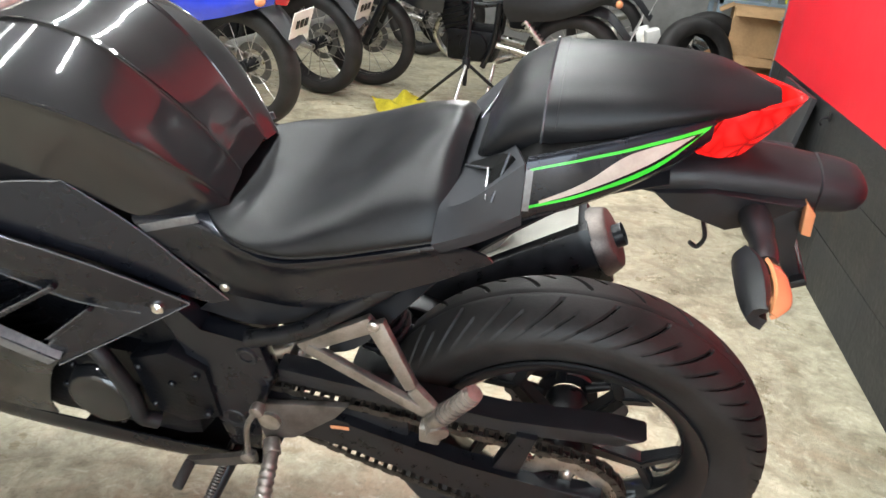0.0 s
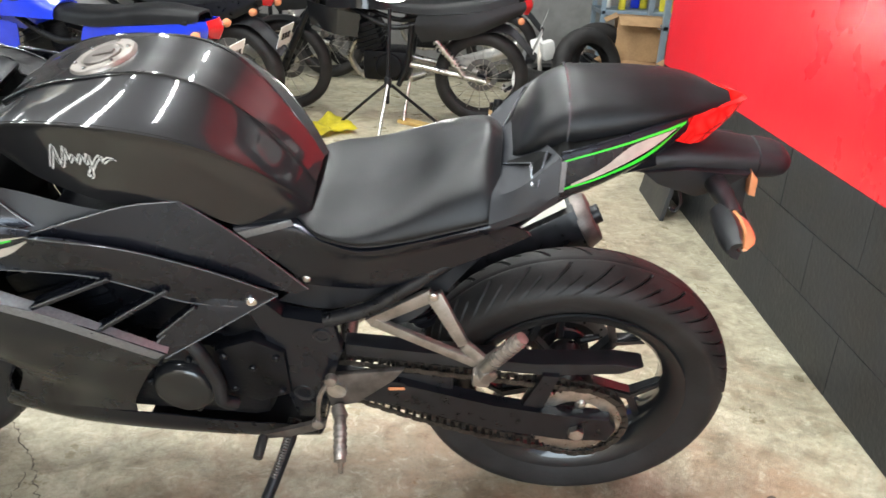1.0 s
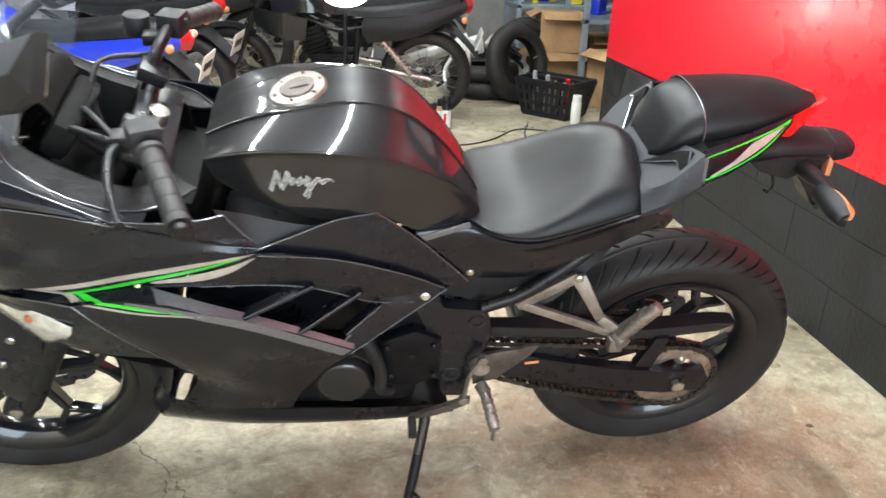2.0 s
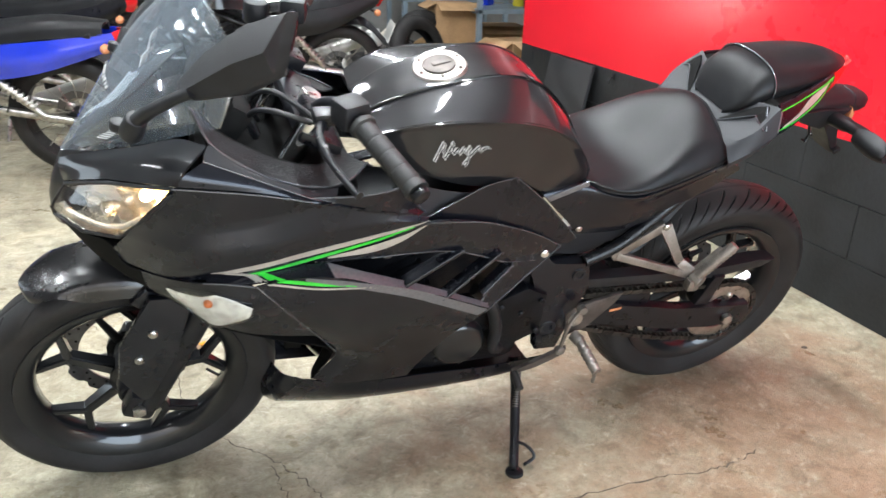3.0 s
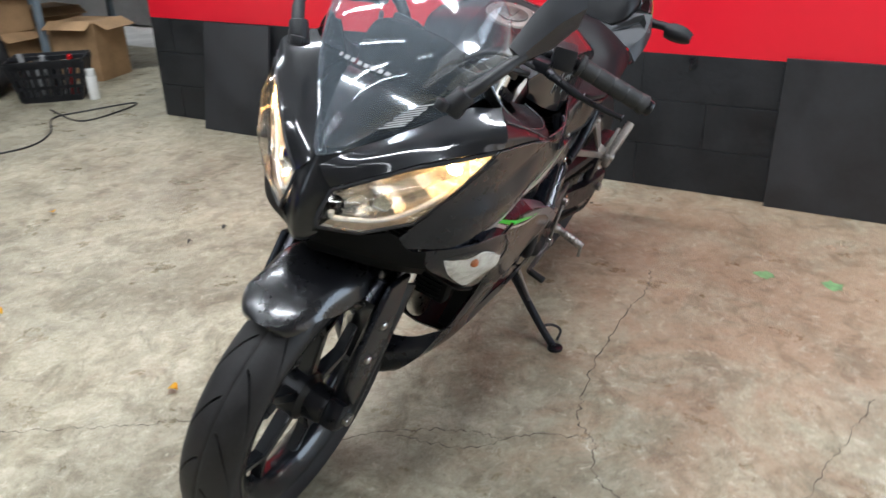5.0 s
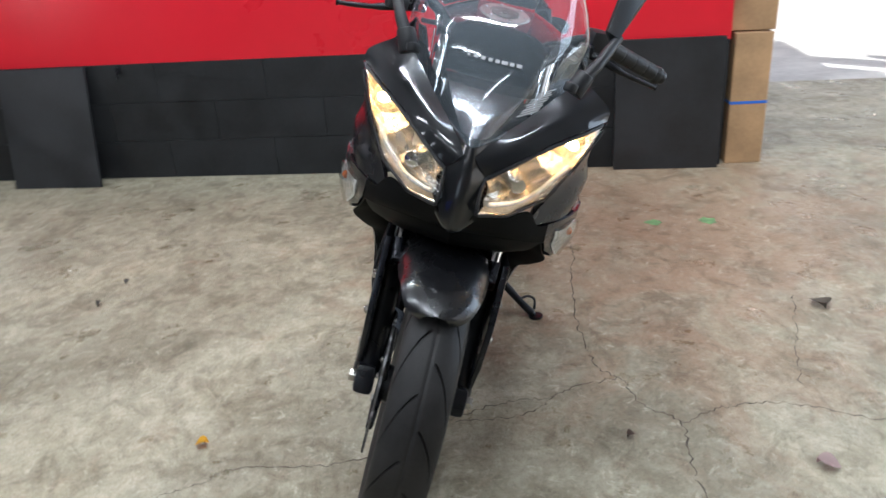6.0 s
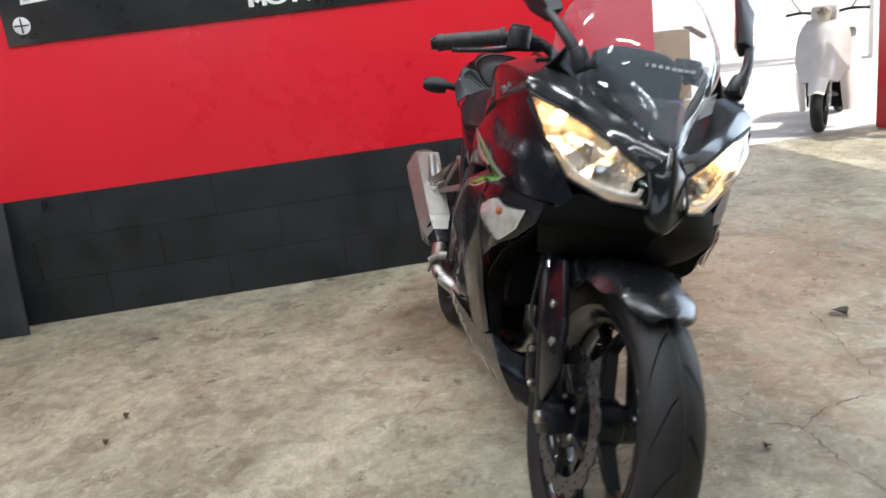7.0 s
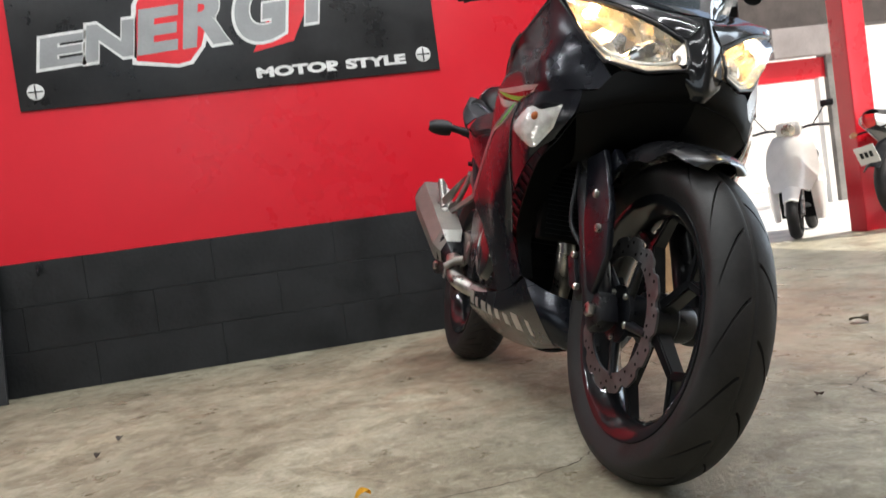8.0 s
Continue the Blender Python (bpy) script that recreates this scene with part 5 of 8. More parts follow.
# fork, yoke, bars
for sy in (1, -1):
    b = bmesh.new()
    cyl(b, (1.392, sy * .094, .285), (1.262, sy * .094, .540), .027, seg=24, bevel=.003)
    box(b, (1.405, sy * .094, .287), (.062, .040, .060), Matrix.Rotation(radians(-27), 4, "Y"), bevel=.012)
    leg = part("fork_leg", b, DARK, bike, "black fork leg")
    leg.matrix_basis = STEER
    b = bmesh.new()
    cyl(b, (1.270, sy * .094, .525), (1.068, sy * .094, .925), .0205, seg=24)
    st = part("fork_tube", b, CHROME, bike, "bright fork tube")
    st.matrix_basis = STEER
    b = bmesh.new()
    cyl(b, (1.069, sy * .094, .922), (1.064, sy * .094, .932), .0225, seg=20, bevel=.002)
    fc = part("fork_cap", b, ALU, bike)
    fc.matrix_basis = STEER
    b = bmesh.new()
    plate(b, [(1.285, sy * .117, .575), (1.362, sy * .121, .585), (1.425, sy * .121, .475), (1.436, sy * .119, .390), (1.400, sy * .119, .318), (1.368, sy * .119, .325), (1.322, sy * .119, .450)], (0, -sy * .014, 0), .004)
    fg = part("fork_guard", b, SATIN, bike, "graphite fork guard with two bolts")
    fg.matrix_basis = STEER
    for bx, bz in ((1.364, .501), (1.394, .437)):
        b = bmesh.new()
        bolt(b, (bx, sy * .121, bz), .0085, .006, (0, sy, 0))
        part("guard_bolt", b, STEEL, fg)
    b = bmesh.new()
    cyl(b, (FA[0], sy * .075, FA[1]), (FA[0], sy * .122, FA[1]), .0095, seg=6)
    cyl(b, (FA[0], sy * .114, FA[1]), (FA[0], sy * .126, FA[1]), .0135, seg=6, bevel=.001)
    ax = part("axle_nut", b, STEEL, bike)
    ax.matrix_basis = STEER
    # clip-on bar, grip, switches, lever
    b = bmesh.new()
    tube(b, [(1.072, sy * .094, .915), (1.055, sy * .13, .945), (1.035, sy * .19, .957), (.985, sy * .335, .918)], .0115, 5, 12)
    box(b, (1.068, sy * .094, .910), (.052, .052, .026), Matrix.Rotation(radians(-27), 4, "Y"), bevel=.005)
    bar = part("handlebar", b, DARK, bike, "black clip-on handlebar")
    bar.matrix_basis = Matrix.Translation((0, 0, .021)) @ STEER
    b = bmesh.new()
    g0, g1 = Vector((1.027, sy * .214, .952)), Vector((.978, sy * .346, .914))
    d = (g1 - g0).normalized()
    n_ = 57
    tube(b, [tuple(g0.lerp(g1, k / (n_ - 1))) for k in range(n_)], [.0215 if k < 4 else .0190 if k > 52 else .0164 if k in (15, 27, 39, 50) else .0176 for k in range(n_)], 1, 20, False)
    part("grip", b, GRIP, bar, "ribbed black rubber grip")
    b = bmesh.new()
    cyl(b, g1, g1 + d * .014, .0145, seg=20, bevel=.003)
    part("bar_end", b, DARK, bar)
    b = bmesh.new()
    box(b, tuple(g0 - d * .030), (.048, .044, .044), Matrix.Rotation(radians(sy * 20), 4, "Z"), bevel=.008)
    box(b, tuple(g0 - d * .030 + Vector((-.022, 0, .006))), (.012, .018, .010), bevel=.003)
    part("switch_block", b, PLASTIC, bar, "black switch block")
    b = bmesh.new()
    tube(b, [(1.075, sy * .170, .938), (1.088, sy * .200, .933), (1.084, sy * .255, .918), (1.066, sy * .315, .906), (1.060, sy * .330, .904)], [.009, .0075, .0055, .005, .0075], 5, 10)
    part("hand_lever", b, DARK, bar, "black hand lever")
    b = bmesh.new()
    box(b, (1.072, sy * .165, .942), (.036, .032, .022), bevel=.005)
    part("lever_perch", b, DARK, bar)
b = bmesh.new()
box(b, (1.062, 0, .880), (.08, .235, .022), Matrix.Rotation(radians(-27), 4, "Y"), bevel=.008)
yoke = part("top_yoke", b, DARK, bike, "black top yoke")
yoke.matrix_basis = STEER
b = bmesh.new()
cyl(b, (1.060, 0, .885), (1.048, 0, .915), .018, seg=20, bevel=.003)
part("ignition_lock", b, STEEL, yoke)
b = bmesh.new()
cyl(b, (1.115, -.205, .955), (1.112, -.205, .995), .024, seg=20, bevel=.004)
part("brake_reservoir", b, PLASTIC, bike, "black brake fluid reservoir")
for pts, rr in (([(1.08, .15, .94), (1.15, .12, .95), (1.17, .06, .90), (1.15, .02, .84)], .005), ([(1.06, .18, .945), (1.13, .10, .97), (1.16, .03, .92), (1.14, -.02, .85)], .0045), ([(1.08, -.15, .94), (1.16, -.10, .95), (1.17, -.05, .90), (1.14, -.02, .82)], .005)):
    b = bmesh.new()
    tube(b, pts, rr, 6, 8)
    part("control_cable", b, PLASTIC, bike)

# mirrors
for sy in (1, -1):
    b = bmesh.new()
    cyl(b, (1.350, sy * .142, .930), (1.338, sy * .158, .965), .019, .016, 16, bevel=.003)
    cyl(b, (1.368, sy * .135, .935), (1.364, sy * .137, .950), .012, seg=12, bevel=.002)
    tube(b, [(1.340, sy * .158, .960), (1.318, sy * .175, .985), (1.285, sy * .190, 1.010), (1.262, sy * .200, 1.025)], [.011, .010, .009, .010], 5, 10)
    mir = part("mirror_stem", b, PLASTIC, bike, "black mirror on a short stem")
    b = bmesh.new()
    face = [(1.276, .176, 1.034), (1.238, .184, 1.080), (1.188, .196, 1.122), (1.132, .219, 1.150), (1.152, .233, 1.064), (1.200, .214, 1.028), (1.262, .194, 1.010)]
    rear = [(x - .018, y * .985, z - .004) for x, y, z in face]
    ridge = [(1.268, .190, 1.026), (1.200, .214, 1.078), (1.160, .233, 1.102)]
    fv = [b.verts.new((x, sy * y, z)) for x, y, z in face]
    rv = [b.verts.new((x, sy * y, z)) for x, y, z in rear]
    gv = [b.verts.new((x + .008, sy * (y + .010), z)) for x, y, z in ridge]
    for tri in ((fv[0], fv[1], gv[0]), (fv[1], gv[1], gv[0]), (fv[1], fv[2], gv[1]), (fv[2], gv[2], gv[1]), (fv[2], fv[3], gv[2]), (fv[3], fv[4], gv[2]), (fv[4], fv[5], gv[2]), (fv[5], gv[1], gv[2]), (fv[5], fv[6], gv[1]), (fv[6], gv[0], gv[1]), (fv[6], fv[0], gv[0])):
        b.faces.new(tri)
    for k in range(7):
        b.faces.new((fv[k], rv[k], rv[(k + 1) % 7], fv[(k + 1) % 7]))
    b.faces.new(rv)
    rim = [e for e in b.edges if (e.verts[0] in fv and e.verts[1] in fv) or (e.verts[0] in rv and e.verts[1] in rv)]
    bmesh.ops.bevel(b, geom=rim, offset=.004, segments=2, affect="EDGES", profile=.6)
    part("mirror_shell", b, PLASTIC, mir, "angular black mirror shell")
    b = bmesh.new()
    mid_g = Vector((1.195, .205, 1.075))
    plate(b, [(v.x - .019, sy * v.y * .985, v.z - .004) for v in (mid_g.lerp(Vector(p), .88) for p in face)], (-.0035, 0, 0), .0008)
    part("mirror_glass", b, MIRROR, mir)

# front mudguard
fend = []
for a, wd in ((31.5, .026), (30, .046), (26, .062), (20, .072), (11, .080), (0, .086), (-18, .084), (-36, .078), (-50, .070)):
    t = radians(90 - a)
    row = []
    for u in (-1, -.86, -.55, 0, .55, .86, 1):
        rr = .322 - .012 * abs(u) ** 2 - (.034 if abs(u) == 1 else .010 if abs(u) > .8 else 0) * (1.0 if -40 < a < 20 else .25)
        row.append((FA[0] + rr * math.cos(t), u * wd, FA[1] + rr * math.sin(t)))
    fend.append(row)
b = bmesh.new()
sheet(b, surface(fend, 4, 5), .003)
fm = part("front_mudguard", b, GUARD, bike, "glossy black front mudguard")
fm.matrix_basis = STEER
for sy in (1, -1):
    b = bmesh.new()
    plate(b, [(1.290, sy * .083, .545), (1.365, sy * .085, .590), (1.395, sy * .082, .560), (1.350, sy * .090, .520), (1.300, sy * .095, .510)], (0, sy * .016, 0), .003)
    part("mudguard_brace", b, SATIN, fm)

# front caliper and hose, right-hand side
b = bmesh.new()
box(b, (1.318, -.086, .352), (.060, .052, .095), Matrix.Rotation(radians(-30), 4, "Y"), bevel=.010)
box(b, (1.300, -.110, .356), (.030, .020, .070), Matrix.Rotation(radians(-30), 4, "Y"), bevel=.006)
cal = part("front_caliper", b, DARK, bike, "black front brake caliper")
cal.matrix_basis = STEER
for z in (.325, .385):
    b = bmesh.new()
    bolt(b, (1.318 - (z - .355) * .5, -.118, z), .007, .006, (0, -1, 0))
    part("caliper_bolt", b, STEEL, cal)
b = bmesh.new()
tube(b, [(1.310, -.108, .400), (1.275, -.125, .450), (1.260, -.120, .540), (1.200, -.100, .640)], .0045, 6, 8)
bh = part("brake_hose", b, PLASTIC, bike)
bh.matrix_basis = STEER

# sheet that paints the fairing's inner shade near-black
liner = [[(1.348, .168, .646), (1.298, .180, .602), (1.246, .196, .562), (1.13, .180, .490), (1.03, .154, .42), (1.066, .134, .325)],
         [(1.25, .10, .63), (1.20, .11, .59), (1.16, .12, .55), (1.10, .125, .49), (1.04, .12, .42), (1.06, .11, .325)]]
both("fairing_liner", liner, SHADE_BLACK, "near-black sheet for the shade inside the fairing", 4, 4)

# radiator, engine and header pipes
b = bmesh.new()
box(b, (1.085, 0, .545), (.035, .26, .26), Matrix.Rotation(radians(-8), 4, "Y"), bevel=.006)
rad = part("radiator", b, SHADE_BLACK, bike, "black radiator behind the front wheel")
for k in range(22):
    b = bmesh.new()
    box(b, (1.104 + (.43 + k * .0105 - .545) * -.14, 0, .43 + k * .0105), (.004, .235, .0022))
    part("radiator_fin", b, DARK, rad, smooth=False)
b = bmesh.new()
box(b, (.74, 0, .37), (.32, .235, .20), bevel=.04)
eng = part("engine", b, ENGINE, bike, "black twin-cylinder engine block")
for nm, c_, s_, turn, bv in (("cylinder_head", (.80, 0, .575), (.34, .20, .20), 0, .02), ("cylinder_block", (.905, 0, .50), (.17, .215, .26), 22, .015), ("gearbox_housing", (.60, 0, .44), (.14, .20, .22), 0, .03)):
    b = bmesh.new()
    box(b, c_, s_, Matrix.Rotation(radians(turn), 4, "Y"), bevel=bv)
    part(nm, b, ENGINE, eng)
for k in range(9):
    b = bmesh.new()
    box(b, (.905 + (.42 + k * .02 - .5) * .40, 0, .42 + k * .02), (.18, .228, .006), Matrix.Rotation(radians(22), 4, "Y"))
    part("cylinder_fin", b, ENGINE, eng)
for sy, cx, cz, rr, yy in ((1, .741, .363, .074, .118), (-1, .70, .375, .095, .118)):
    b = bmesh.new()
    cyl(b, (cx, sy * (yy - .03), cz), (cx, sy * yy, cz), rr, rr * .96, 40, bevel=.006)
    cyl(b, (cx, sy * yy, cz), (cx, sy * (yy + .022), cz), rr * .88, rr * .72, 40, bevel=.006)
    ec = part("engine_cover", b, GLOSS, eng, "round black engine cover")
    # pale ring and stroke paint the cover's glints
    b = bmesh.new()
    tube(b, [(cx + rr * .86 * math.cos(a), sy * (yy + .004), cz + rr * .86 * math.sin(a)) for a in (2 * math.pi * k / 40 for k in range(41))], .0014, 1, 6, False)
    tube(b, [(cx - rr * .66, sy * (yy + .0225), cz + rr * .2), (cx - rr * .2, sy * (yy + .0225), cz - rr * .1)], .0014, 1, 6, False)
    part("cover_edge", b, EDGE, ec)
    for k in range(7):
        a = k * 2 * math.pi / 7
        b = bmesh.new()
        bolt(b, (cx + rr * .93 * math.cos(a), sy * (yy + .001), cz + rr * .93 * math.sin(a)), .006, .006, (0, sy, 0))
        part("cover_bolt", b, DARK, eng)
b = bmesh.new()
plate(b, [(.668, .128, .470), (.600, .128, .500), (.545, .124, .470), (.540, .122, .360), (.600, .126, .335), (.655, .130, .360)], (0, -.05, 0), .006)
spc = part("sprocket_cover", b, ENGINE, eng, "black sprocket cover")
for line in ([(.664, .1315, .470), (.600, .1315, .497), (.548, .127, .467)], [(.652, .1325, .385), (.600, .1305, .410), (.548, .126, .430)], [(.650, .1325, .362), (.600, .1290, .338), (.545, .1255, .360)]):
    b = bmesh.new()
    tube(b, line, .0032, 4, 8)
    part("cover_rib", b, ENGINE, spc)
b = bmesh.new()
box(b, (.574, .1285, .459), (.016, .010, .030), bevel=.004)
part("cable_clip", b, PLASTIC, spc)
for x, z in ((.655, .455), (.560, .460), (.556, .372), (.645, .372), (.605, .43)):
    b = bmesh.new()
    bolt(b, (x, .127, z), .0065, .006)
    part("cover_bolt", b, DARK, eng)
b = bmesh.new()
tube(b, [(.735, .140, .530), (.700, .146, .500), (.680, .147, .455), (.667, .146, .403), (.666, .144, .355), (.645, .134, .336)], .0135, 6, 12)
part("coolant_hose", b, PLASTIC, eng, "bent black coolant hose")
for yy in (.055, -.055):
    b = bmesh.new()
    tube(b, [(.985, yy, .520), (1.045, yy * .95, .475), (1.055, yy * .8, .380), (1.00, yy * .6, .285), (.86, yy * .3 - .02, .250), (.70, -.05, .245)], .019, 6, 14)
    part("header_pipe", b, STEEL, bike, "bare steel exhaust header pipe")
b = bmesh.new()
tube(b, [(.70, -.05, .245), (.55, -.09, .255), (.45, -.145, .285), (.345, -.135, .345)], .023, 6, 14)
part("exhaust_pipe", b, STEEL, bike, "bare steel exhaust pipe")

# belly pan
belly = [[(1.078, .136, .326), (1.0, .136, .300), (.90, .130, .283), (.78, .124, .272), (.65, .120, .262), (.50, .112, .262)],
         [(1.118, .114, .262), (1.0, .122, .240), (.90, .120, .228), (.78, .116, .220), (.65, .112, .216), (.50, .106, .225)],
         [(1.128, .072, .196), (1.0, .080, .180), (.90, .080, .172), (.78, .078, .168), (.65, .076, .172), (.50, .076, .190)],
         [(1.118, .052, .186), (1.0, .058, .166), (.90, .058, .158), (.78, .056, .154), (.65, .054, .158), (.50, .054, .178)]]
b = bmesh.new()
sheet(b, surface([[(1.078, -.136, .326), (1.122, -.080, .300), (1.140, 0, .290), (1.122, .080, .300), (1.078, .136, .326)],
                  [(1.120, -.114, .262), (1.150, -.066, .246), (1.164, 0, .240), (1.150, .066, .246), (1.120, .114, .262)],
                  [(1.130, -.072, .198), (1.152, -.044, .190), (1.160, 0, .188), (1.152, .044, .190), (1.130, .072, .198)],
                  [(1.110, -.052, .186), (1.118, -.03, .184), (1.120, 0, .183), (1.118, .03, .184), (1.110, .052, .186)]], 5, 5), .004)
part("belly_nose", b, SATIN, bike, "rounded graphite front of the belly pan")
b = bmesh.new()
sheet(b, surface([[(x, -y, z), (x, 0, z - .010), (x, y, z)] for x, y, z in ((.88, .060, .160), (.78, .058, .156), (.65, .056, .160), (.50, .056, .180))], 4, 4), .004)
part("belly_floor", b, PLASTIC, bike)
GB = both("belly_pan", belly, SATIN, "graphite belly pan")
belly_tree = tree_of(GB)
for k, (wd, hh) in enumerate(((.048, .036), (.036, .025), (.050, .025), (.036, .025), (.034, .025), (.036, .025), (.036, .036), (.014, .032))):
    x0 = .545 + .0715 * k
    zt = .262 - .030 * (x0 - .52) / .57
    decal("maker_letters", [belly_tree], [(x0, zt - .036 + hh), (x0 + wd, zt - .038 + hh)], [(x0 - .002, zt - .036), (x0 + wd - .002, zt - .038)], SILVER, (-1,), 2)

# frame, swingarm, footrests
for sy in (1, -1):
    b = bmesh.new()
    plate(b, [(.575, sy * .112, .590), (.545, sy * .114, .545), (.455, sy * .114, .545), (.440, sy * .116, .470), (.472, sy * .118, .385), (.482, sy * .118, .290), (.535, sy * .116, .290), (.560, sy * .114, .400), (.575, sy * .112, .500), (.610, sy * .108, .555)], (0, -sy * .030, 0), .005)
    fp = part("frame_plate", b, SATIN, bike, "graphite frame plate with round plugs")
    for px_, pz_, pr_ in ((.476, .513, .017), (.518, .359, .021)):
        b = bmesh.new()
        lathe(b, [(.0005, -.002), (pr_ * .55, -.002), (pr_ * .62, .0015), (pr_ * .9, .0025), (pr_, 0), (pr_, -.006)], 0, (0, 0), 28)
        bmesh.ops.transform(b, matrix=Matrix.Translation((px_, sy * .1155, pz_)) @ Matrix.Diagonal((1, sy, 1, 1)), verts=b.verts)
        part("frame_plug", b, PLASTIC, fp)
    b = bmesh.new()
    tube(b, [(.470, sy * .112, .548), (.400, sy * .108, .575), (.340, sy * .100, .616), (.262, sy * .086, .676), (.20, sy * .070, .725)], .013, 5, 12)
    part("subframe_rail", b, DARK, bike)
    b = bmesh.new()
    sheet(b, surface([[(.500, sy * .085, .615), (.42, sy * .085, .620), (.33, sy * .085, .650)], [(.555, sy * .085, .560), (.46, sy * .085, .550), (.37, sy * .085, .590)]], 4, 3), .004)
    part("inner_panel", b, PLASTIC, bike)
    # swingarm: main beam and upper brace
    b = bmesh.new()
    plate(b, [(.475, sy * .106, .410), (.330, sy * .110, .398), (.16, sy * .112, .352), (.045, sy * .112, .345), (-.055, sy * .110, .342), (-.072, sy * .110, .312), (-.060, sy * .110, .276), (.030, sy * .112, .276), (.17, sy * .112, .292), (.34, sy * .110, .340), (.475, sy * .106, .345)], (0, -sy * .026, 0), .005)
    part("swingarm", b, DARK, bike, "black box-section swingarm")
    b = bmesh.new()
    plate(b, [(.440, sy * .100, .480), (.28, sy * .098, .470), (.10, sy * .094, .458), (-.045, sy * .092, .470), (-.098, sy * .090, .466), (-.06, sy * .092, .446), (.08, sy * .094, .432), (.28, sy * .098, .444), (.44, sy * .100, .452)] if sy > 0 else
          [(.440, sy * .100, .440), (.28, sy * .098, .430), (.16, sy * .094, .410), (.16, sy * .094, .390), (.28, sy * .098, .405), (.44, sy * .100, .412)], (0, -sy * .030, 0), .004)
    part("chain_guard" if sy > 0 else "swingarm_brace", b, PLASTIC if sy > 0 else DARK, bike)
    b = bmesh.new()
    plate(b, [(.110, sy * .106, .356), (.080, sy * .104, .440), (.050, sy * .104, .440), (.070, sy * .106, .352)], (0, -sy * .022, 0), .003)
    part("swingarm_strut", b, DARK, bike)
    b = bmesh.new()
    cyl(b, (RA[0], sy * .085, RA[1]), (RA[0], sy * .118, RA[1]), .011, seg=6)
    cyl(b, (RA[0], sy * .112, RA[1]), (RA[0], sy * .126, RA[1]), .0155, seg=6, bevel=.0015)
    part("axle_nut", b, STEEL, bike)
    # rider's footrest
    b = bmesh.new()
    plate(b, [(.482, sy * .120, .398), (.464, sy * .119, .415), (.332, sy * .106, .430), (.350, sy * .108, .402), (.418, sy * .120, .345), (.468, sy * .123, .332)], (0, -sy * .012, 0), .003)
    hp = part("heel_plate", b, DULL, bike, "dull aluminium heel plate")
    b = bmesh.new()
    cyl(b, (.455, sy * .128, .340), (.445, sy * .150, .336), .014, seg=14, bevel=.002)
    out_y = .228 if sy > 0 else .178
    r0_, r1_ = Vector((.447, sy * .145, .338)), Vector((.436, sy * out_y, .312))
    tube(b, [tuple(r0_.lerp(r1_, k / 30)) for k in range(31)], [.0132 if k % 4 < 2 and 6 < k < 28 else .0115 for k in range(31)], 1, 12, False)
    cyl(b, (.436, sy * (out_y - .004), .313), (.4365, sy * (out_y - .002), .278), .0045, seg=8)
    part("rider_footrest", b, ALU, hp, "ribbed aluminium footrest")
    # passenger's footrest on its triangular hanger
    hg = None
    for p0, p1, w0, w1 in (((.284, .108, .618), (.228, .128, .525), .030, .020), ((.228, .128, .525), (.188, .145, .498), .022, .024), ((.385, .108, .545), (.200, .140, .492), .020, .018), ((.284, .108, .618), (.395, .106, .540), .026, .020), ((.188, .145, .500), (.140, .150, .568), .022, .016)):
        p0, p1 = Vector(p0), Vector(p1)
        d = (p1 - p0).normalized()
        s = Vector((-d.z, 0, d.x)).normalized()
        q = [p0 + s * w0 / 2, p1 + s * w1 / 2, p1 - s * w1 / 2, p0 - s * w0 / 2]
        b = bmesh.new()
        plate(b, [(v.x, sy * v.y, v.z) for v in q], (0, -sy * .013, 0), .003)
        if hg is None:
            hg = part("footrest_hanger", b, ALU, bike, "triangular cast aluminium footrest hanger")
        else:
            part("hanger_arm", b, ALU, hg)
    b = bmesh.new()
    bolt(b, (.284, sy * .109, .618), .0085, .005, (0, sy, 0))
    part("hanger_bolt", b, STEEL, hg)
    b = bmesh.new()
    cyl(b, (.192, sy * .140, .494), (.182, sy * .165, .490), .016, seg=14, bevel=.002)
    box(b, (.195, sy * .152, .478), (.030, .022, .030), bevel=.005)
    f0, f1 = Vector((.190, sy * .155, .503)), Vector((.136, sy * .168, .596))
    tube(b, [tuple(f0), tuple(f1)], .0115, 1, 12, False)
    for k in range(8):
        cyl(b, f0.lerp(f1, .2 + k * .095), f0.lerp(f1, .25 + k * .095), .0135, seg=12)
    part("passenger_footrest", b, ALU, hg, "ribbed aluminium passenger footrest, folded up")
b = bmesh.new()
cyl(b, (.455, -.12, .380), (.455, .125, .380), .018, seg=20)
part("swingarm_pivot", b, STEEL, bike)
b = bmesh.new()
box(b, (.30, 0, .375), (.12, .19, .07), bevel=.012)
part("swingarm_bridge", b, DARK, bike)
b = bmesh.new()
tube(b, [(.36, 0, .62), (.30, 0, .45)], .028, 1, 16, False)
shock = part("shock_absorber", b, DARK, bike, "black rear shock absorber")
b = bmesh.new()
tube(b, [(.354 - .048 * k / 96 + .036 * math.cos(k * math.pi / 6), .038 * math.sin(k * math.pi / 6), .603 - .136 * k / 96 - .012 * math.cos(k * math.pi / 6)) for k in range(97)], .005, 1, 6, False)
part("spring", b, DARK, shock)
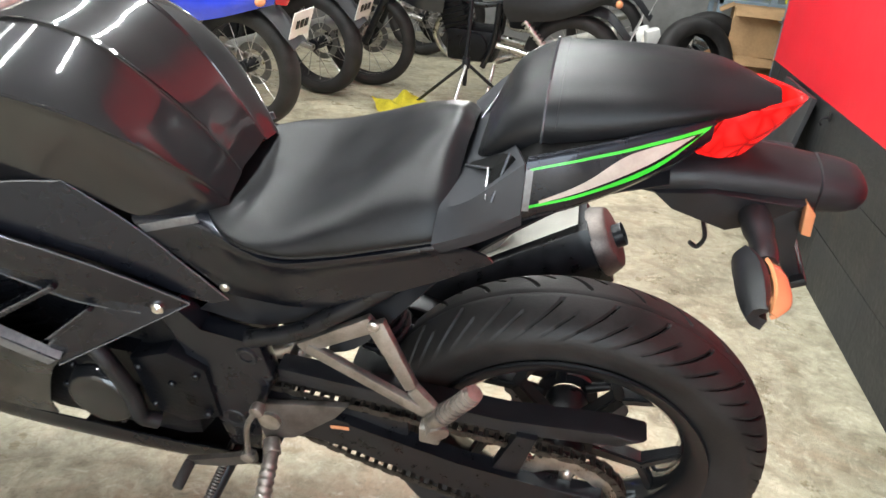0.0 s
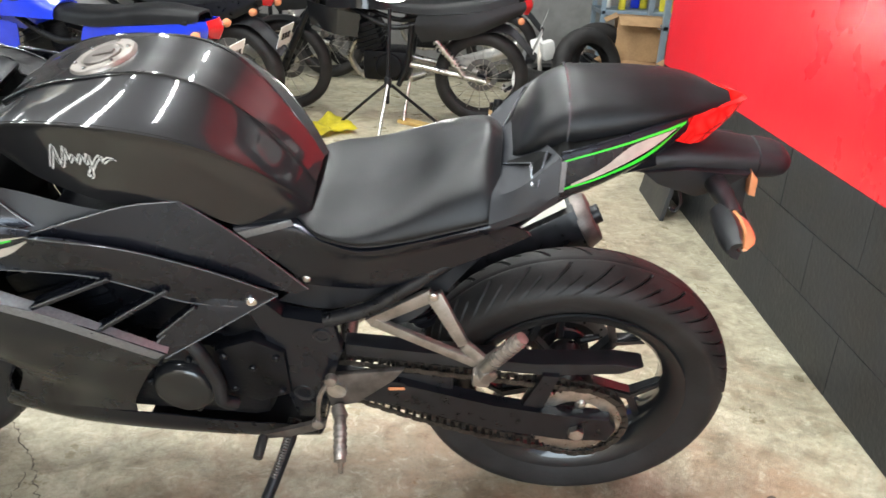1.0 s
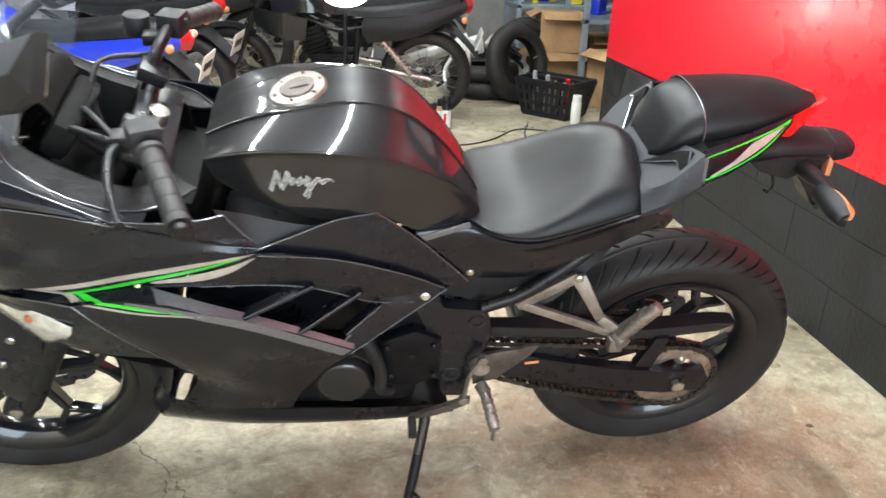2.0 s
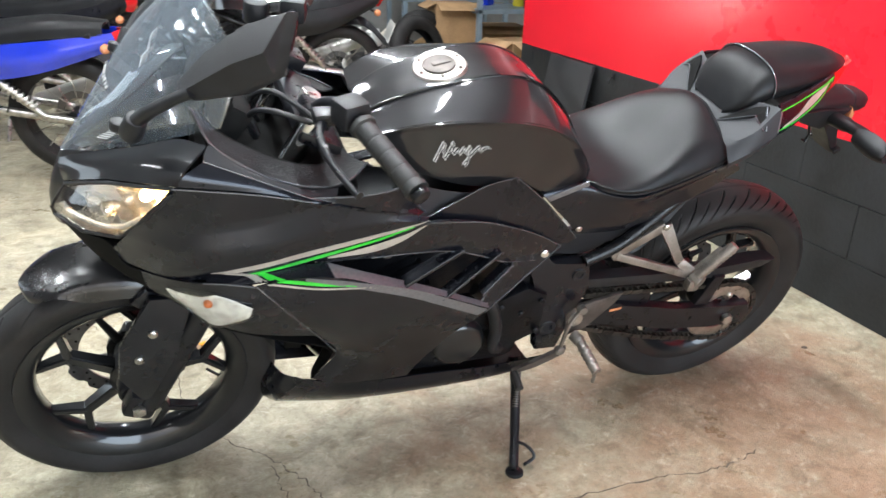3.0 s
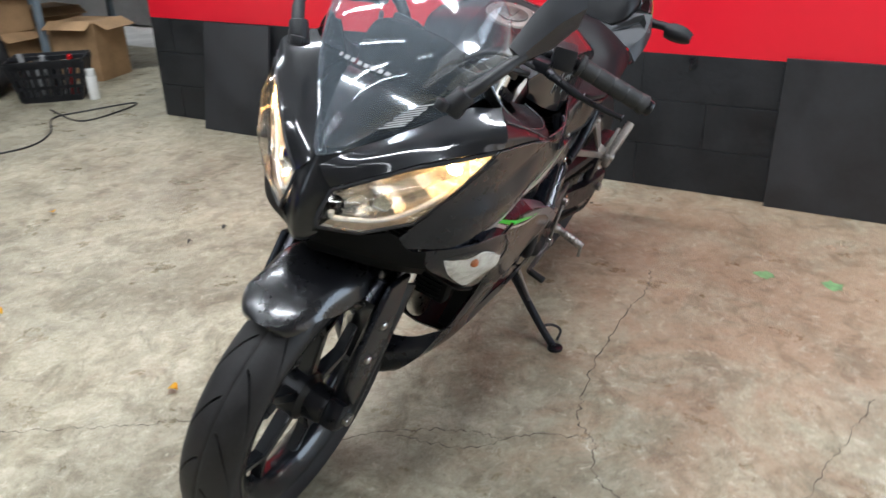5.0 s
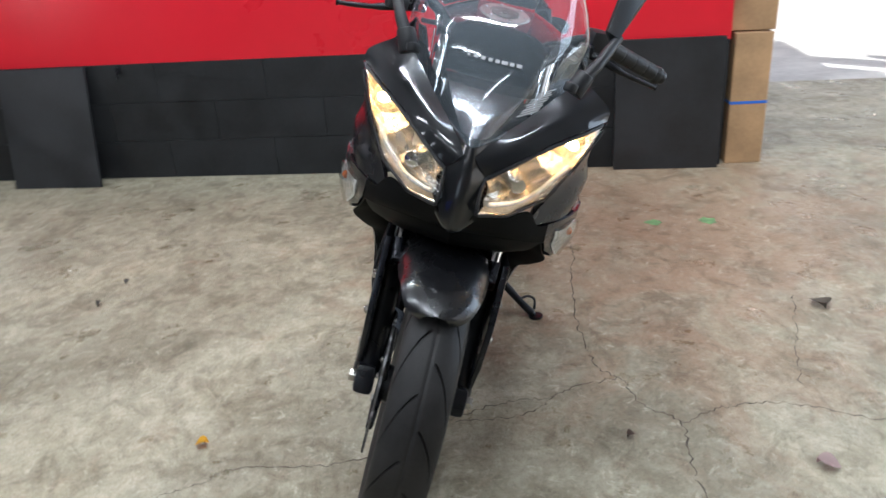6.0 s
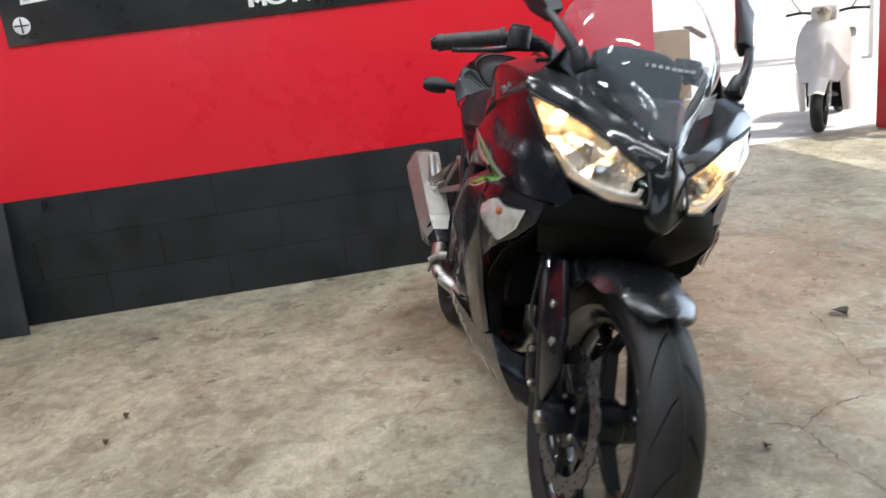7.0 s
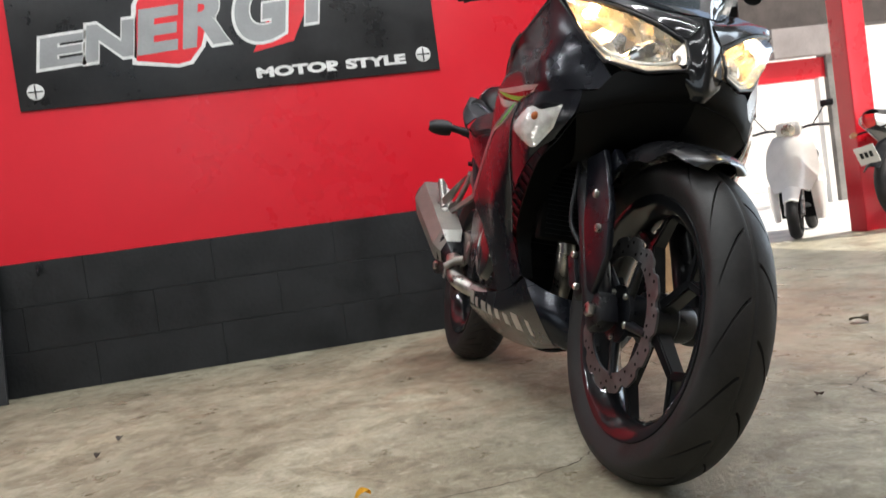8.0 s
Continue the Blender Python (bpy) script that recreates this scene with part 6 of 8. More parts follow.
# inner rear mudguard over the tyre
b = bmesh.new()
ring = []
for a in (150, 130, 110, 90, 75, 62):
    t = radians(a)
    ring.append([(RA[0] + r * math.cos(t), y, RA[1] + r * math.sin(t)) for r, y in ((.300, -.085), (.345, -.06), (.350, 0), (.345, .06), (.300, .085))])
sheet(b, surface([[(.36, -.085, .52), (.36, -.06, .56), (.36, 0, .57), (.36, .06, .56), (.36, .085, .52)], [(.30, -.085, .56), (.30, -.06, .62), (.30, 0, .63), (.30, .06, .62), (.30, .085, .56)], [(.18, -.070, .71), (.18, -.05, .72), (.18, 0, .73), (.18, .05, .72), (.18, .070, .71)], [(.05, -.055, .816), (.05, -.04, .825), (.05, 0, .83), (.05, .04, .825), (.05, .055, .816)], [(-.05, -.045, .852), (-.05, -.03, .860), (-.05, 0, .862), (-.05, .03, .860), (-.05, .045, .852)]], 4, 4), .004)
part("inner_mudguard", b, PLASTIC, bike, "black plastic inner mudguard")

# chain and sprockets
SY = .088
b = bmesh.new()
teeth = 42
prof = []
for k in range(teeth * 4):
    a = 2 * math.pi * k / (teeth * 4)
    r = .092 if k % 4 in (0, 1) else .086
    prof.append((RA[0] + r * math.cos(a), RA[1] + r * math.sin(a)))
inn = [(RA[0] + .058 * math.cos(2 * math.pi * k / 168), RA[1] + .058 * math.sin(2 * math.pi * k / 168)) for k in range(168)]
va = [[b.verts.new((x, SY + s, z)) for x, z in prof] for s in (-.003, .003)]
vi = [[b.verts.new((x, SY + s, z)) for x, z in inn] for s in (-.003, .003)]
for k in range(168):
    j = (k + 1) % 168
    b.faces.new((va[1][k], va[1][j], vi[1][j], vi[1][k]))
    b.faces.new((va[0][k], vi[0][k], vi[0][j], va[0][j]))
    b.faces.new((va[0][k], va[0][j], va[1][j], va[1][k]))
    b.faces.new((vi[0][k], vi[1][k], vi[1][j], vi[0][j]))
for k in range(5):
    a = 2 * math.pi * k / 5 + .4
    box(b, (RA[0] + .050 * math.cos(a), SY, RA[1] + .050 * math.sin(a)), (.030, .006, .020), Matrix.Rotation(-a, 4, "Y"), bevel=.002)
part("sprocket", b, STEEL, bike, "worn steel rear sprocket")
for k in range(5):
    a = 2 * math.pi * k / 5 + .4
    b = bmesh.new()
    bolt(b, (RA[0] + .056 * math.cos(a), SY + .003, RA[1] + .056 * math.sin(a)), .0075, .007)
    part("sprocket_bolt", b, STEEL, bike)
path = []
c2 = (.505, .395)
for k in range(21):
    a = radians(95 + 170 * k / 20)
    path.append((RA[0] + .094 * math.cos(a), RA[1] + .094 * math.sin(a)))
for k in range(1, 26):
    u = k / 26
    path.append((path[20][0] * (1 - u) + c2[0] * u, path[20][1] * (1 - u) + (c2[1] - .036) * u - .020 * math.sin(math.pi * u)))
for k in range(9):
    a = radians(-90 + 180 * k / 8)
    path.append((c2[0] + .036 * math.cos(a), c2[1] + .036 * math.sin(a)))
for k in range(1, 26):
    u = k / 26
    path.append((c2[0] * (1 - u) + path[0][0] * u, (c2[1] + .036) * (1 - u) + path[0][1] * u))
L = [0.0]
for p, q in zip(path, path[1:] + path[:1]):
    L.append(L[-1] + math.hypot(q[0] - p[0], q[1] - p[1]))
pitch = .0159
links = int(L[-1] / pitch)
b = bmesh.new()


def chain_at(s):
    s %= L[-1]
    for i in range(len(path)):
        if L[i + 1] >= s:
            u = (s - L[i]) / max(1e-9, L[i + 1] - L[i])
            p, q = path[i], path[(i + 1) % len(path)]
            return p[0] + (q[0] - p[0]) * u, p[1] + (q[1] - p[1]) * u
    return path[0]


for k in range(links):
    p, q = chain_at(k * pitch), chain_at((k + 1) * pitch)
    ang = math.atan2(q[1] - p[1], q[0] - p[0])
    mx, mz = (p[0] + q[0]) / 2, (p[1] + q[1]) / 2
    off = .0078 if k % 2 else .0060
    for s in (-1, 1):
        box(b, (mx, SY + s * off, mz), (.0205, .0016, .0120), Matrix.Rotation(-ang, 4, "Y"))
    cyl(b, (p[0], SY - .0095, p[1]), (p[0], SY + .0095, p[1]), .0042, seg=8)
part("drive_chain", b, CHAIN, bike, "greasy drive chain", smooth=False)

b = bmesh.new()
box(b, (.345, .1115, .385), (.030, .001, .007), Matrix.Rotation(radians(8), 4, "Y"))
part("orange_sticker", b, AMBER, bike)
# side stand and shift lever
b = bmesh.new()
foot = Vector((.625, .293, .092))
tube(b, [(.556, .075, .225), (.566, .120, .190), (.600, .225, .125), tuple(foot)], [.013, .012, .011, .010], 5, 12)
stand = part("side_stand", b, DARK, bike, "black side stand, folded out")
b = bmesh.new()
cyl(b, foot + Vector((0, .007, -.0055)), foot + Vector((0, .004, .004)), .021, seg=16, bevel=.002)
part("stand_foot", b, DARK, stand)
b = bmesh.new()
tube(b, [(.604, .235, .122), (.585, .262, .130), (.575, .285, .118), (.600, .290, .100)], .004, 5, 8)
part("stand_tang", b, DARK, stand)
b = bmesh.new()
for k in range(26):
    u0 = k / 26
    p = Vector((.552, .088, .245)).lerp(Vector((.590, .190, .148)), u0)
    q = Vector((.552, .088, .245)).lerp(Vector((.590, .190, .148)), u0 + 1 / 26)
    if 3 < k < 22:
        cyl(b, p, p.lerp(q, .55), .0075, seg=10)
    else:
        cyl(b, p, q, .0028, seg=8)
part("stand_spring", b, DULL, stand)
b = bmesh.new()
plate(b, [(.476, .150, .322), (.505, .150, .312), (.545, .151, .288), (.604, .152, .270), (.602, .152, .256), (.545, .151, .268), (.500, .150, .290), (.476, .150, .302)], (0, -.010, 0), .003)
lever = part("gear_lever", b, DULL, bike, "aluminium gear lever")
b = bmesh.new()
cyl(b, (.598, .150, .263), (.600, .196, .256), .0095, seg=14, bevel=.002)
part("toe_rubber", b, RUBBER, lever, "black rubber toe piece")
b = bmesh.new()
tube(b, [(.460, .140, .430), (.483, .144, .384), (.490, .146, .312)], .0045, 4, 8)
cyl(b, (.460, .134, .430), (.460, .150, .430), .011, seg=14, bevel=.002)
cyl(b, (.490, .138, .312), (.490, .154, .312), .011, seg=14, bevel=.002)
part("gear_linkage", b, ALU, lever, "jointed gear linkage rod")

# muffler, right-hand side
b = bmesh.new()
p0, p1 = Vector((.352, -.132, .338)), Vector((-.022, -.166, .552))
d = (p1 - p0).normalized()
sd = Vector((0, 1, 0)) - d * d.y
sd.normalize()
up = d.cross(sd)
prof = []
for u, r in ((0, .026), (.06, .030), (.16, .049), (.22, .054), (.92, .061), (.955, .059)):
    ring = []
    for a, ky, kz in ((0, .98, 1.0), (52, 1.10, 1.12), (128, 1.10, 1.12), (180, .98, 1.0), (232, 1.10, 1.12), (308, 1.10, 1.12)):
        ca, sa = math.cos(radians(a)), math.sin(radians(a))
        ring.append(b.verts.new(p0 + (p1 - p0) * u + sd * ca * r * ky + up * sa * r * kz * 1.12))
    prof.append(ring)
for a_, b_ in zip(prof, prof[1:]):
    for k in range(6):
        b.faces.new((a_[k], a_[(k + 1) % 6], b_[(k + 1) % 6], b_[k]))
bmesh.ops.bevel(b, geom=[e for e in b.edges if len(e.link_faces) == 2], offset=.004, segments=2, affect="EDGES", profile=.6)
prof = []
bmesh.ops.holes_fill(b, edges=b.edges[:], sides=0)
muff = part("muffler", b, DARK, bike, "black muffler with a brushed steel outer cover")
b = bmesh.new()
rows_ = []
for u, r in ((.10, .037), (.20, .054), (.93, .0635)):
    rows_.append([tuple(p0 + (p1 - p0) * u + sd * math.cos(radians(a)) * r * ky + up * math.sin(radians(a)) * r * kz * 1.12) for a, ky, kz in ((100, 1.08, 1.10), (128, 1.13, 1.15), (180, 1.02, 1.0), (232, 1.13, 1.15), (300, 1.10, 1.14))])
gr_ = [[b.verts.new(p) for p in r] for r in rows_]
for i in range(2):
    for k in range(4):
        b.faces.new((gr_[i][k], gr_[i][k + 1], gr_[i + 1][k + 1], gr_[i + 1][k]))
bmesh.ops.solidify(b, geom=b.faces[:], thickness=.0025)
cover = part("muffler_cover", b, TITAN, muff, "brushed steel muffler cover", smooth=False)
for k in (1, 3):
    b = bmesh.new()
    tube(b, [rows_[i][k] for i in (0, 1, 2)], .0022, 1, 6, False)
    part("cover_edge", b, CHROME, cover, "bright folded edge")
b = bmesh.new()
inset = [[tuple(Vector(rows_[1][2]).lerp(Vector(rows_[1][1 if q < 0 else 3]), abs(q)).lerp(Vector(rows_[2][2]).lerp(Vector(rows_[2][1 if q < 0 else 3]), abs(q)), u) + (p0 - p1).cross(up).normalized() * -.0030) for q in (-.72, 0, .72)] for u in (.06, .5, .80)]
sheet(b, inset, .0015)
part("cover_panel", b, DULL, cover, "darker inset panel", smooth=False)
b = bmesh.new()
e0 = p0 + (p1 - p0) * .945
cyl(b, e0, e0 + d * .030, .062, .052, 28, bevel=.004)
part("muffler_end", b, DULL, muff, "dull dark end cap")
b = bmesh.new()
cyl(b, e0 + d * .02, e0 + d * .045, .020, seg=18, caps=False)
part("tailpipe", b, DARK, muff)
b = bmesh.new()
plate(b, [(.293, -.115, .61), (.26, -.14, .57), (.16, -.165, .52), (.14, -.165, .49), (.24, -.14, .53)], (0, -.010, 0), .003)
part("muffler_bracket", b, ALU, muff)

# the body and running gear grow wider towards the tail
for ob in list(bike.children):
    if ob.name.startswith(("rear_wheel", "front_wheel", "passenger_seat", "tail_cowl", "tail_stripe", "tail_light", "tail_reflector", "cowl_bridge", "cowl_scoop", "seat_deck", "rear_mudguard")):
        continue
    for o in (ob, *ob.children):
        for v in o.data.vertices:
            x, y = v.co.x, v.co.y
            grow = 0.026 * max(0.0, 1.45 - x) * max(-1.0, min(1.0, y / 0.09))
            v.co.y = y + grow
            v.co.z += 0.28 * abs(grow)

# ---- wall blocks, sign and boards ----
BL, BH = 0.53, BASE_H / 3
for course in range(3):
    y = WY0
    start_y = 1.485 - 6 * BL if course % 2 == 0 else 0.69 - 4 * BL
    k = 0
    while start_y + k * BL < WY1:
        a, c = max(WY0, start_y + k * BL) + 0.0009, min(WY1, start_y + (k + 1) * BL) - 0.0009
        k += 1
        if c - a < 0.03:
            continue
        b = bmesh.new()
        box(b, (WX - 0.002 + 0.02 + random.uniform(-.0012, .0012), (a + c) / 2, BH * (course + 0.5)), (0.04, c - a, BH - 0.0020), bevel=0.0012)
        part("block", b, BLACK_WALL, base, smooth=False)


def face_m(y, z, x=WX):
    """Axes on the wall: x to the reader's right, y up, z out of the wall."""
    return Matrix.Translation((x, y, z)) @ Matrix(((0, 0, -1), (-1, 0, 0), (0, 1, 0))).to_4x4()


sign = thing("shop_sign", "black sign panel with grey and white words on red wall", "sign", face_m(1.634, 1.19))
SW, SH = 1.80, 0.90
b = bmesh.new()
box(b, (SW / 2, SH / 2, .006), (SW, SH, .010), bevel=.002)
part("panel", b, SIGN_BLACK, sign)
for sx, sz in ((.071, .074), (SW - .070, .074), (.071, SH - .074), (SW - .070, SH - .074)):
    b = bmesh.new()
    cyl(b, (sx, sz, .010), (sx, sz, .016), .034, seg=28, bevel=.002)
    cap_ = part("fixing_cap", b, WHITE_DECAL, sign, "round white fixing cap")
    b = bmesh.new()
    box(b, (sx, sz, .0168), (.058, .006, .002))
    box(b, (sx, sz, .0169), (.006, .058, .002))
    part("slot", b, SIGN_BLACK, cap_)
b = bmesh.new()
plate(b, [(.47, .150, .0104), (.66, .120, .0104), (.72, .130, .0104), (.78, .200, .0104), (.86, .420, .0104), (.62, .60, .0104), (.50, .40, .0104)], (0, 0, .001), 0)
part("emblem_edge", b, WHITE_DECAL, sign, smooth=False)
b = bmesh.new()
plate(b, [(.49, .165, .0112), (.66, .135, .0112), (.71, .145, .0112), (.765, .205, .0112), (.84, .41, .0112), (.62, .58, .0112), (.52, .40, .0112)], (0, 0, .001), 0)
part("emblem", b, SIGN_RED, sign, smooth=False)
b = bmesh.new()
plate(b, [(.98, .155, .0106), (1.16, .190, .0106), (1.34, .52, .0106), (1.20, .55, .0106)], (0, 0, .001), 0)
part("emblem", b, SIGN_RED, sign, smooth=False)


def lettering(text, height, x0, x1, m, material, parent, bold=.0):
    """Flat letters in the built-in font, stretched from x0 to x1."""
    cu = bpy.data.curves.new("letters", "FONT")
    cu.body, cu.size, cu.extrude, cu.offset = text, 1.0, 0.0, bold
    tmp = bpy.data.objects.new("letters", cu)
    me = bpy.data.meshes.new_from_object(tmp)
    bpy.data.objects.remove(tmp)
    co = np.array([v.co for v in me.vertices])
    lo, hi = co.min(0), co.max(0)
    for v in me.vertices:
        v.co = m @ Vector((x0 + (v.co.x - lo[0]) / (hi[0] - lo[0]) * (x1 - x0), (v.co.y - lo[1]) / (hi[1] - lo[1]) * height, 0))
    me.materials.append(material)
    ob = new("lettering", me)
    ob.parent = parent
    return ob


marks = [("E", .100, .168, .175, .125), ("N", .285, .176, .195, .155), ("E", .495, .185, .170, .195), ("R", .685, .196, .205, .240), ("G", .900, .190, .225, .295), ("Y", 1.135, .255, .230, .330)]
for ch, x0, z0, wd, hh in marks:
    for grow, zz, mt, bold in ((.013, .0118, WHITE_DECAL, .075), (.0, .0130, SIGN_GREY, .05)):
        m_ = Matrix.Translation((x0, z0, zz)) @ Matrix(((1, .16, 0, 0), (.07, 1, 0, 0), (0, 0, 1, 0), (0, 0, 0, 1))) @ Matrix.Translation((0, -grow, 0))
        lettering(ch, hh + 2 * grow, -grow, wd + grow, m_, mt, sign, bold)
lettering("MOTOR STYLE", .046, .980, 1.648, Matrix.Translation((0, .040, .0125)), WHITE_DECAL, sign, .055)


def leaning_board(y0, y1, h, foot_x, top_x, label):
    t = thing("leaning_board", label, "board", pose(0, 0, 0), group="black boards")
    b = bmesh.new()
    ang = math.atan2(top_x - foot_x, h)
    box(b, ((foot_x + top_x) / 2, (y0 + y1) / 2, h / 2), (.018, y1 - y0, math.hypot(h, top_x - foot_x)), Matrix.Rotation(ang, 4, "Y"), bevel=.002)
    part("panel", b, BOARD, t, smooth=False)


leaning_board(1.815, 2.262, .560, .655, .755, "black painted board leaning against the wall base")
leaning_board(-1.10, -.640, .578, .748, .768, "black painted board standing against the wall base")
for hy, hz in ((1.658, .535), (-.30, .545)):
    t = thing("wall_hook", "small dark metal hook on the wall base", "hook", pose(WX - .012, hy, hz), group="wall hooks")
    b = bmesh.new()
    box(b, (0, 0, 0), (.006, .022, .032), bevel=.002)
    part("plate", b, DARK, t)
    b = bmesh.new()
    tube(b, [(-.003, 0, -.004), (-.022, 0, -.010), (-.026, 0, -.024), (-.018, 0, -.034)], .004, 4, 8)
    part("hook", b, DARK, t)

# ---- cardboard by the wall's end ----


def carton(c, s, turn, label, lift=0.0, flaps=True, tape=False, group=""):
    t = thing("cardboard_box", label, "cardboard box", pose(c[0], c[1], lift, 0, 0, turn), group=group)
    b = bmesh.new()
    box(b, (0, 0, s[2] / 2), s, bevel=.004)
    part("body", b, CARD, t, smooth=False)
    if flaps:
        b = bmesh.new()
        box(b, (0, -s[1] / 2 - .05, s[2] - .02), (s[0] * .95, .12, .005), Matrix.Rotation(radians(25), 4, "X"))
        part("flap", b, CARD, t, smooth=False)
        b = bmesh.new()
        box(b, (-s[0] / 2 - .04, 0, s[2] - .015), (.10, s[1] * .95, .005), Matrix.Rotation(radians(-28), 4, "Y"))
        part("flap", b, CARD, t, smooth=False)
    if tape:
        b = bmesh.new()
        box(b, (0, 0, s[2] * .48), (s[0] + .003, s[1] + .003, .012))
        part("tape", b, BLUE_TAPE, t, "blue tape", smooth=False)
    return t


carton((.93, -1.215, 0), (.26, .16, .58), 4, "tall brown cardboard box with a blue band", tape=True, flaps=False)
b = bmesh.new()
box(b, (0, 0, .16), (.22, .19, .32), bevel=.004)
c2 = thing("cardboard_box", "brown cardboard box open at the top, on another box", "cardboard box", pose(.94, -1.225, .585, 0, 0, -3))
part("body", b, CARD, c2, smooth=False)
b = bmesh.new()
box(b, (-.08, -.14, .30), (.10, .11, .005), Matrix.Rotation(radians(35), 4, "X"))
part("flap", b, CARD, c2, smooth=False)

# ---- floor marks and litter ----


def crack(pts, wd):
    """A ragged crack in the concrete."""
    path = crs([(*p, 0) for p in pts], 14)
    b = bmesh.new()
    prev = None
    for i, p in enumerate(path):
        q = path[min(i + 1, len(path) - 1)] - path[max(i - 1, 0)]
        s = np.array((-q[1], q[0], 0)) / max(1e-6, math.hypot(q[0], q[1]))
        j = p + s * random.uniform(-.007, .007)
        ww = wd * random.uniform(.15, .85)
        row = [b.verts.new((*(j + s * ww)[:2], .0012)), b.verts.new((*(j - s * ww)[:2], .0012))]
        if prev:
            b.faces.new((prev[0], prev[1], row[1], row[0]))
        prev = row
    ob = part("floor_crack", b, CRACK, smooth=False)
    tagged(ob, "dark ragged crack in the concrete floor", "crack", "floor cracks", "structure")


for pts, wd in (([(-.02, -.39), (-.15, -.42), (-.37, -.40), (-.67, -.41), (-.89, -.45), (-.96, -.51), (-1.07, -.55), (-1.14, -.63), (-1.33, -.63), (-1.6, -.66)], .0030),
                ([(-1.14, -.63), (-1.07, -.75), (-1.05, -.89), (-1.11, -1.08), (-1.16, -1.35)], .0028),
                ([(-1.15, -.09), (-1.11, -.26), (-1.01, -.36), (-.95, -.50)], .0024),
                ([(-1.60, .80), (-1.48, .62), (-1.40, .48), (-1.34, .41), (-1.31, .16), (-1.22, .02), (-1.14, -.07), (-1.07, -.20), (-1.04, -.33)], .0026),
                ([(-.49, -1.07), (-.73, -1.01), (-.97, -.95)], .002),
                ([(-2.2, 2.2), (-1.72, 2.86), (-1.55, 3.21)], .002),
                ([(-1.95, .95), (-1.80, .86), (-1.60, .80)], .003)):
    crack(pts, wd)


def flat_spot(name, x, y, r, material, label, category):
    b = bmesh.new()
    ring = [b.verts.new((x + r * random.uniform(.55, 1.2) * math.cos(a), y + r * random.uniform(.5, 1.1) * math.sin(a), .0013)) for a in (2 * math.pi * k / 14 for k in range(14))]
    b.faces.new(ring)
    tagged(part(name, b, material, smooth=False), label, category, kind="structure")


flat_spot("paint_spot", .105, -.735, .035, GREEN_SPOT, "green paint spot on the concrete floor", "paint spot")
flat_spot("paint_spot", .117, -.940, .040, GREEN_SPOT, "green paint spot on the concrete floor", "paint spot")
flat_spot("oil_spot", .485, -.020, .012, CRACK, "small dark oil spot on the floor", "oil spot")


def leaf(x, y, s, material, label, cat="leaf"):
    b = bmesh.new()
    n = 8
    for i in range(n + 1):
        u = i / n
        wv = s * .45 * math.sin(math.pi * u) ** .8
        for k, v in enumerate((-1, 0, 1)):
            b.verts.new((s * (u - .5), v * wv, .004 + .25 * s * abs(v) * u + .010 * math.sin(3 * u)))
    b.verts.ensure_lookup_table()
    for i in range(n):
        for k in range(2):
            v = b.verts
            b.faces.new((v[i * 3 + k], v[i * 3 + 3 + k], v[i * 3 + 4 + k], v[i * 3 + 1 + k]))
    bmesh.ops.solidify(b, geom=b.faces[:], thickness=.0008)
    ob = part(cat, b, material)
    ob.matrix_basis = pose(x, y, .002, 0, 0, random.uniform(0, 360))
    tagged(ob, label, cat, "floor litter")


leaf(-1.26, .517, .034, ORANGE, "bright orange dry leaf on the floor")
leaf(-1.21, 1.315, .034, ORANGE, "bright orange dry leaf on the floor")
leaf(-.58, 1.905, .034, ORANGE, "bright orange dry leaf on the floor")
leaf(-1.283, -.915, .050, mat("pink_paper", (.55, .42, .40), .8), "crumpled pale pink paper scrap on the floor", "paper_scrap")
leaf(-.555, -1.128, .070, mat("grey_leaf", (.16, .14, .11), .9), "curled grey dry leaf on the floor")
leaf(-1.197, -.507, .025, mat("brown_grit", (.09, .06, .045), .9), "small brown grit lump on the floor", "grit")
leaf(-.39, 1.15, .025, mat("dark_scrap", (.10, .09, .08), .9), "thin dark scrap on the floor", "scrap")
leaf(-.55, 1.17, .022, mat("dark_scrap_b", (.10, .09, .08), .9), "thin dark scrap on the floor", "scrap")

# ---- parked motorcycles in the back of the workshop ----


def plain_wheel(c, R, half, parent, m=None, spokes=16, name="wheel"):
    b = bmesh.new()
    prof = []
    for k in range(15):
        a = radians(-125 + 250 * k / 14)
        prof.append((R - half * .95 + half * .95 * math.cos(a), half * math.sin(a)))
    lathe(b, prof, 0, c, 48, closed=True)
    wh = part("tyre", b, RUBBER, parent)
    if m is not None:
        wh.matrix_basis = m
    b = bmesh.new()
    r = R - half * 1.35
    lathe(b, [(r, -half * .6), (r + .006, -half * .6), (r + .004, 0), (r + .006, half * .6), (r, half * .6), (r - .008, 0)], 0, c, 48, closed=True)
    part("rim", b, STEEL, wh)
    b = bmesh.new()
    for k in range(spokes):
        a = 2 * math.pi * k / spokes
        o = .028 if k % 2 else -.028
        cyl(b, (c[0] + .030 * math.cos(a + .35), o, c[1] + .030 * math.sin(a + .35)), (c[0] + r * math.cos(a), 0, c[1] + r * math.sin(a)), .0022, seg=6)
    part("spokes", b, STEEL, wh)
    b = bmesh.new()
    lathe(b, [(.012, -.05), (.034, -.05), (.034, .05), (.012, .05)], 0, c, 20)
    part("hub", b, DARK, wh)
    b = bmesh.new()
    lathe(b, [(.07, -.052), (.105, -.052), (.105, -.048), (.07, -.048)], 0, c, 28, closed=True)
    part("brake_disc", b, DISC, wh)
    return wh


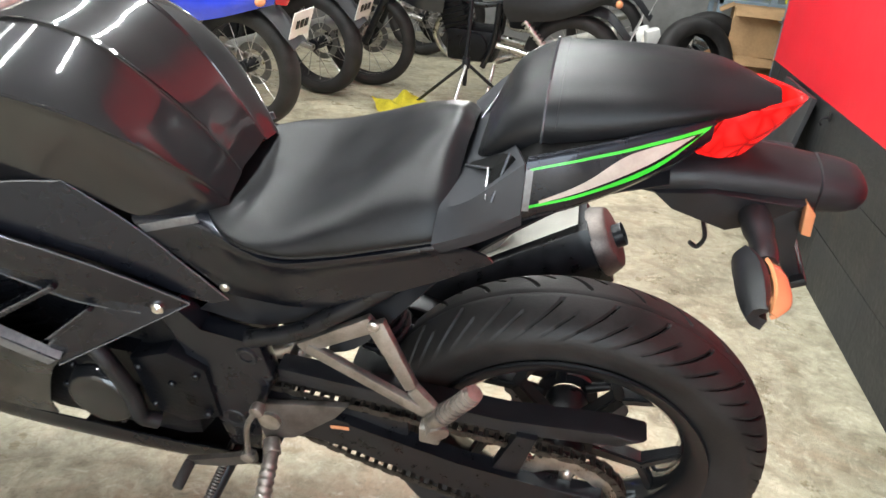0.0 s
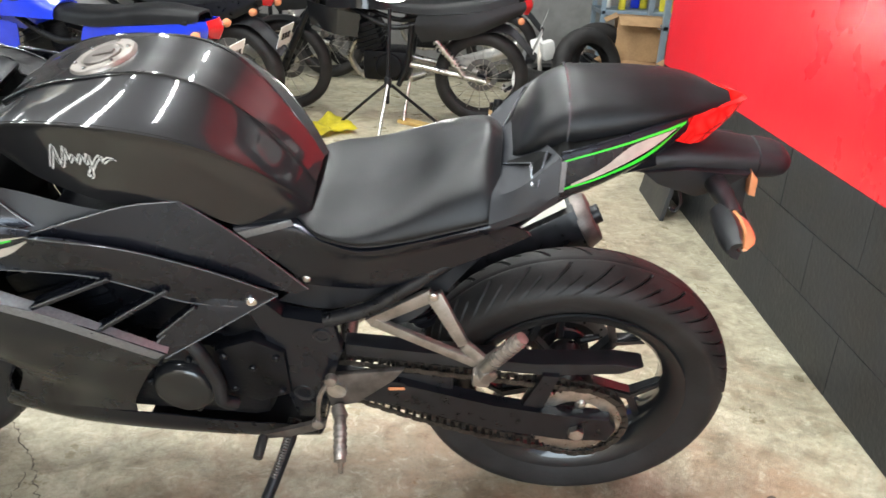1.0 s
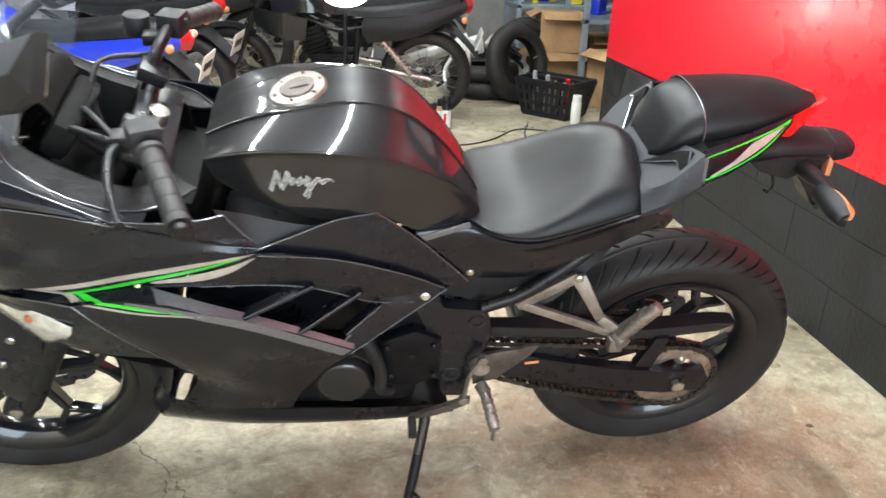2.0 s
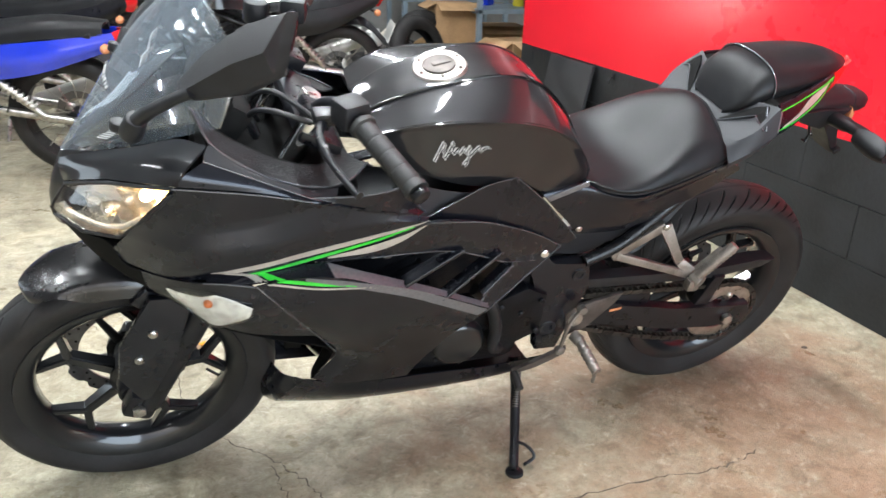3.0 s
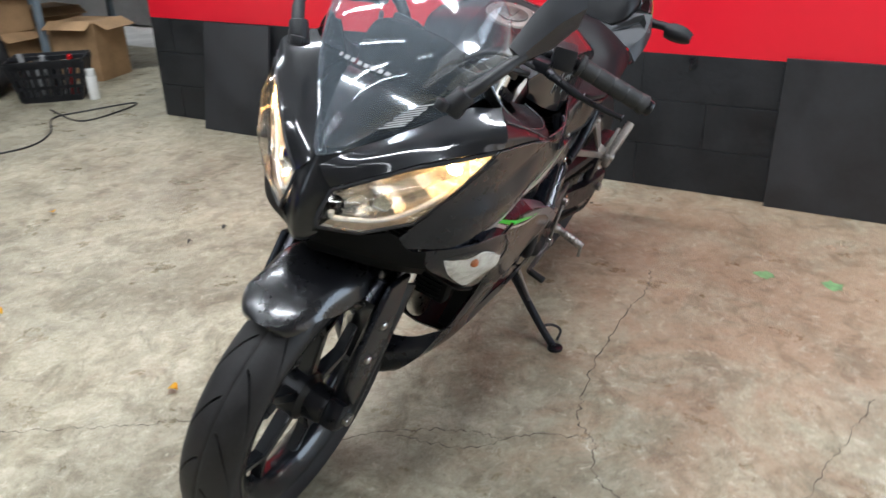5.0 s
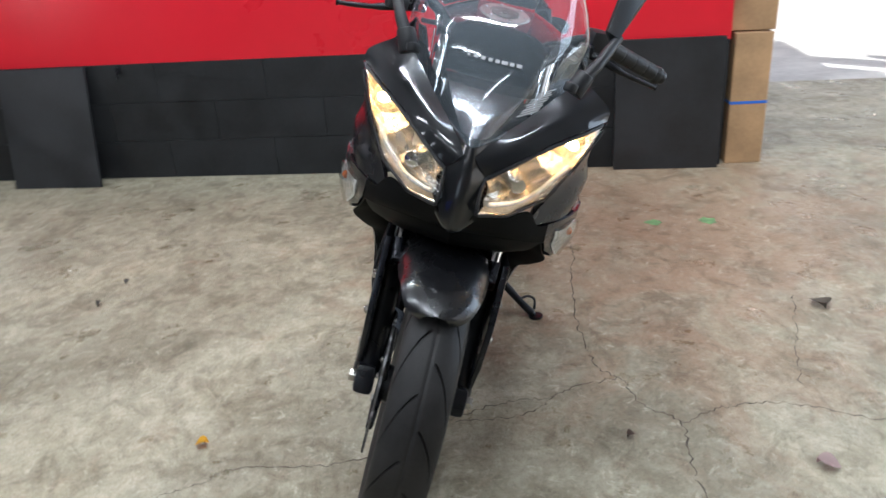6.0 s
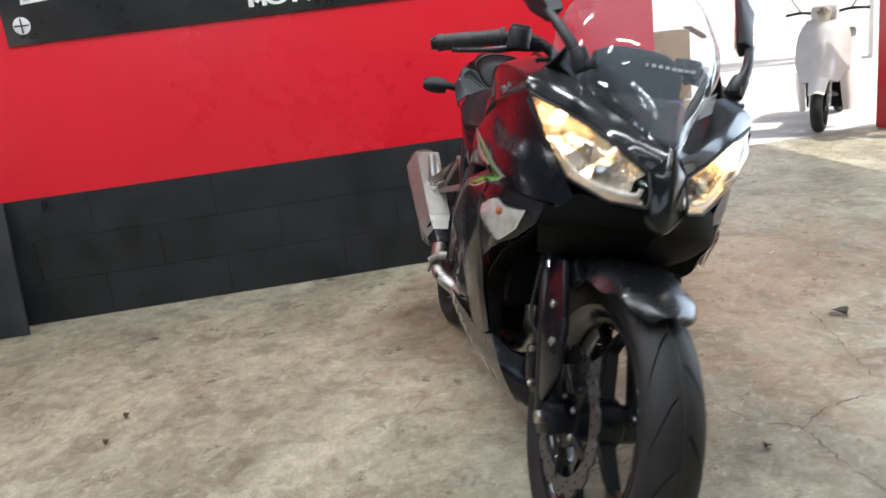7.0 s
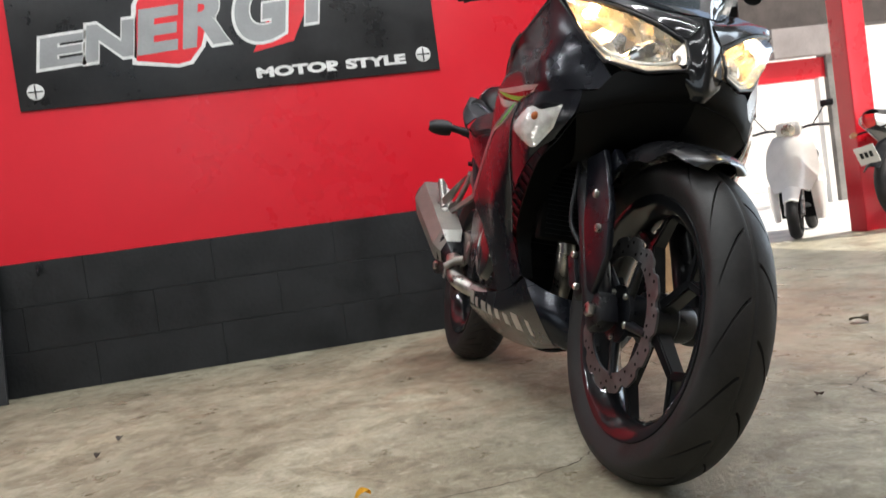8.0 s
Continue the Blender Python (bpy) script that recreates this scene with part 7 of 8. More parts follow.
def parked_bike(label, m, body, tail, seat_h=.78, wb=1.28, R=.30, tail_up=.05, box_tail=False, lamp=True):
    t = thing("parked_motorcycle", label, "motorcycle", m, group="parked motorcycles")
    fa, ra = (wb, R), (0, R)
    plain_wheel(ra, R, .055, t)
    plain_wheel(fa, R, .048, t)
    top = (wb - .30, seat_h + .08)
    for sy in (1, -1):
        b = bmesh.new()
        cyl(b, (fa[0], sy * .085, fa[1]), (wb - .13, sy * .085, R + .27), .024, seg=14)
        cyl(b, (wb - .13, sy * .085, R + .27), (top[0] + .02, sy * .085, top[1] + .02), .018, seg=14)
        part("fork_leg", b, DARK, t)
        b = bmesh.new()
        tube(b, [(.45, sy * .08, R + .08), (.2, sy * .085, R + .04), (-.03, sy * .085, R)], .019, 4, 10)
        part("swingarm", b, STEEL, t)
        b = bmesh.new()
        tube(b, [(top[0], sy * .03, top[1] - .06), (.62, sy * .10, seat_h - .14), (.40, sy * .09, seat_h - .13), (-.15, sy * .07, seat_h - .02)], .016, 5, 10)
        tube(b, [(.44, sy * .10, seat_h - .13), (.46, sy * .10, R + .10), (.52, sy * .09, .24)], .018, 5, 10)
        part("frame_tube", b, DARK, t)
        b = bmesh.new()
        tube(b, [(.36, sy * .06, .30), (.42, sy * .16, .30)], .010, 1, 8, False)
        part("footrest", b, STEEL, t)
        b = bmesh.new()
        tube(b, [(top[0] - .01, sy * .02, top[1] + .05), (top[0] - .02, sy * .12, top[1] + .09), (top[0] - .08, sy * .30, top[1] + .10), (top[0] - .14, sy * .38, top[1] + .08)], .011, 5, 10)
        hb = part("handlebar", b, DARK, t)
        b = bmesh.new()
        tube(b, [(top[0] - .09, sy * .31, top[1] + .10), (top[0] - .145, sy * .39, top[1] + .078)], .017, 1, 12, False)
        part("grip", b, GRIP, hb)
        b = bmesh.new()
        cyl(b, (-.20, sy * .05, seat_h - .06), (-.215, sy * .12, seat_h - .06), .008, seg=8)
        st = part("indicator_stalk", b, DARK, t)
        b = bmesh.new()
        bmesh.ops.create_uvsphere(b, u_segments=12, v_segments=8, radius=.024)
        bmesh.ops.transform(b, matrix=Matrix.Translation((-.225, sy * .14, seat_h - .06)) @ Matrix.Diagonal((.9, 1.3, .9, 1)), verts=b.verts)
        part("indicator_lens", b, AMBER, st)
    b = bmesh.new()
    box(b, (.60, 0, .36), (.30, .20, .20), bevel=.04)
    en = part("engine", b, ENGINE, t)
    b = bmesh.new()
    box(b, (.72, 0, .52), (.15, .15, .20), Matrix.Rotation(radians(20), 4, "Y"), bevel=.015)
    part("cylinder", b, ENGINE, en)
    for k in range(6):
        b = bmesh.new()
        box(b, (.72 + (k - 2.5) * .010, 0, .45 + k * .028), (.18, .18, .006), Matrix.Rotation(radians(20), 4, "Y"))
        part("cylinder_fin", b, ENGINE, en)
    b = bmesh.new()
    cyl(b, (.58, -.12, .36), (.58, .12, .36), .085, seg=24, bevel=.008)
    part("engine_cover", b, ENGINE, en)
    b = bmesh.new()
    tube(b, [(.80, -.03, .50), (.86, -.06, .36), (.74, -.09, .22), (.45, -.13, .24), (.15, -.15, .33)], .019, 5, 12)
    ex = part("exhaust_pipe", b, STEEL, t)
    b = bmesh.new()
    cyl(b, (.22, -.15, .31), (-.22, -.17, .46), .046, seg=18, bevel=.006)
    part("muffler", b, TITAN, ex)
    b = bmesh.new()
    sheet(b, surface([[(wb - .30, -.10, seat_h - .06), (wb - .50, -.15, seat_h - .04), (.58, -.11, seat_h - .05)],
                      [(wb - .29, -.08, seat_h + .04), (wb - .50, -.11, seat_h + .09), (.58, -.08, seat_h)],
                      [(wb - .28, 0, seat_h + .08), (wb - .50, 0, seat_h + .12), (.58, 0, seat_h + .02)],
                      [(wb - .29, .08, seat_h + .04), (wb - .50, .11, seat_h + .09), (.58, .08, seat_h)],
                      [(wb - .30, .10, seat_h - .06), (wb - .50, .15, seat_h - .04), (.58, .11, seat_h - .05)]], 5, 5), .01)
    part("fuel_tank", b, body, t)
    b = bmesh.new()
    sheet(b, surface([[(.64, -.08, seat_h - .05), (.35, -.13, seat_h - .06), (.05, -.12, seat_h - .03), (-.20, -.07, seat_h + tail_up - .02)],
                      [(.64, -.06, seat_h - .01), (.35, -.10, seat_h - .005), (.05, -.09, seat_h + .03), (-.20, -.05, seat_h + tail_up + .02)],
                      [(.64, 0, seat_h), (.35, 0, seat_h + .005), (.05, 0, seat_h + .04), (-.21, 0, seat_h + tail_up + .03)],
                      [(.64, .06, seat_h - .01), (.35, .10, seat_h - .005), (.05, .09, seat_h + .03), (-.20, .05, seat_h + tail_up + .02)],
                      [(.64, .08, seat_h - .05), (.35, .13, seat_h - .06), (.05, .12, seat_h - .03), (-.20, .07, seat_h + tail_up - .02)]], 5, 5), .012)
    part("seat", b, VINYL, t)
    for sy in (1, -1):
        b = bmesh.new()
        sheet(b, surface([[(.40, sy * .115, seat_h - .06), (.10, sy * .125, seat_h - .04), (-.24, sy * .06, seat_h + tail_up - .01)],
                          [(.42, sy * .125, seat_h - .14), (.08, sy * .135, seat_h - .12), (-.25, sy * .065, seat_h + tail_up - .05)],
                          [(.38, sy * .11, seat_h - .23), (.08, sy * .12, seat_h - .18), (-.23, sy * .05, seat_h + tail_up - .09)]], 5, 5), .006)
        part("tail_panel", b, tail, t)
        b = bmesh.new()
        sheet(b, surface([[(wb - .18, sy * .10, seat_h - .02), (wb - .36, sy * .15, seat_h - .05), (wb - .52, sy * .13, seat_h - .08)],
                          [(wb - .20, sy * .11, seat_h - .16), (wb - .36, sy * .16, seat_h - .20), (wb - .50, sy * .13, seat_h - .22)]], 4, 4), .006)
        part("side_shroud", b, body, t)
    b = bmesh.new()
    sheet(b, surface([[(-.235, -.055, seat_h + tail_up - .01), (-.275, 0, seat_h + tail_up), (-.235, .055, seat_h + tail_up - .01)],
                      [(-.245, -.060, seat_h + tail_up - .05), (-.290, 0, seat_h + tail_up - .05), (-.245, .060, seat_h + tail_up - .05)],
                      [(-.235, -.045, seat_h + tail_up - .09), (-.265, 0, seat_h + tail_up - .10), (-.235, .045, seat_h + tail_up - .09)]], 4, 4), .008)
    part("tail_light", b, RED_PLASTIC, t)
    b = bmesh.new()
    sheet(b, surface([[(.02, -.07, R + .30), (.02, 0, R + .34), (.02, .07, R + .30)], [(-.16, -.07, R + .30), (-.16, 0, R + .34), (-.16, .07, R + .30)], [(-.33, -.06, R + .14), (-.34, 0, R + .17), (-.33, .06, R + .14)]], 4, 4), .006)
    mg = part("rear_mudguard", b, PLASTIC, t)
    b = bmesh.new()
    box(b, (-.335, 0, R + .25), (.004, .15, .13), Matrix.Rotation(radians(-20), 4, "Y"))
    part("number_plate", b, WHITE, mg, "blank white plate")
    b = bmesh.new()
    for k in range(3):
        box(b, (-.340, -.035 + k * .035, R + .25), (.003, .022, .04), Matrix.Rotation(radians(-20), 4, "Y"))
    part("plate_bars", b, DARK, mg)
    b = bmesh.new()
    rows = []
    for a in (35, 15, -10, -35):
        th = radians(90 - a)
        rows.append([(fa[0] + (R + .022 - .02 * abs(u)) * math.cos(th), u * .062, fa[1] + (R + .022 - .02 * abs(u)) * math.sin(th)) for u in (-1, -.6, 0, .6, 1)])
    sheet(b, surface(rows, 4, 4), .004)
    part("front_mudguard", b, body, t)
    b = bmesh.new()
    box(b, (top[0] + .09, 0, top[1] - .02), (.09, .17, .16), Matrix.Rotation(radians(-15), 4, "Y"), bevel=.035)
    hl = part("headlight", b, body, t)
    b = bmesh.new()
    cyl(b, (top[0] + .13, 0, top[1] - .03), (top[0] + .145, 0, top[1] - .034), .055, seg=20, bevel=.004)
    part("lens", b, REFLECTOR, hl)
    b = bmesh.new()
    tube(b, [(.45, .08, .26), (.47, .22, .02)], .011, 1, 10, False)
    part("side_stand", b, STEEL, t)
    b = bmesh.new()
    tube(b, [(.30, .10, seat_h - .20), (.10, .105, R + .03)], .016, 1, 10, False)
    for k in range(9):
        cyl(b, Vector((.29, .10, seat_h - .22)).lerp(Vector((.12, .105, R + .07)), k / 9), Vector((.29, .10, seat_h - .22)).lerp(Vector((.12, .105, R + .07)), k / 9 + .05), .026, seg=12)
    part("shock_absorber", b, STEEL, t)
    if box_tail:
        b = bmesh.new()
        sheet(b, surface([[(.10, -.10, seat_h + .03), (-.12, -.09, seat_h + .10), (-.34, -.04, seat_h + .09)], [(.10, -.06, seat_h + .10), (-.12, -.06, seat_h + .19), (-.33, -.03, seat_h + .15)], [(.10, .06, seat_h + .10), (-.12, .06, seat_h + .19), (-.33, .03, seat_h + .15)], [(.10, .10, seat_h + .03), (-.12, .09, seat_h + .10), (-.34, .04, seat_h + .09)]], 5, 5), .01)
        part("tail_hump", b, BONE, t, "bone-white tail hump")
    return t


def stand_at(x, y, heading, lean=8):
    return pose(x, y, 0, 0, 0, heading) @ pose(0, 0, 0, -lean, 0, 0)


dark_bike = parked_bike("black trail motorcycle parked across the back of the workshop", stand_at(-.14, 3.60, 176, 8), GLOSS, PLASTIC, .76, 1.27, .30)
parked_bike("blue and white motorcycle with an amber indicator, parked behind", stand_at(-1.66, 2.46, 166, 8), BLUE, BLUE, .72, 1.30, .30, .0)
parked_bike("silver motorcycle with a bone-white tail, parked in the row", stand_at(-1.60, 3.30, 164, 8), mat("silver_tank_paint", (.40, .41, .43), .28, metal=.4, coat=.5, vary=.08), DARK, .76, 1.30, .30, .05, True)
for x, y, hd in ((-2.55, 4.35, 160), (.05, 5.2, 172), (-1.35, 5.0, 170)):
    copy_thing(dark_bike, stand_at(x, y, hd, 8))["label"] = "black motorcycle parked in the back row"

# ---- tripod work lamp ----
tp = thing("work_lamp", "lit work lamp on a black tripod stand", "work lamp", pose(-.68, 2.95, 0))
for k, (dx, dy) in enumerate(((-.02, -.42), (-.34, .26), (.36, .24))):
    b = bmesh.new()
    tube(b, [(0, 0, .34), (dx, dy, .012)], .009, 1, 10, False)
    part("leg", b, DARK if k else STEEL, tp)
    b = bmesh.new()
    cyl(b, (dx, dy, 0), (dx * .97, dy * .97, .03), .012, seg=10)
    part("rubber_foot", b, RUBBER, tp)
b = bmesh.new()
cyl(b, (0, 0, .22), (0, 0, .74), .011, seg=12)
cyl(b, (0, 0, .31), (0, 0, .37), .022, seg=12, bevel=.003)
part("pole", b, DARK, tp)
b = bmesh.new()
cyl(b, (0, .05, 0), (0, -.035, 0), .11, .15, 28, bevel=.006)
bmesh.ops.transform(b, matrix=Matrix.Translation((0, 0, .86)) @ Matrix.Diagonal((1, 1, .62, 1)), verts=b.verts)
lampbody = part("lamp_housing", b, DARK, tp)
b = bmesh.new()
cyl(b, (0, -.034, 0), (0, -.042, 0), .138, .125, 28, bevel=.002)
bmesh.ops.transform(b, matrix=Matrix.Translation((0, 0, .86)) @ Matrix.Diagonal((1, 1, .62, 1)), verts=b.verts)
part("lamp_face", b, mat("lit_lamp_face", (1, .97, .9), .4, emit=30, ecolor=(1, .97, .92)), lampbody, "glaring white lamp face")

# ---- clutter at the back ----


def loose_tyre(x, y, z, R, m, label):
    t = thing("loose_tyre", label, "tyre", pose(x, y, z) @ m, group="loose tyres")
    b = bmesh.new()
    hf = R * .22
    prof = []
    for k in range(17):
        a = radians(-140 + 280 * k / 16)
        prof.append((R - hf + hf * math.cos(a), hf * math.sin(a)))
    prof += [(r - .012 if r > R - hf else r + .004, y_ * .86) for r, y_ in prof[::-1][1:-1]]
    lathe(b, prof, 0, (0, 0), 56, closed=True)
    part("tread", b, RUBBER, t)


loose_tyre(.62, 4.18, .29, .295, pose(0, 0, 0, -14, 0, 30), "worn black tyre leaning on the pile")
loose_tyre(.72, 4.36, .30, .305, pose(0, 0, 0, -10, 0, 24), "worn black tyre leaning on the pile")
loose_tyre(.42, 4.45, .07, .29, pose(0, 0, 0, 90, 0, 0), "black tyre lying flat on the floor")
loose_tyre(.42, 4.45, .19, .28, pose(0, 0, 0, 90, 0, 0), "black tyre lying flat on another tyre")


def crate(x, y, turn):
    t = thing("plastic_basket", "black slotted plastic basket full of small parts", "basket", pose(x, y, 0, 0, 0, turn))
    W_, D_, H_ = .40, .30, .26
    for sx, sy, ln, ax in ((0, -1, W_, 0), (0, 1, W_, 0), (-1, 0, D_, 1), (1, 0, D_, 1)):
        c = (sx * W_ / 2, sy * D_ / 2)

        def at(u, z, hh, wv):
            b = bmesh.new()
            s = (wv, .008, hh) if ax == 0 else (.008, wv, hh)
            box(b, (c[0] + (u if ax == 0 else 0), c[1] + (u if ax == 1 else 0), z), s)
            part("slat", b, PLASTIC, t, smooth=False)
        for z, hh in ((.02, .04), (.095, .02), (.165, .02), (H_ - .02, .05)):
            at(0, z, hh, ln)
        n = 9
        for k in range(n + 1):
            at(-ln / 2 + ln * k / n, H_ / 2, H_ - .02, .026)
    b = bmesh.new()
    box(b, (0, 0, .01), (W_ - .01, D_ - .01, .012))
    part("bottom", b, PLASTIC, t, smooth=False)
    b = bmesh.new()
    box(b, (0, 0, H_), (W_ + .03, .018, .02))
    part("handle_bar", b, PLASTIC, t, smooth=False)
    for k in range(6):
        b = bmesh.new()
        cyl(b, (-.14 + k * .055, random.uniform(-.08, .08), .02), (-.14 + k * .055 + random.uniform(-.03, .03), random.uniform(-.08, .08), .24 + random.uniform(0, .06)), .024, .014, 12, bevel=.004)
        part("bottle", b, random.choice((WHITE, GREY_PLASTIC, RED_PLASTIC, DARK)), t)
    # the sides flare towards the rim
    for o in t.children:
        for v in o.data.vertices:
            flare = .86 + .26 * v.co.z / H_
            v.co.x *= flare
            v.co.y *= flare


crate(.80, 3.72, -46)


def can(x, y, body, label, h=.17, r=.031):
    t = thing("spray_can", label, "spray can", pose(x, y, 0), group="cans and bottles")
    b = bmesh.new()
    cyl(b, (0, 0, 0), (0, 0, h), r, seg=20, bevel=.003)
    c = part("body", b, body, t)
    b = bmesh.new()
    cyl(b, (0, 0, h), (0, 0, h + .045), r * .92, r * .86, 20, bevel=.004)
    part("cap", b, WHITE if body is WHITE else DARK, t)
    return t


black_can = can(-.035, 3.29, DARK, "black spray can with a white label on the floor")
b = bmesh.new()
cyl(b, (0, 0, .012), (0, 0, .125), .0318, seg=20, caps=False)
part("paper_label", b, WHITE_DECAL, black_can, "white paper label")
b = bmesh.new()
box(b, (-.012, -.0315, .075), (.018, .004, .060), bevel=.001)
part("label_band", b, RED_PLASTIC, black_can)
brown_can = can(-.055, 3.385, CARD, "brown spray can with a dark cap on the floor", .13)
b = bmesh.new()
cyl(b, (0, 0, .055), (0, 0, .100), .0318, seg=20, caps=False)
part("paper_label", b, WHITE_DECAL, brown_can, "white paper label")
can(.88, 3.45, WHITE, "white plastic bottle on the floor", .15, .034)

# yellow cloth
b = bmesh.new()
n = 18
for i in range(n):
    for j in range(n):
        u, v = i / (n - 1) - .5, j / (n - 1) - .5
        hgt = .05 * abs(math.sin(5.2 * u + 2.0 * v)) * (1 - abs(v)) + .05 * math.exp(-30 * ((u - .1) ** 2 + (v - .15) ** 2)) + .012 + .02 * noise.noise((u * 6, v * 6, 0))
        b.verts.new((u * .30, v * .30 + .04 * math.sin(6 * u), max(.004, hgt)))
b.verts.ensure_lookup_table()
for i in range(n - 1):
    for j in range(n - 1):
        v = b.verts
        b.faces.new((v[i * n + j], v[(i + 1) * n + j], v[(i + 1) * n + j + 1], v[i * n + j + 1]))
bmesh.ops.solidify(b, geom=b.faces[:], thickness=.003)
cloth = tagged(part("yellow_cloth", b, YELLOW), "crumpled yellow cloth on the floor", "cloth")
cloth.matrix_basis = pose(-1.06, 3.12, .003, 0, 0, 25)
b = bmesh.new()
box(b, (0, 0, .012), (.42, .09, .022), bevel=.003)
plank = tagged(part("wood_offcut", b, TAN), "flat yellowish wood offcut on the floor", "wood offcut")
plank.matrix_basis = pose(-.47, 3.34, 0, 0, 0, -38)
b = bmesh.new()
tube(b, [(-.42, 3.02, .005), (-.05, 2.86, .005), (.20, 2.98, .005), (.42, 3.25, .005), (.62, 3.22, .005), (.90, 3.10, .005), (.70, 3.02, .005), (.45, 3.05, .005), (.55, 3.45, .005)], .005, 8, 8)
tagged(part("power_cable", b, PLASTIC), "thin black power cable lying on the floor", "cable")

# cartons and shelving
carton((1.05, 4.55, 0), (.42, .36, .34), 8, "brown cardboard box on the floor by the shelf", group="cartons")
carton((1.02, 4.52, 0), (.34, .32, .30), -6, "brown cardboard box on top of another box", lift=.345, group="cartons")
carton((1.38, 4.05, 0), (.34, .36, .40), 15, "open brown cardboard box beside the shelf post", group="cartons")
carton((1.55, 4.75, 0), (.40, .40, .44), -10, "brown cardboard box under the shelf", group="cartons")


def shelf_unit(x, y):
    t = thing("metal_shelf", "grey-blue metal shelf loaded with bottles, tins and boxes", "shelf", pose(x, y, 0))
    W_, D_ = 1.0, .50
    for sx in (0, W_):
        for sy in (0, D_):
            b = bmesh.new()
            box(b, (sx, sy, .95), (.04, .04, 1.9), bevel=.003)
            part("post", b, SHELF, t, smooth=False)
    for z in (.60, 1.10, 1.60):
        b = bmesh.new()
        box(b, (W_ / 2, D_ / 2, z), (W_ + .04, D_ + .04, .035), bevel=.004)
        part("board", b, SHELF, t, smooth=False)
    return t


shelf_unit(1.13, 4.20)
shelf_unit(.88, 5.35)
for k in range(26):
    bx, by, bz = (1.13 + random.uniform(.04, .96), 4.20 + random.uniform(.05, .45), .62) if k < 14 else (.88 + random.uniform(.04, .96), 5.35 + random.uniform(.05, .45), .62 + (.5 if k > 20 else 0))
    t = thing("tin", "small container standing on the metal shelf", "tin", pose(bx, by, bz, 0, 0, random.uniform(0, 90)), group="shelf goods")
    b = bmesh.new()
    if k % 3:
        hh = random.uniform(.08, .20)
        cyl(b, (0, 0, 0), (0, 0, hh), random.uniform(.025, .05), seg=16, bevel=.004)
        cyl(b, (0, 0, hh), (0, 0, hh + .03), .016, seg=10)
    else:
        box(b, (0, 0, .06), (random.uniform(.07, .14), random.uniform(.06, .12), .12), bevel=.004)
    part("body", b, random.choice((WHITE, YELLOW, RED_PLASTIC, DARK, GREY_PLASTIC, BLUE, CARD)), t)
# heap of parts behind the tyres
for k in range(34):
    x, y = random.uniform(.05, 1.0), random.uniform(4.5, 5.2)
    z = random.uniform(.0, .45) * (1 - abs(x - .5))
    t = thing("scrap_part", "used machine part on the heap", "machine part", pose(x, y, max(.03, z), random.uniform(0, 180), random.uniform(0, 180), random.uniform(0, 180)), group="heap of parts")
    b = bmesh.new()
    pick = k % 4
    if pick == 0:
        tube(b, [(-.15, 0, 0), (-.05, .05, .02), (.06, .03, -.02), (.16, -.02, 0)], .015, 5, 8)
    elif pick == 1:
        box(b, (0, 0, 0), (.14, .10, .08), bevel=.02)
    elif pick == 2:
        lathe(b, [(.05, -.02), (.09, -.02), (.09, .02), (.05, .02)], 0, (0, 0), 20, closed=True)
    else:
        sheet(b, surface([[(-.1, -.08, 0), (0, -.09, .03), (.12, -.06, 0)], [(-.1, .08, .02), (0, .09, .05), (.12, .06, .01)]], 4, 4), .006)
    part("body", b, random.choice((DARK, STEEL, GREY_PLASTIC, BONE, PLASTIC, WHITE, ALU)), t)

# ---- outside the opening ----
pillar(2.28, -3.51, .17, "glossy red painted pillar of the opening")


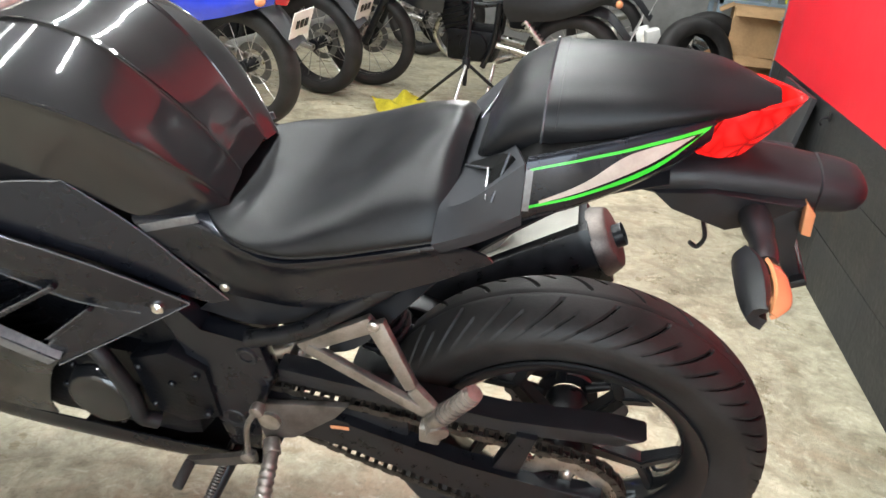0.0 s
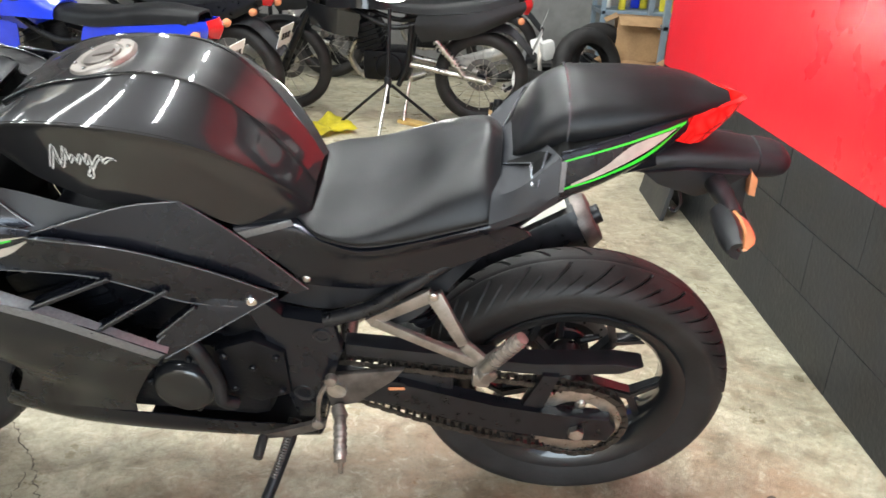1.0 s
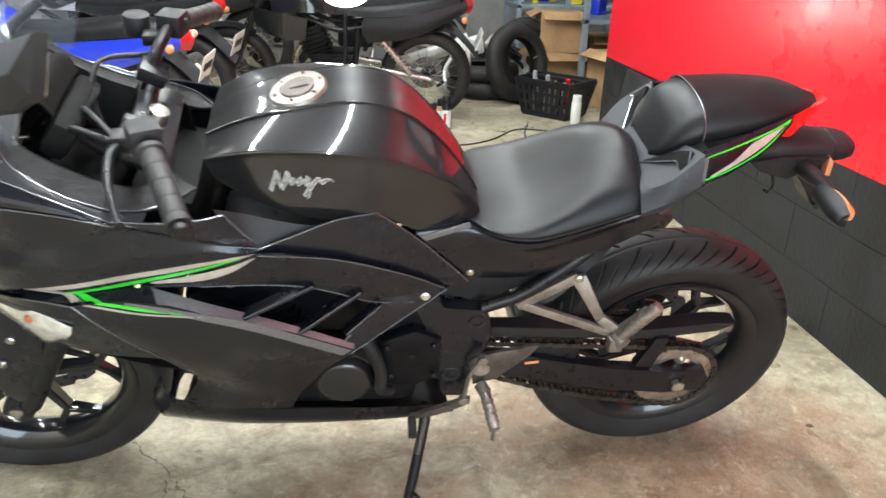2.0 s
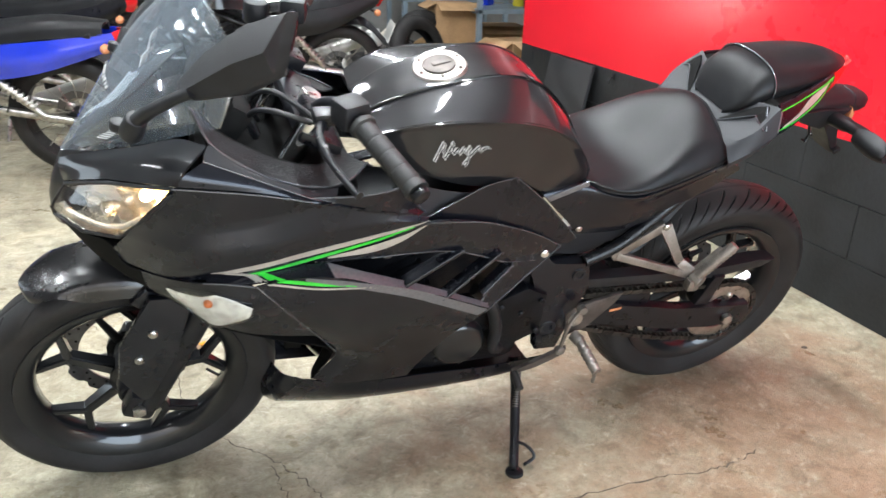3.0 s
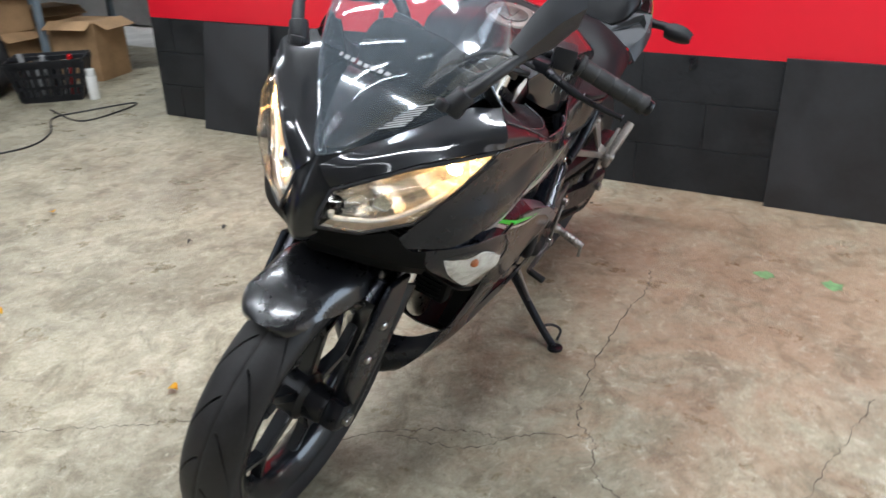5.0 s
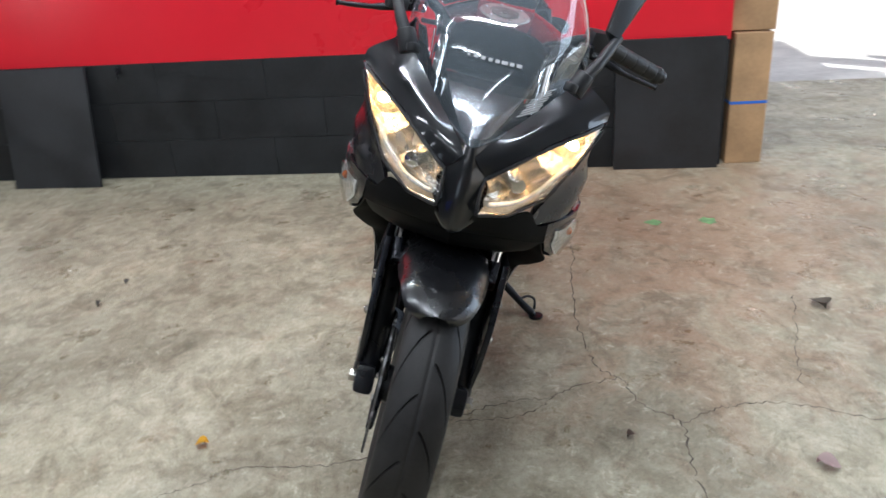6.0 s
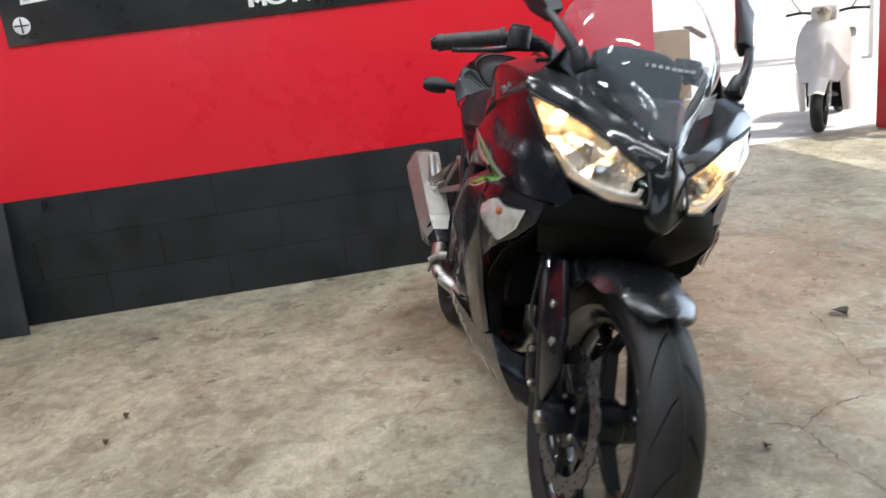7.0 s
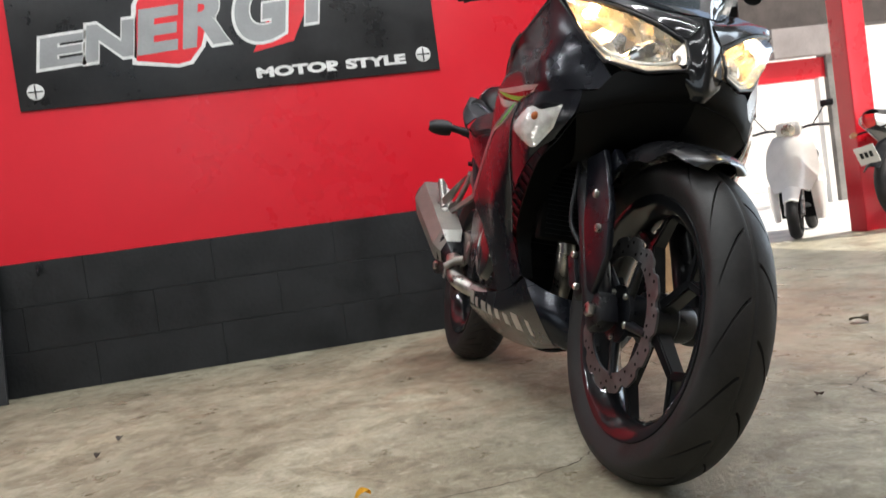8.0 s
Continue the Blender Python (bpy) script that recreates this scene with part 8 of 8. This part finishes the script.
def scooter(m, label):
    t = thing("scooter", label, "scooter", m, group="scooters outside")
    plain_wheel((0.62, .22), .22, .05, t, spokes=0)
    plain_wheel((-0.62, .22), .22, .05, t, spokes=0)
    b = bmesh.new()
    sheet(b, surface([[(.60, -.14, .42), (.66, 0, .45), (.60, .14, .42)], [(.46, -.21, .58), (.56, 0, .62), (.46, .21, .58)], [(.40, -.20, .80), (.48, 0, .84), (.40, .20, .80)], [(.36, -.14, .93), (.40, 0, .96), (.36, .14, .93)]], 5, 5), .02)
    part("apron", b, WHITE, t, "white front apron")
    for sy in (1, -1):
        b = bmesh.new()
        sheet(b, surface([[(.46, sy * .13, .50), (.44, sy * .19, .50), (.36, sy * .23, .50)], [(.44, sy * .14, .34), (.40, sy * .20, .34), (.32, sy * .23, .34)], [(.36, sy * .15, .16), (.34, sy * .19, .15), (.28, sy * .21, .16)]], 5, 5), .012)
        part("leg_shield", b, WHITE, t)
    # black sheet added for the shade of the hollow between the leg shields
    b = bmesh.new()
    sheet(b, surface([[(.40, -.15, .52), (.38, 0, .54), (.40, .15, .52)], [(.32, -.15, .18), (.30, 0, .18), (.32, .15, .18)]], 4, 4), .01)
    part("inner_panel", b, MATT, t, "black sheet for the shade behind the front wheel")
    b = bmesh.new()
    sheet(b, surface([[(.80, -.06, .34), (.82, 0, .36), (.80, .06, .34)], [(.62, -.08, .46), (.62, 0, .49), (.62, .08, .46)], [(.44, -.07, .38), (.44, 0, .40), (.44, .07, .38)]], 4, 4), .008)
    part("front_mudguard", b, WHITE, t)
    for sy in (1, -1):
        b = bmesh.new()
        cyl(b, (.62, sy * .07, .22), (.50, sy * .07, .55), .018, seg=12)
        part("fork_leg", b, STEEL, t)
        b = bmesh.new()
        tube(b, [(.36, sy * .04, .98), (.33, sy * .18, 1.01), (.26, sy * .33, 1.00)], .013, 4, 10)
        part("handlebar", b, DARK, t)
        b = bmesh.new()
        tube(b, [(.32, sy * .20, 1.02), (.30, sy * .30, 1.16)], .006, 1, 8, False)
        box(b, (.29, sy * .33, 1.19), (.02, .11, .06), bevel=.008)
        part("mirror", b, DARK, t)
    b = bmesh.new()
    box(b, (.38, 0, 1.00), (.12, .22, .13), bevel=.04)
    hd = part("headset", b, WHITE, t)
    b = bmesh.new()
    cyl(b, (.43, 0, .99), (.452, 0, .985), .062, seg=24, bevel=.006)
    part("headlight", b, REFLECTOR, hd)
    b = bmesh.new()
    box(b, (.05, 0, .30), (.60, .34, .06), bevel=.02)
    part("footboard", b, GREY_PLASTIC, t)
    b = bmesh.new()
    box(b, (-.45, 0, .52), (.70, .34, .36), bevel=.10)
    part("rear_body", b, WHITE, t)
    b = bmesh.new()
    box(b, (-.40, 0, .76), (.62, .26, .10), bevel=.04)
    part("seat", b, VINYL, t)
    return t


scooter(pose(2.98, -3.49, -.02, 0, 0, 138) @ Matrix.Scale(.85, 4), "white scooter parked outside, facing the opening")
parked_bike("white motorcycle with a silver muffler parked beside the red pillar", pose(1.95, -3.62, 0, 0, 0, -75) @ pose(0, 0, 0, -8, 0, 0), WHITE, WHITE, .78, 1.30, .30)

# white board, greyed in its colour for the shade it stands in
FASCIA = mat("shaded_fascia_white", (0.27, 0.245, 0.24), 0.7, vary=0.12, scale=4)
# the shade above the gateway, put into a dark brown wall colour
GATEWAY_SHADE = mat("brown_gateway_shade", (0.055, 0.044, 0.040), 0.7, vary=0.25, scale=5, bump=0.2)
STUCCO = mat("grey_stucco", (0.20, 0.19, 0.18), 0.85, vary=0.25, scale=2.5, bump=0.3)


def yard_piece(name, c, size, material, label, category):
    bm = bmesh.new()
    box(bm, c, size, bevel=.01)
    tagged(part(name, bm, material, smooth=False), label, category, kind="structure")


yard_piece("fascia_board", (7.2, -6.85, 2.30), (.12, 1.15, .42), FASCIA, "white board over the far gateway", "board")
yard_piece("fascia_band", (7.3, -6.6, 1.92), (.10, 2.4, .30), RED_WALL, "red band over the far gateway", "trim")
yard_piece("gateway_wall", (7.5, -6.9, 3.35), (.30, 3.6, 1.65), GATEWAY_SHADE, "wall above the far gateway, painted dark brown as shade", "wall")
yard_piece("gate_post", (7.25, -7.02, .88), (.10, .10, 1.80), WHITE, "thin white post of the far gateway", "post")
yard_piece("gate_column", (7.3, -7.28, 1.05), (.20, .30, 2.14), STUCCO, "grey column of the far gateway", "column")
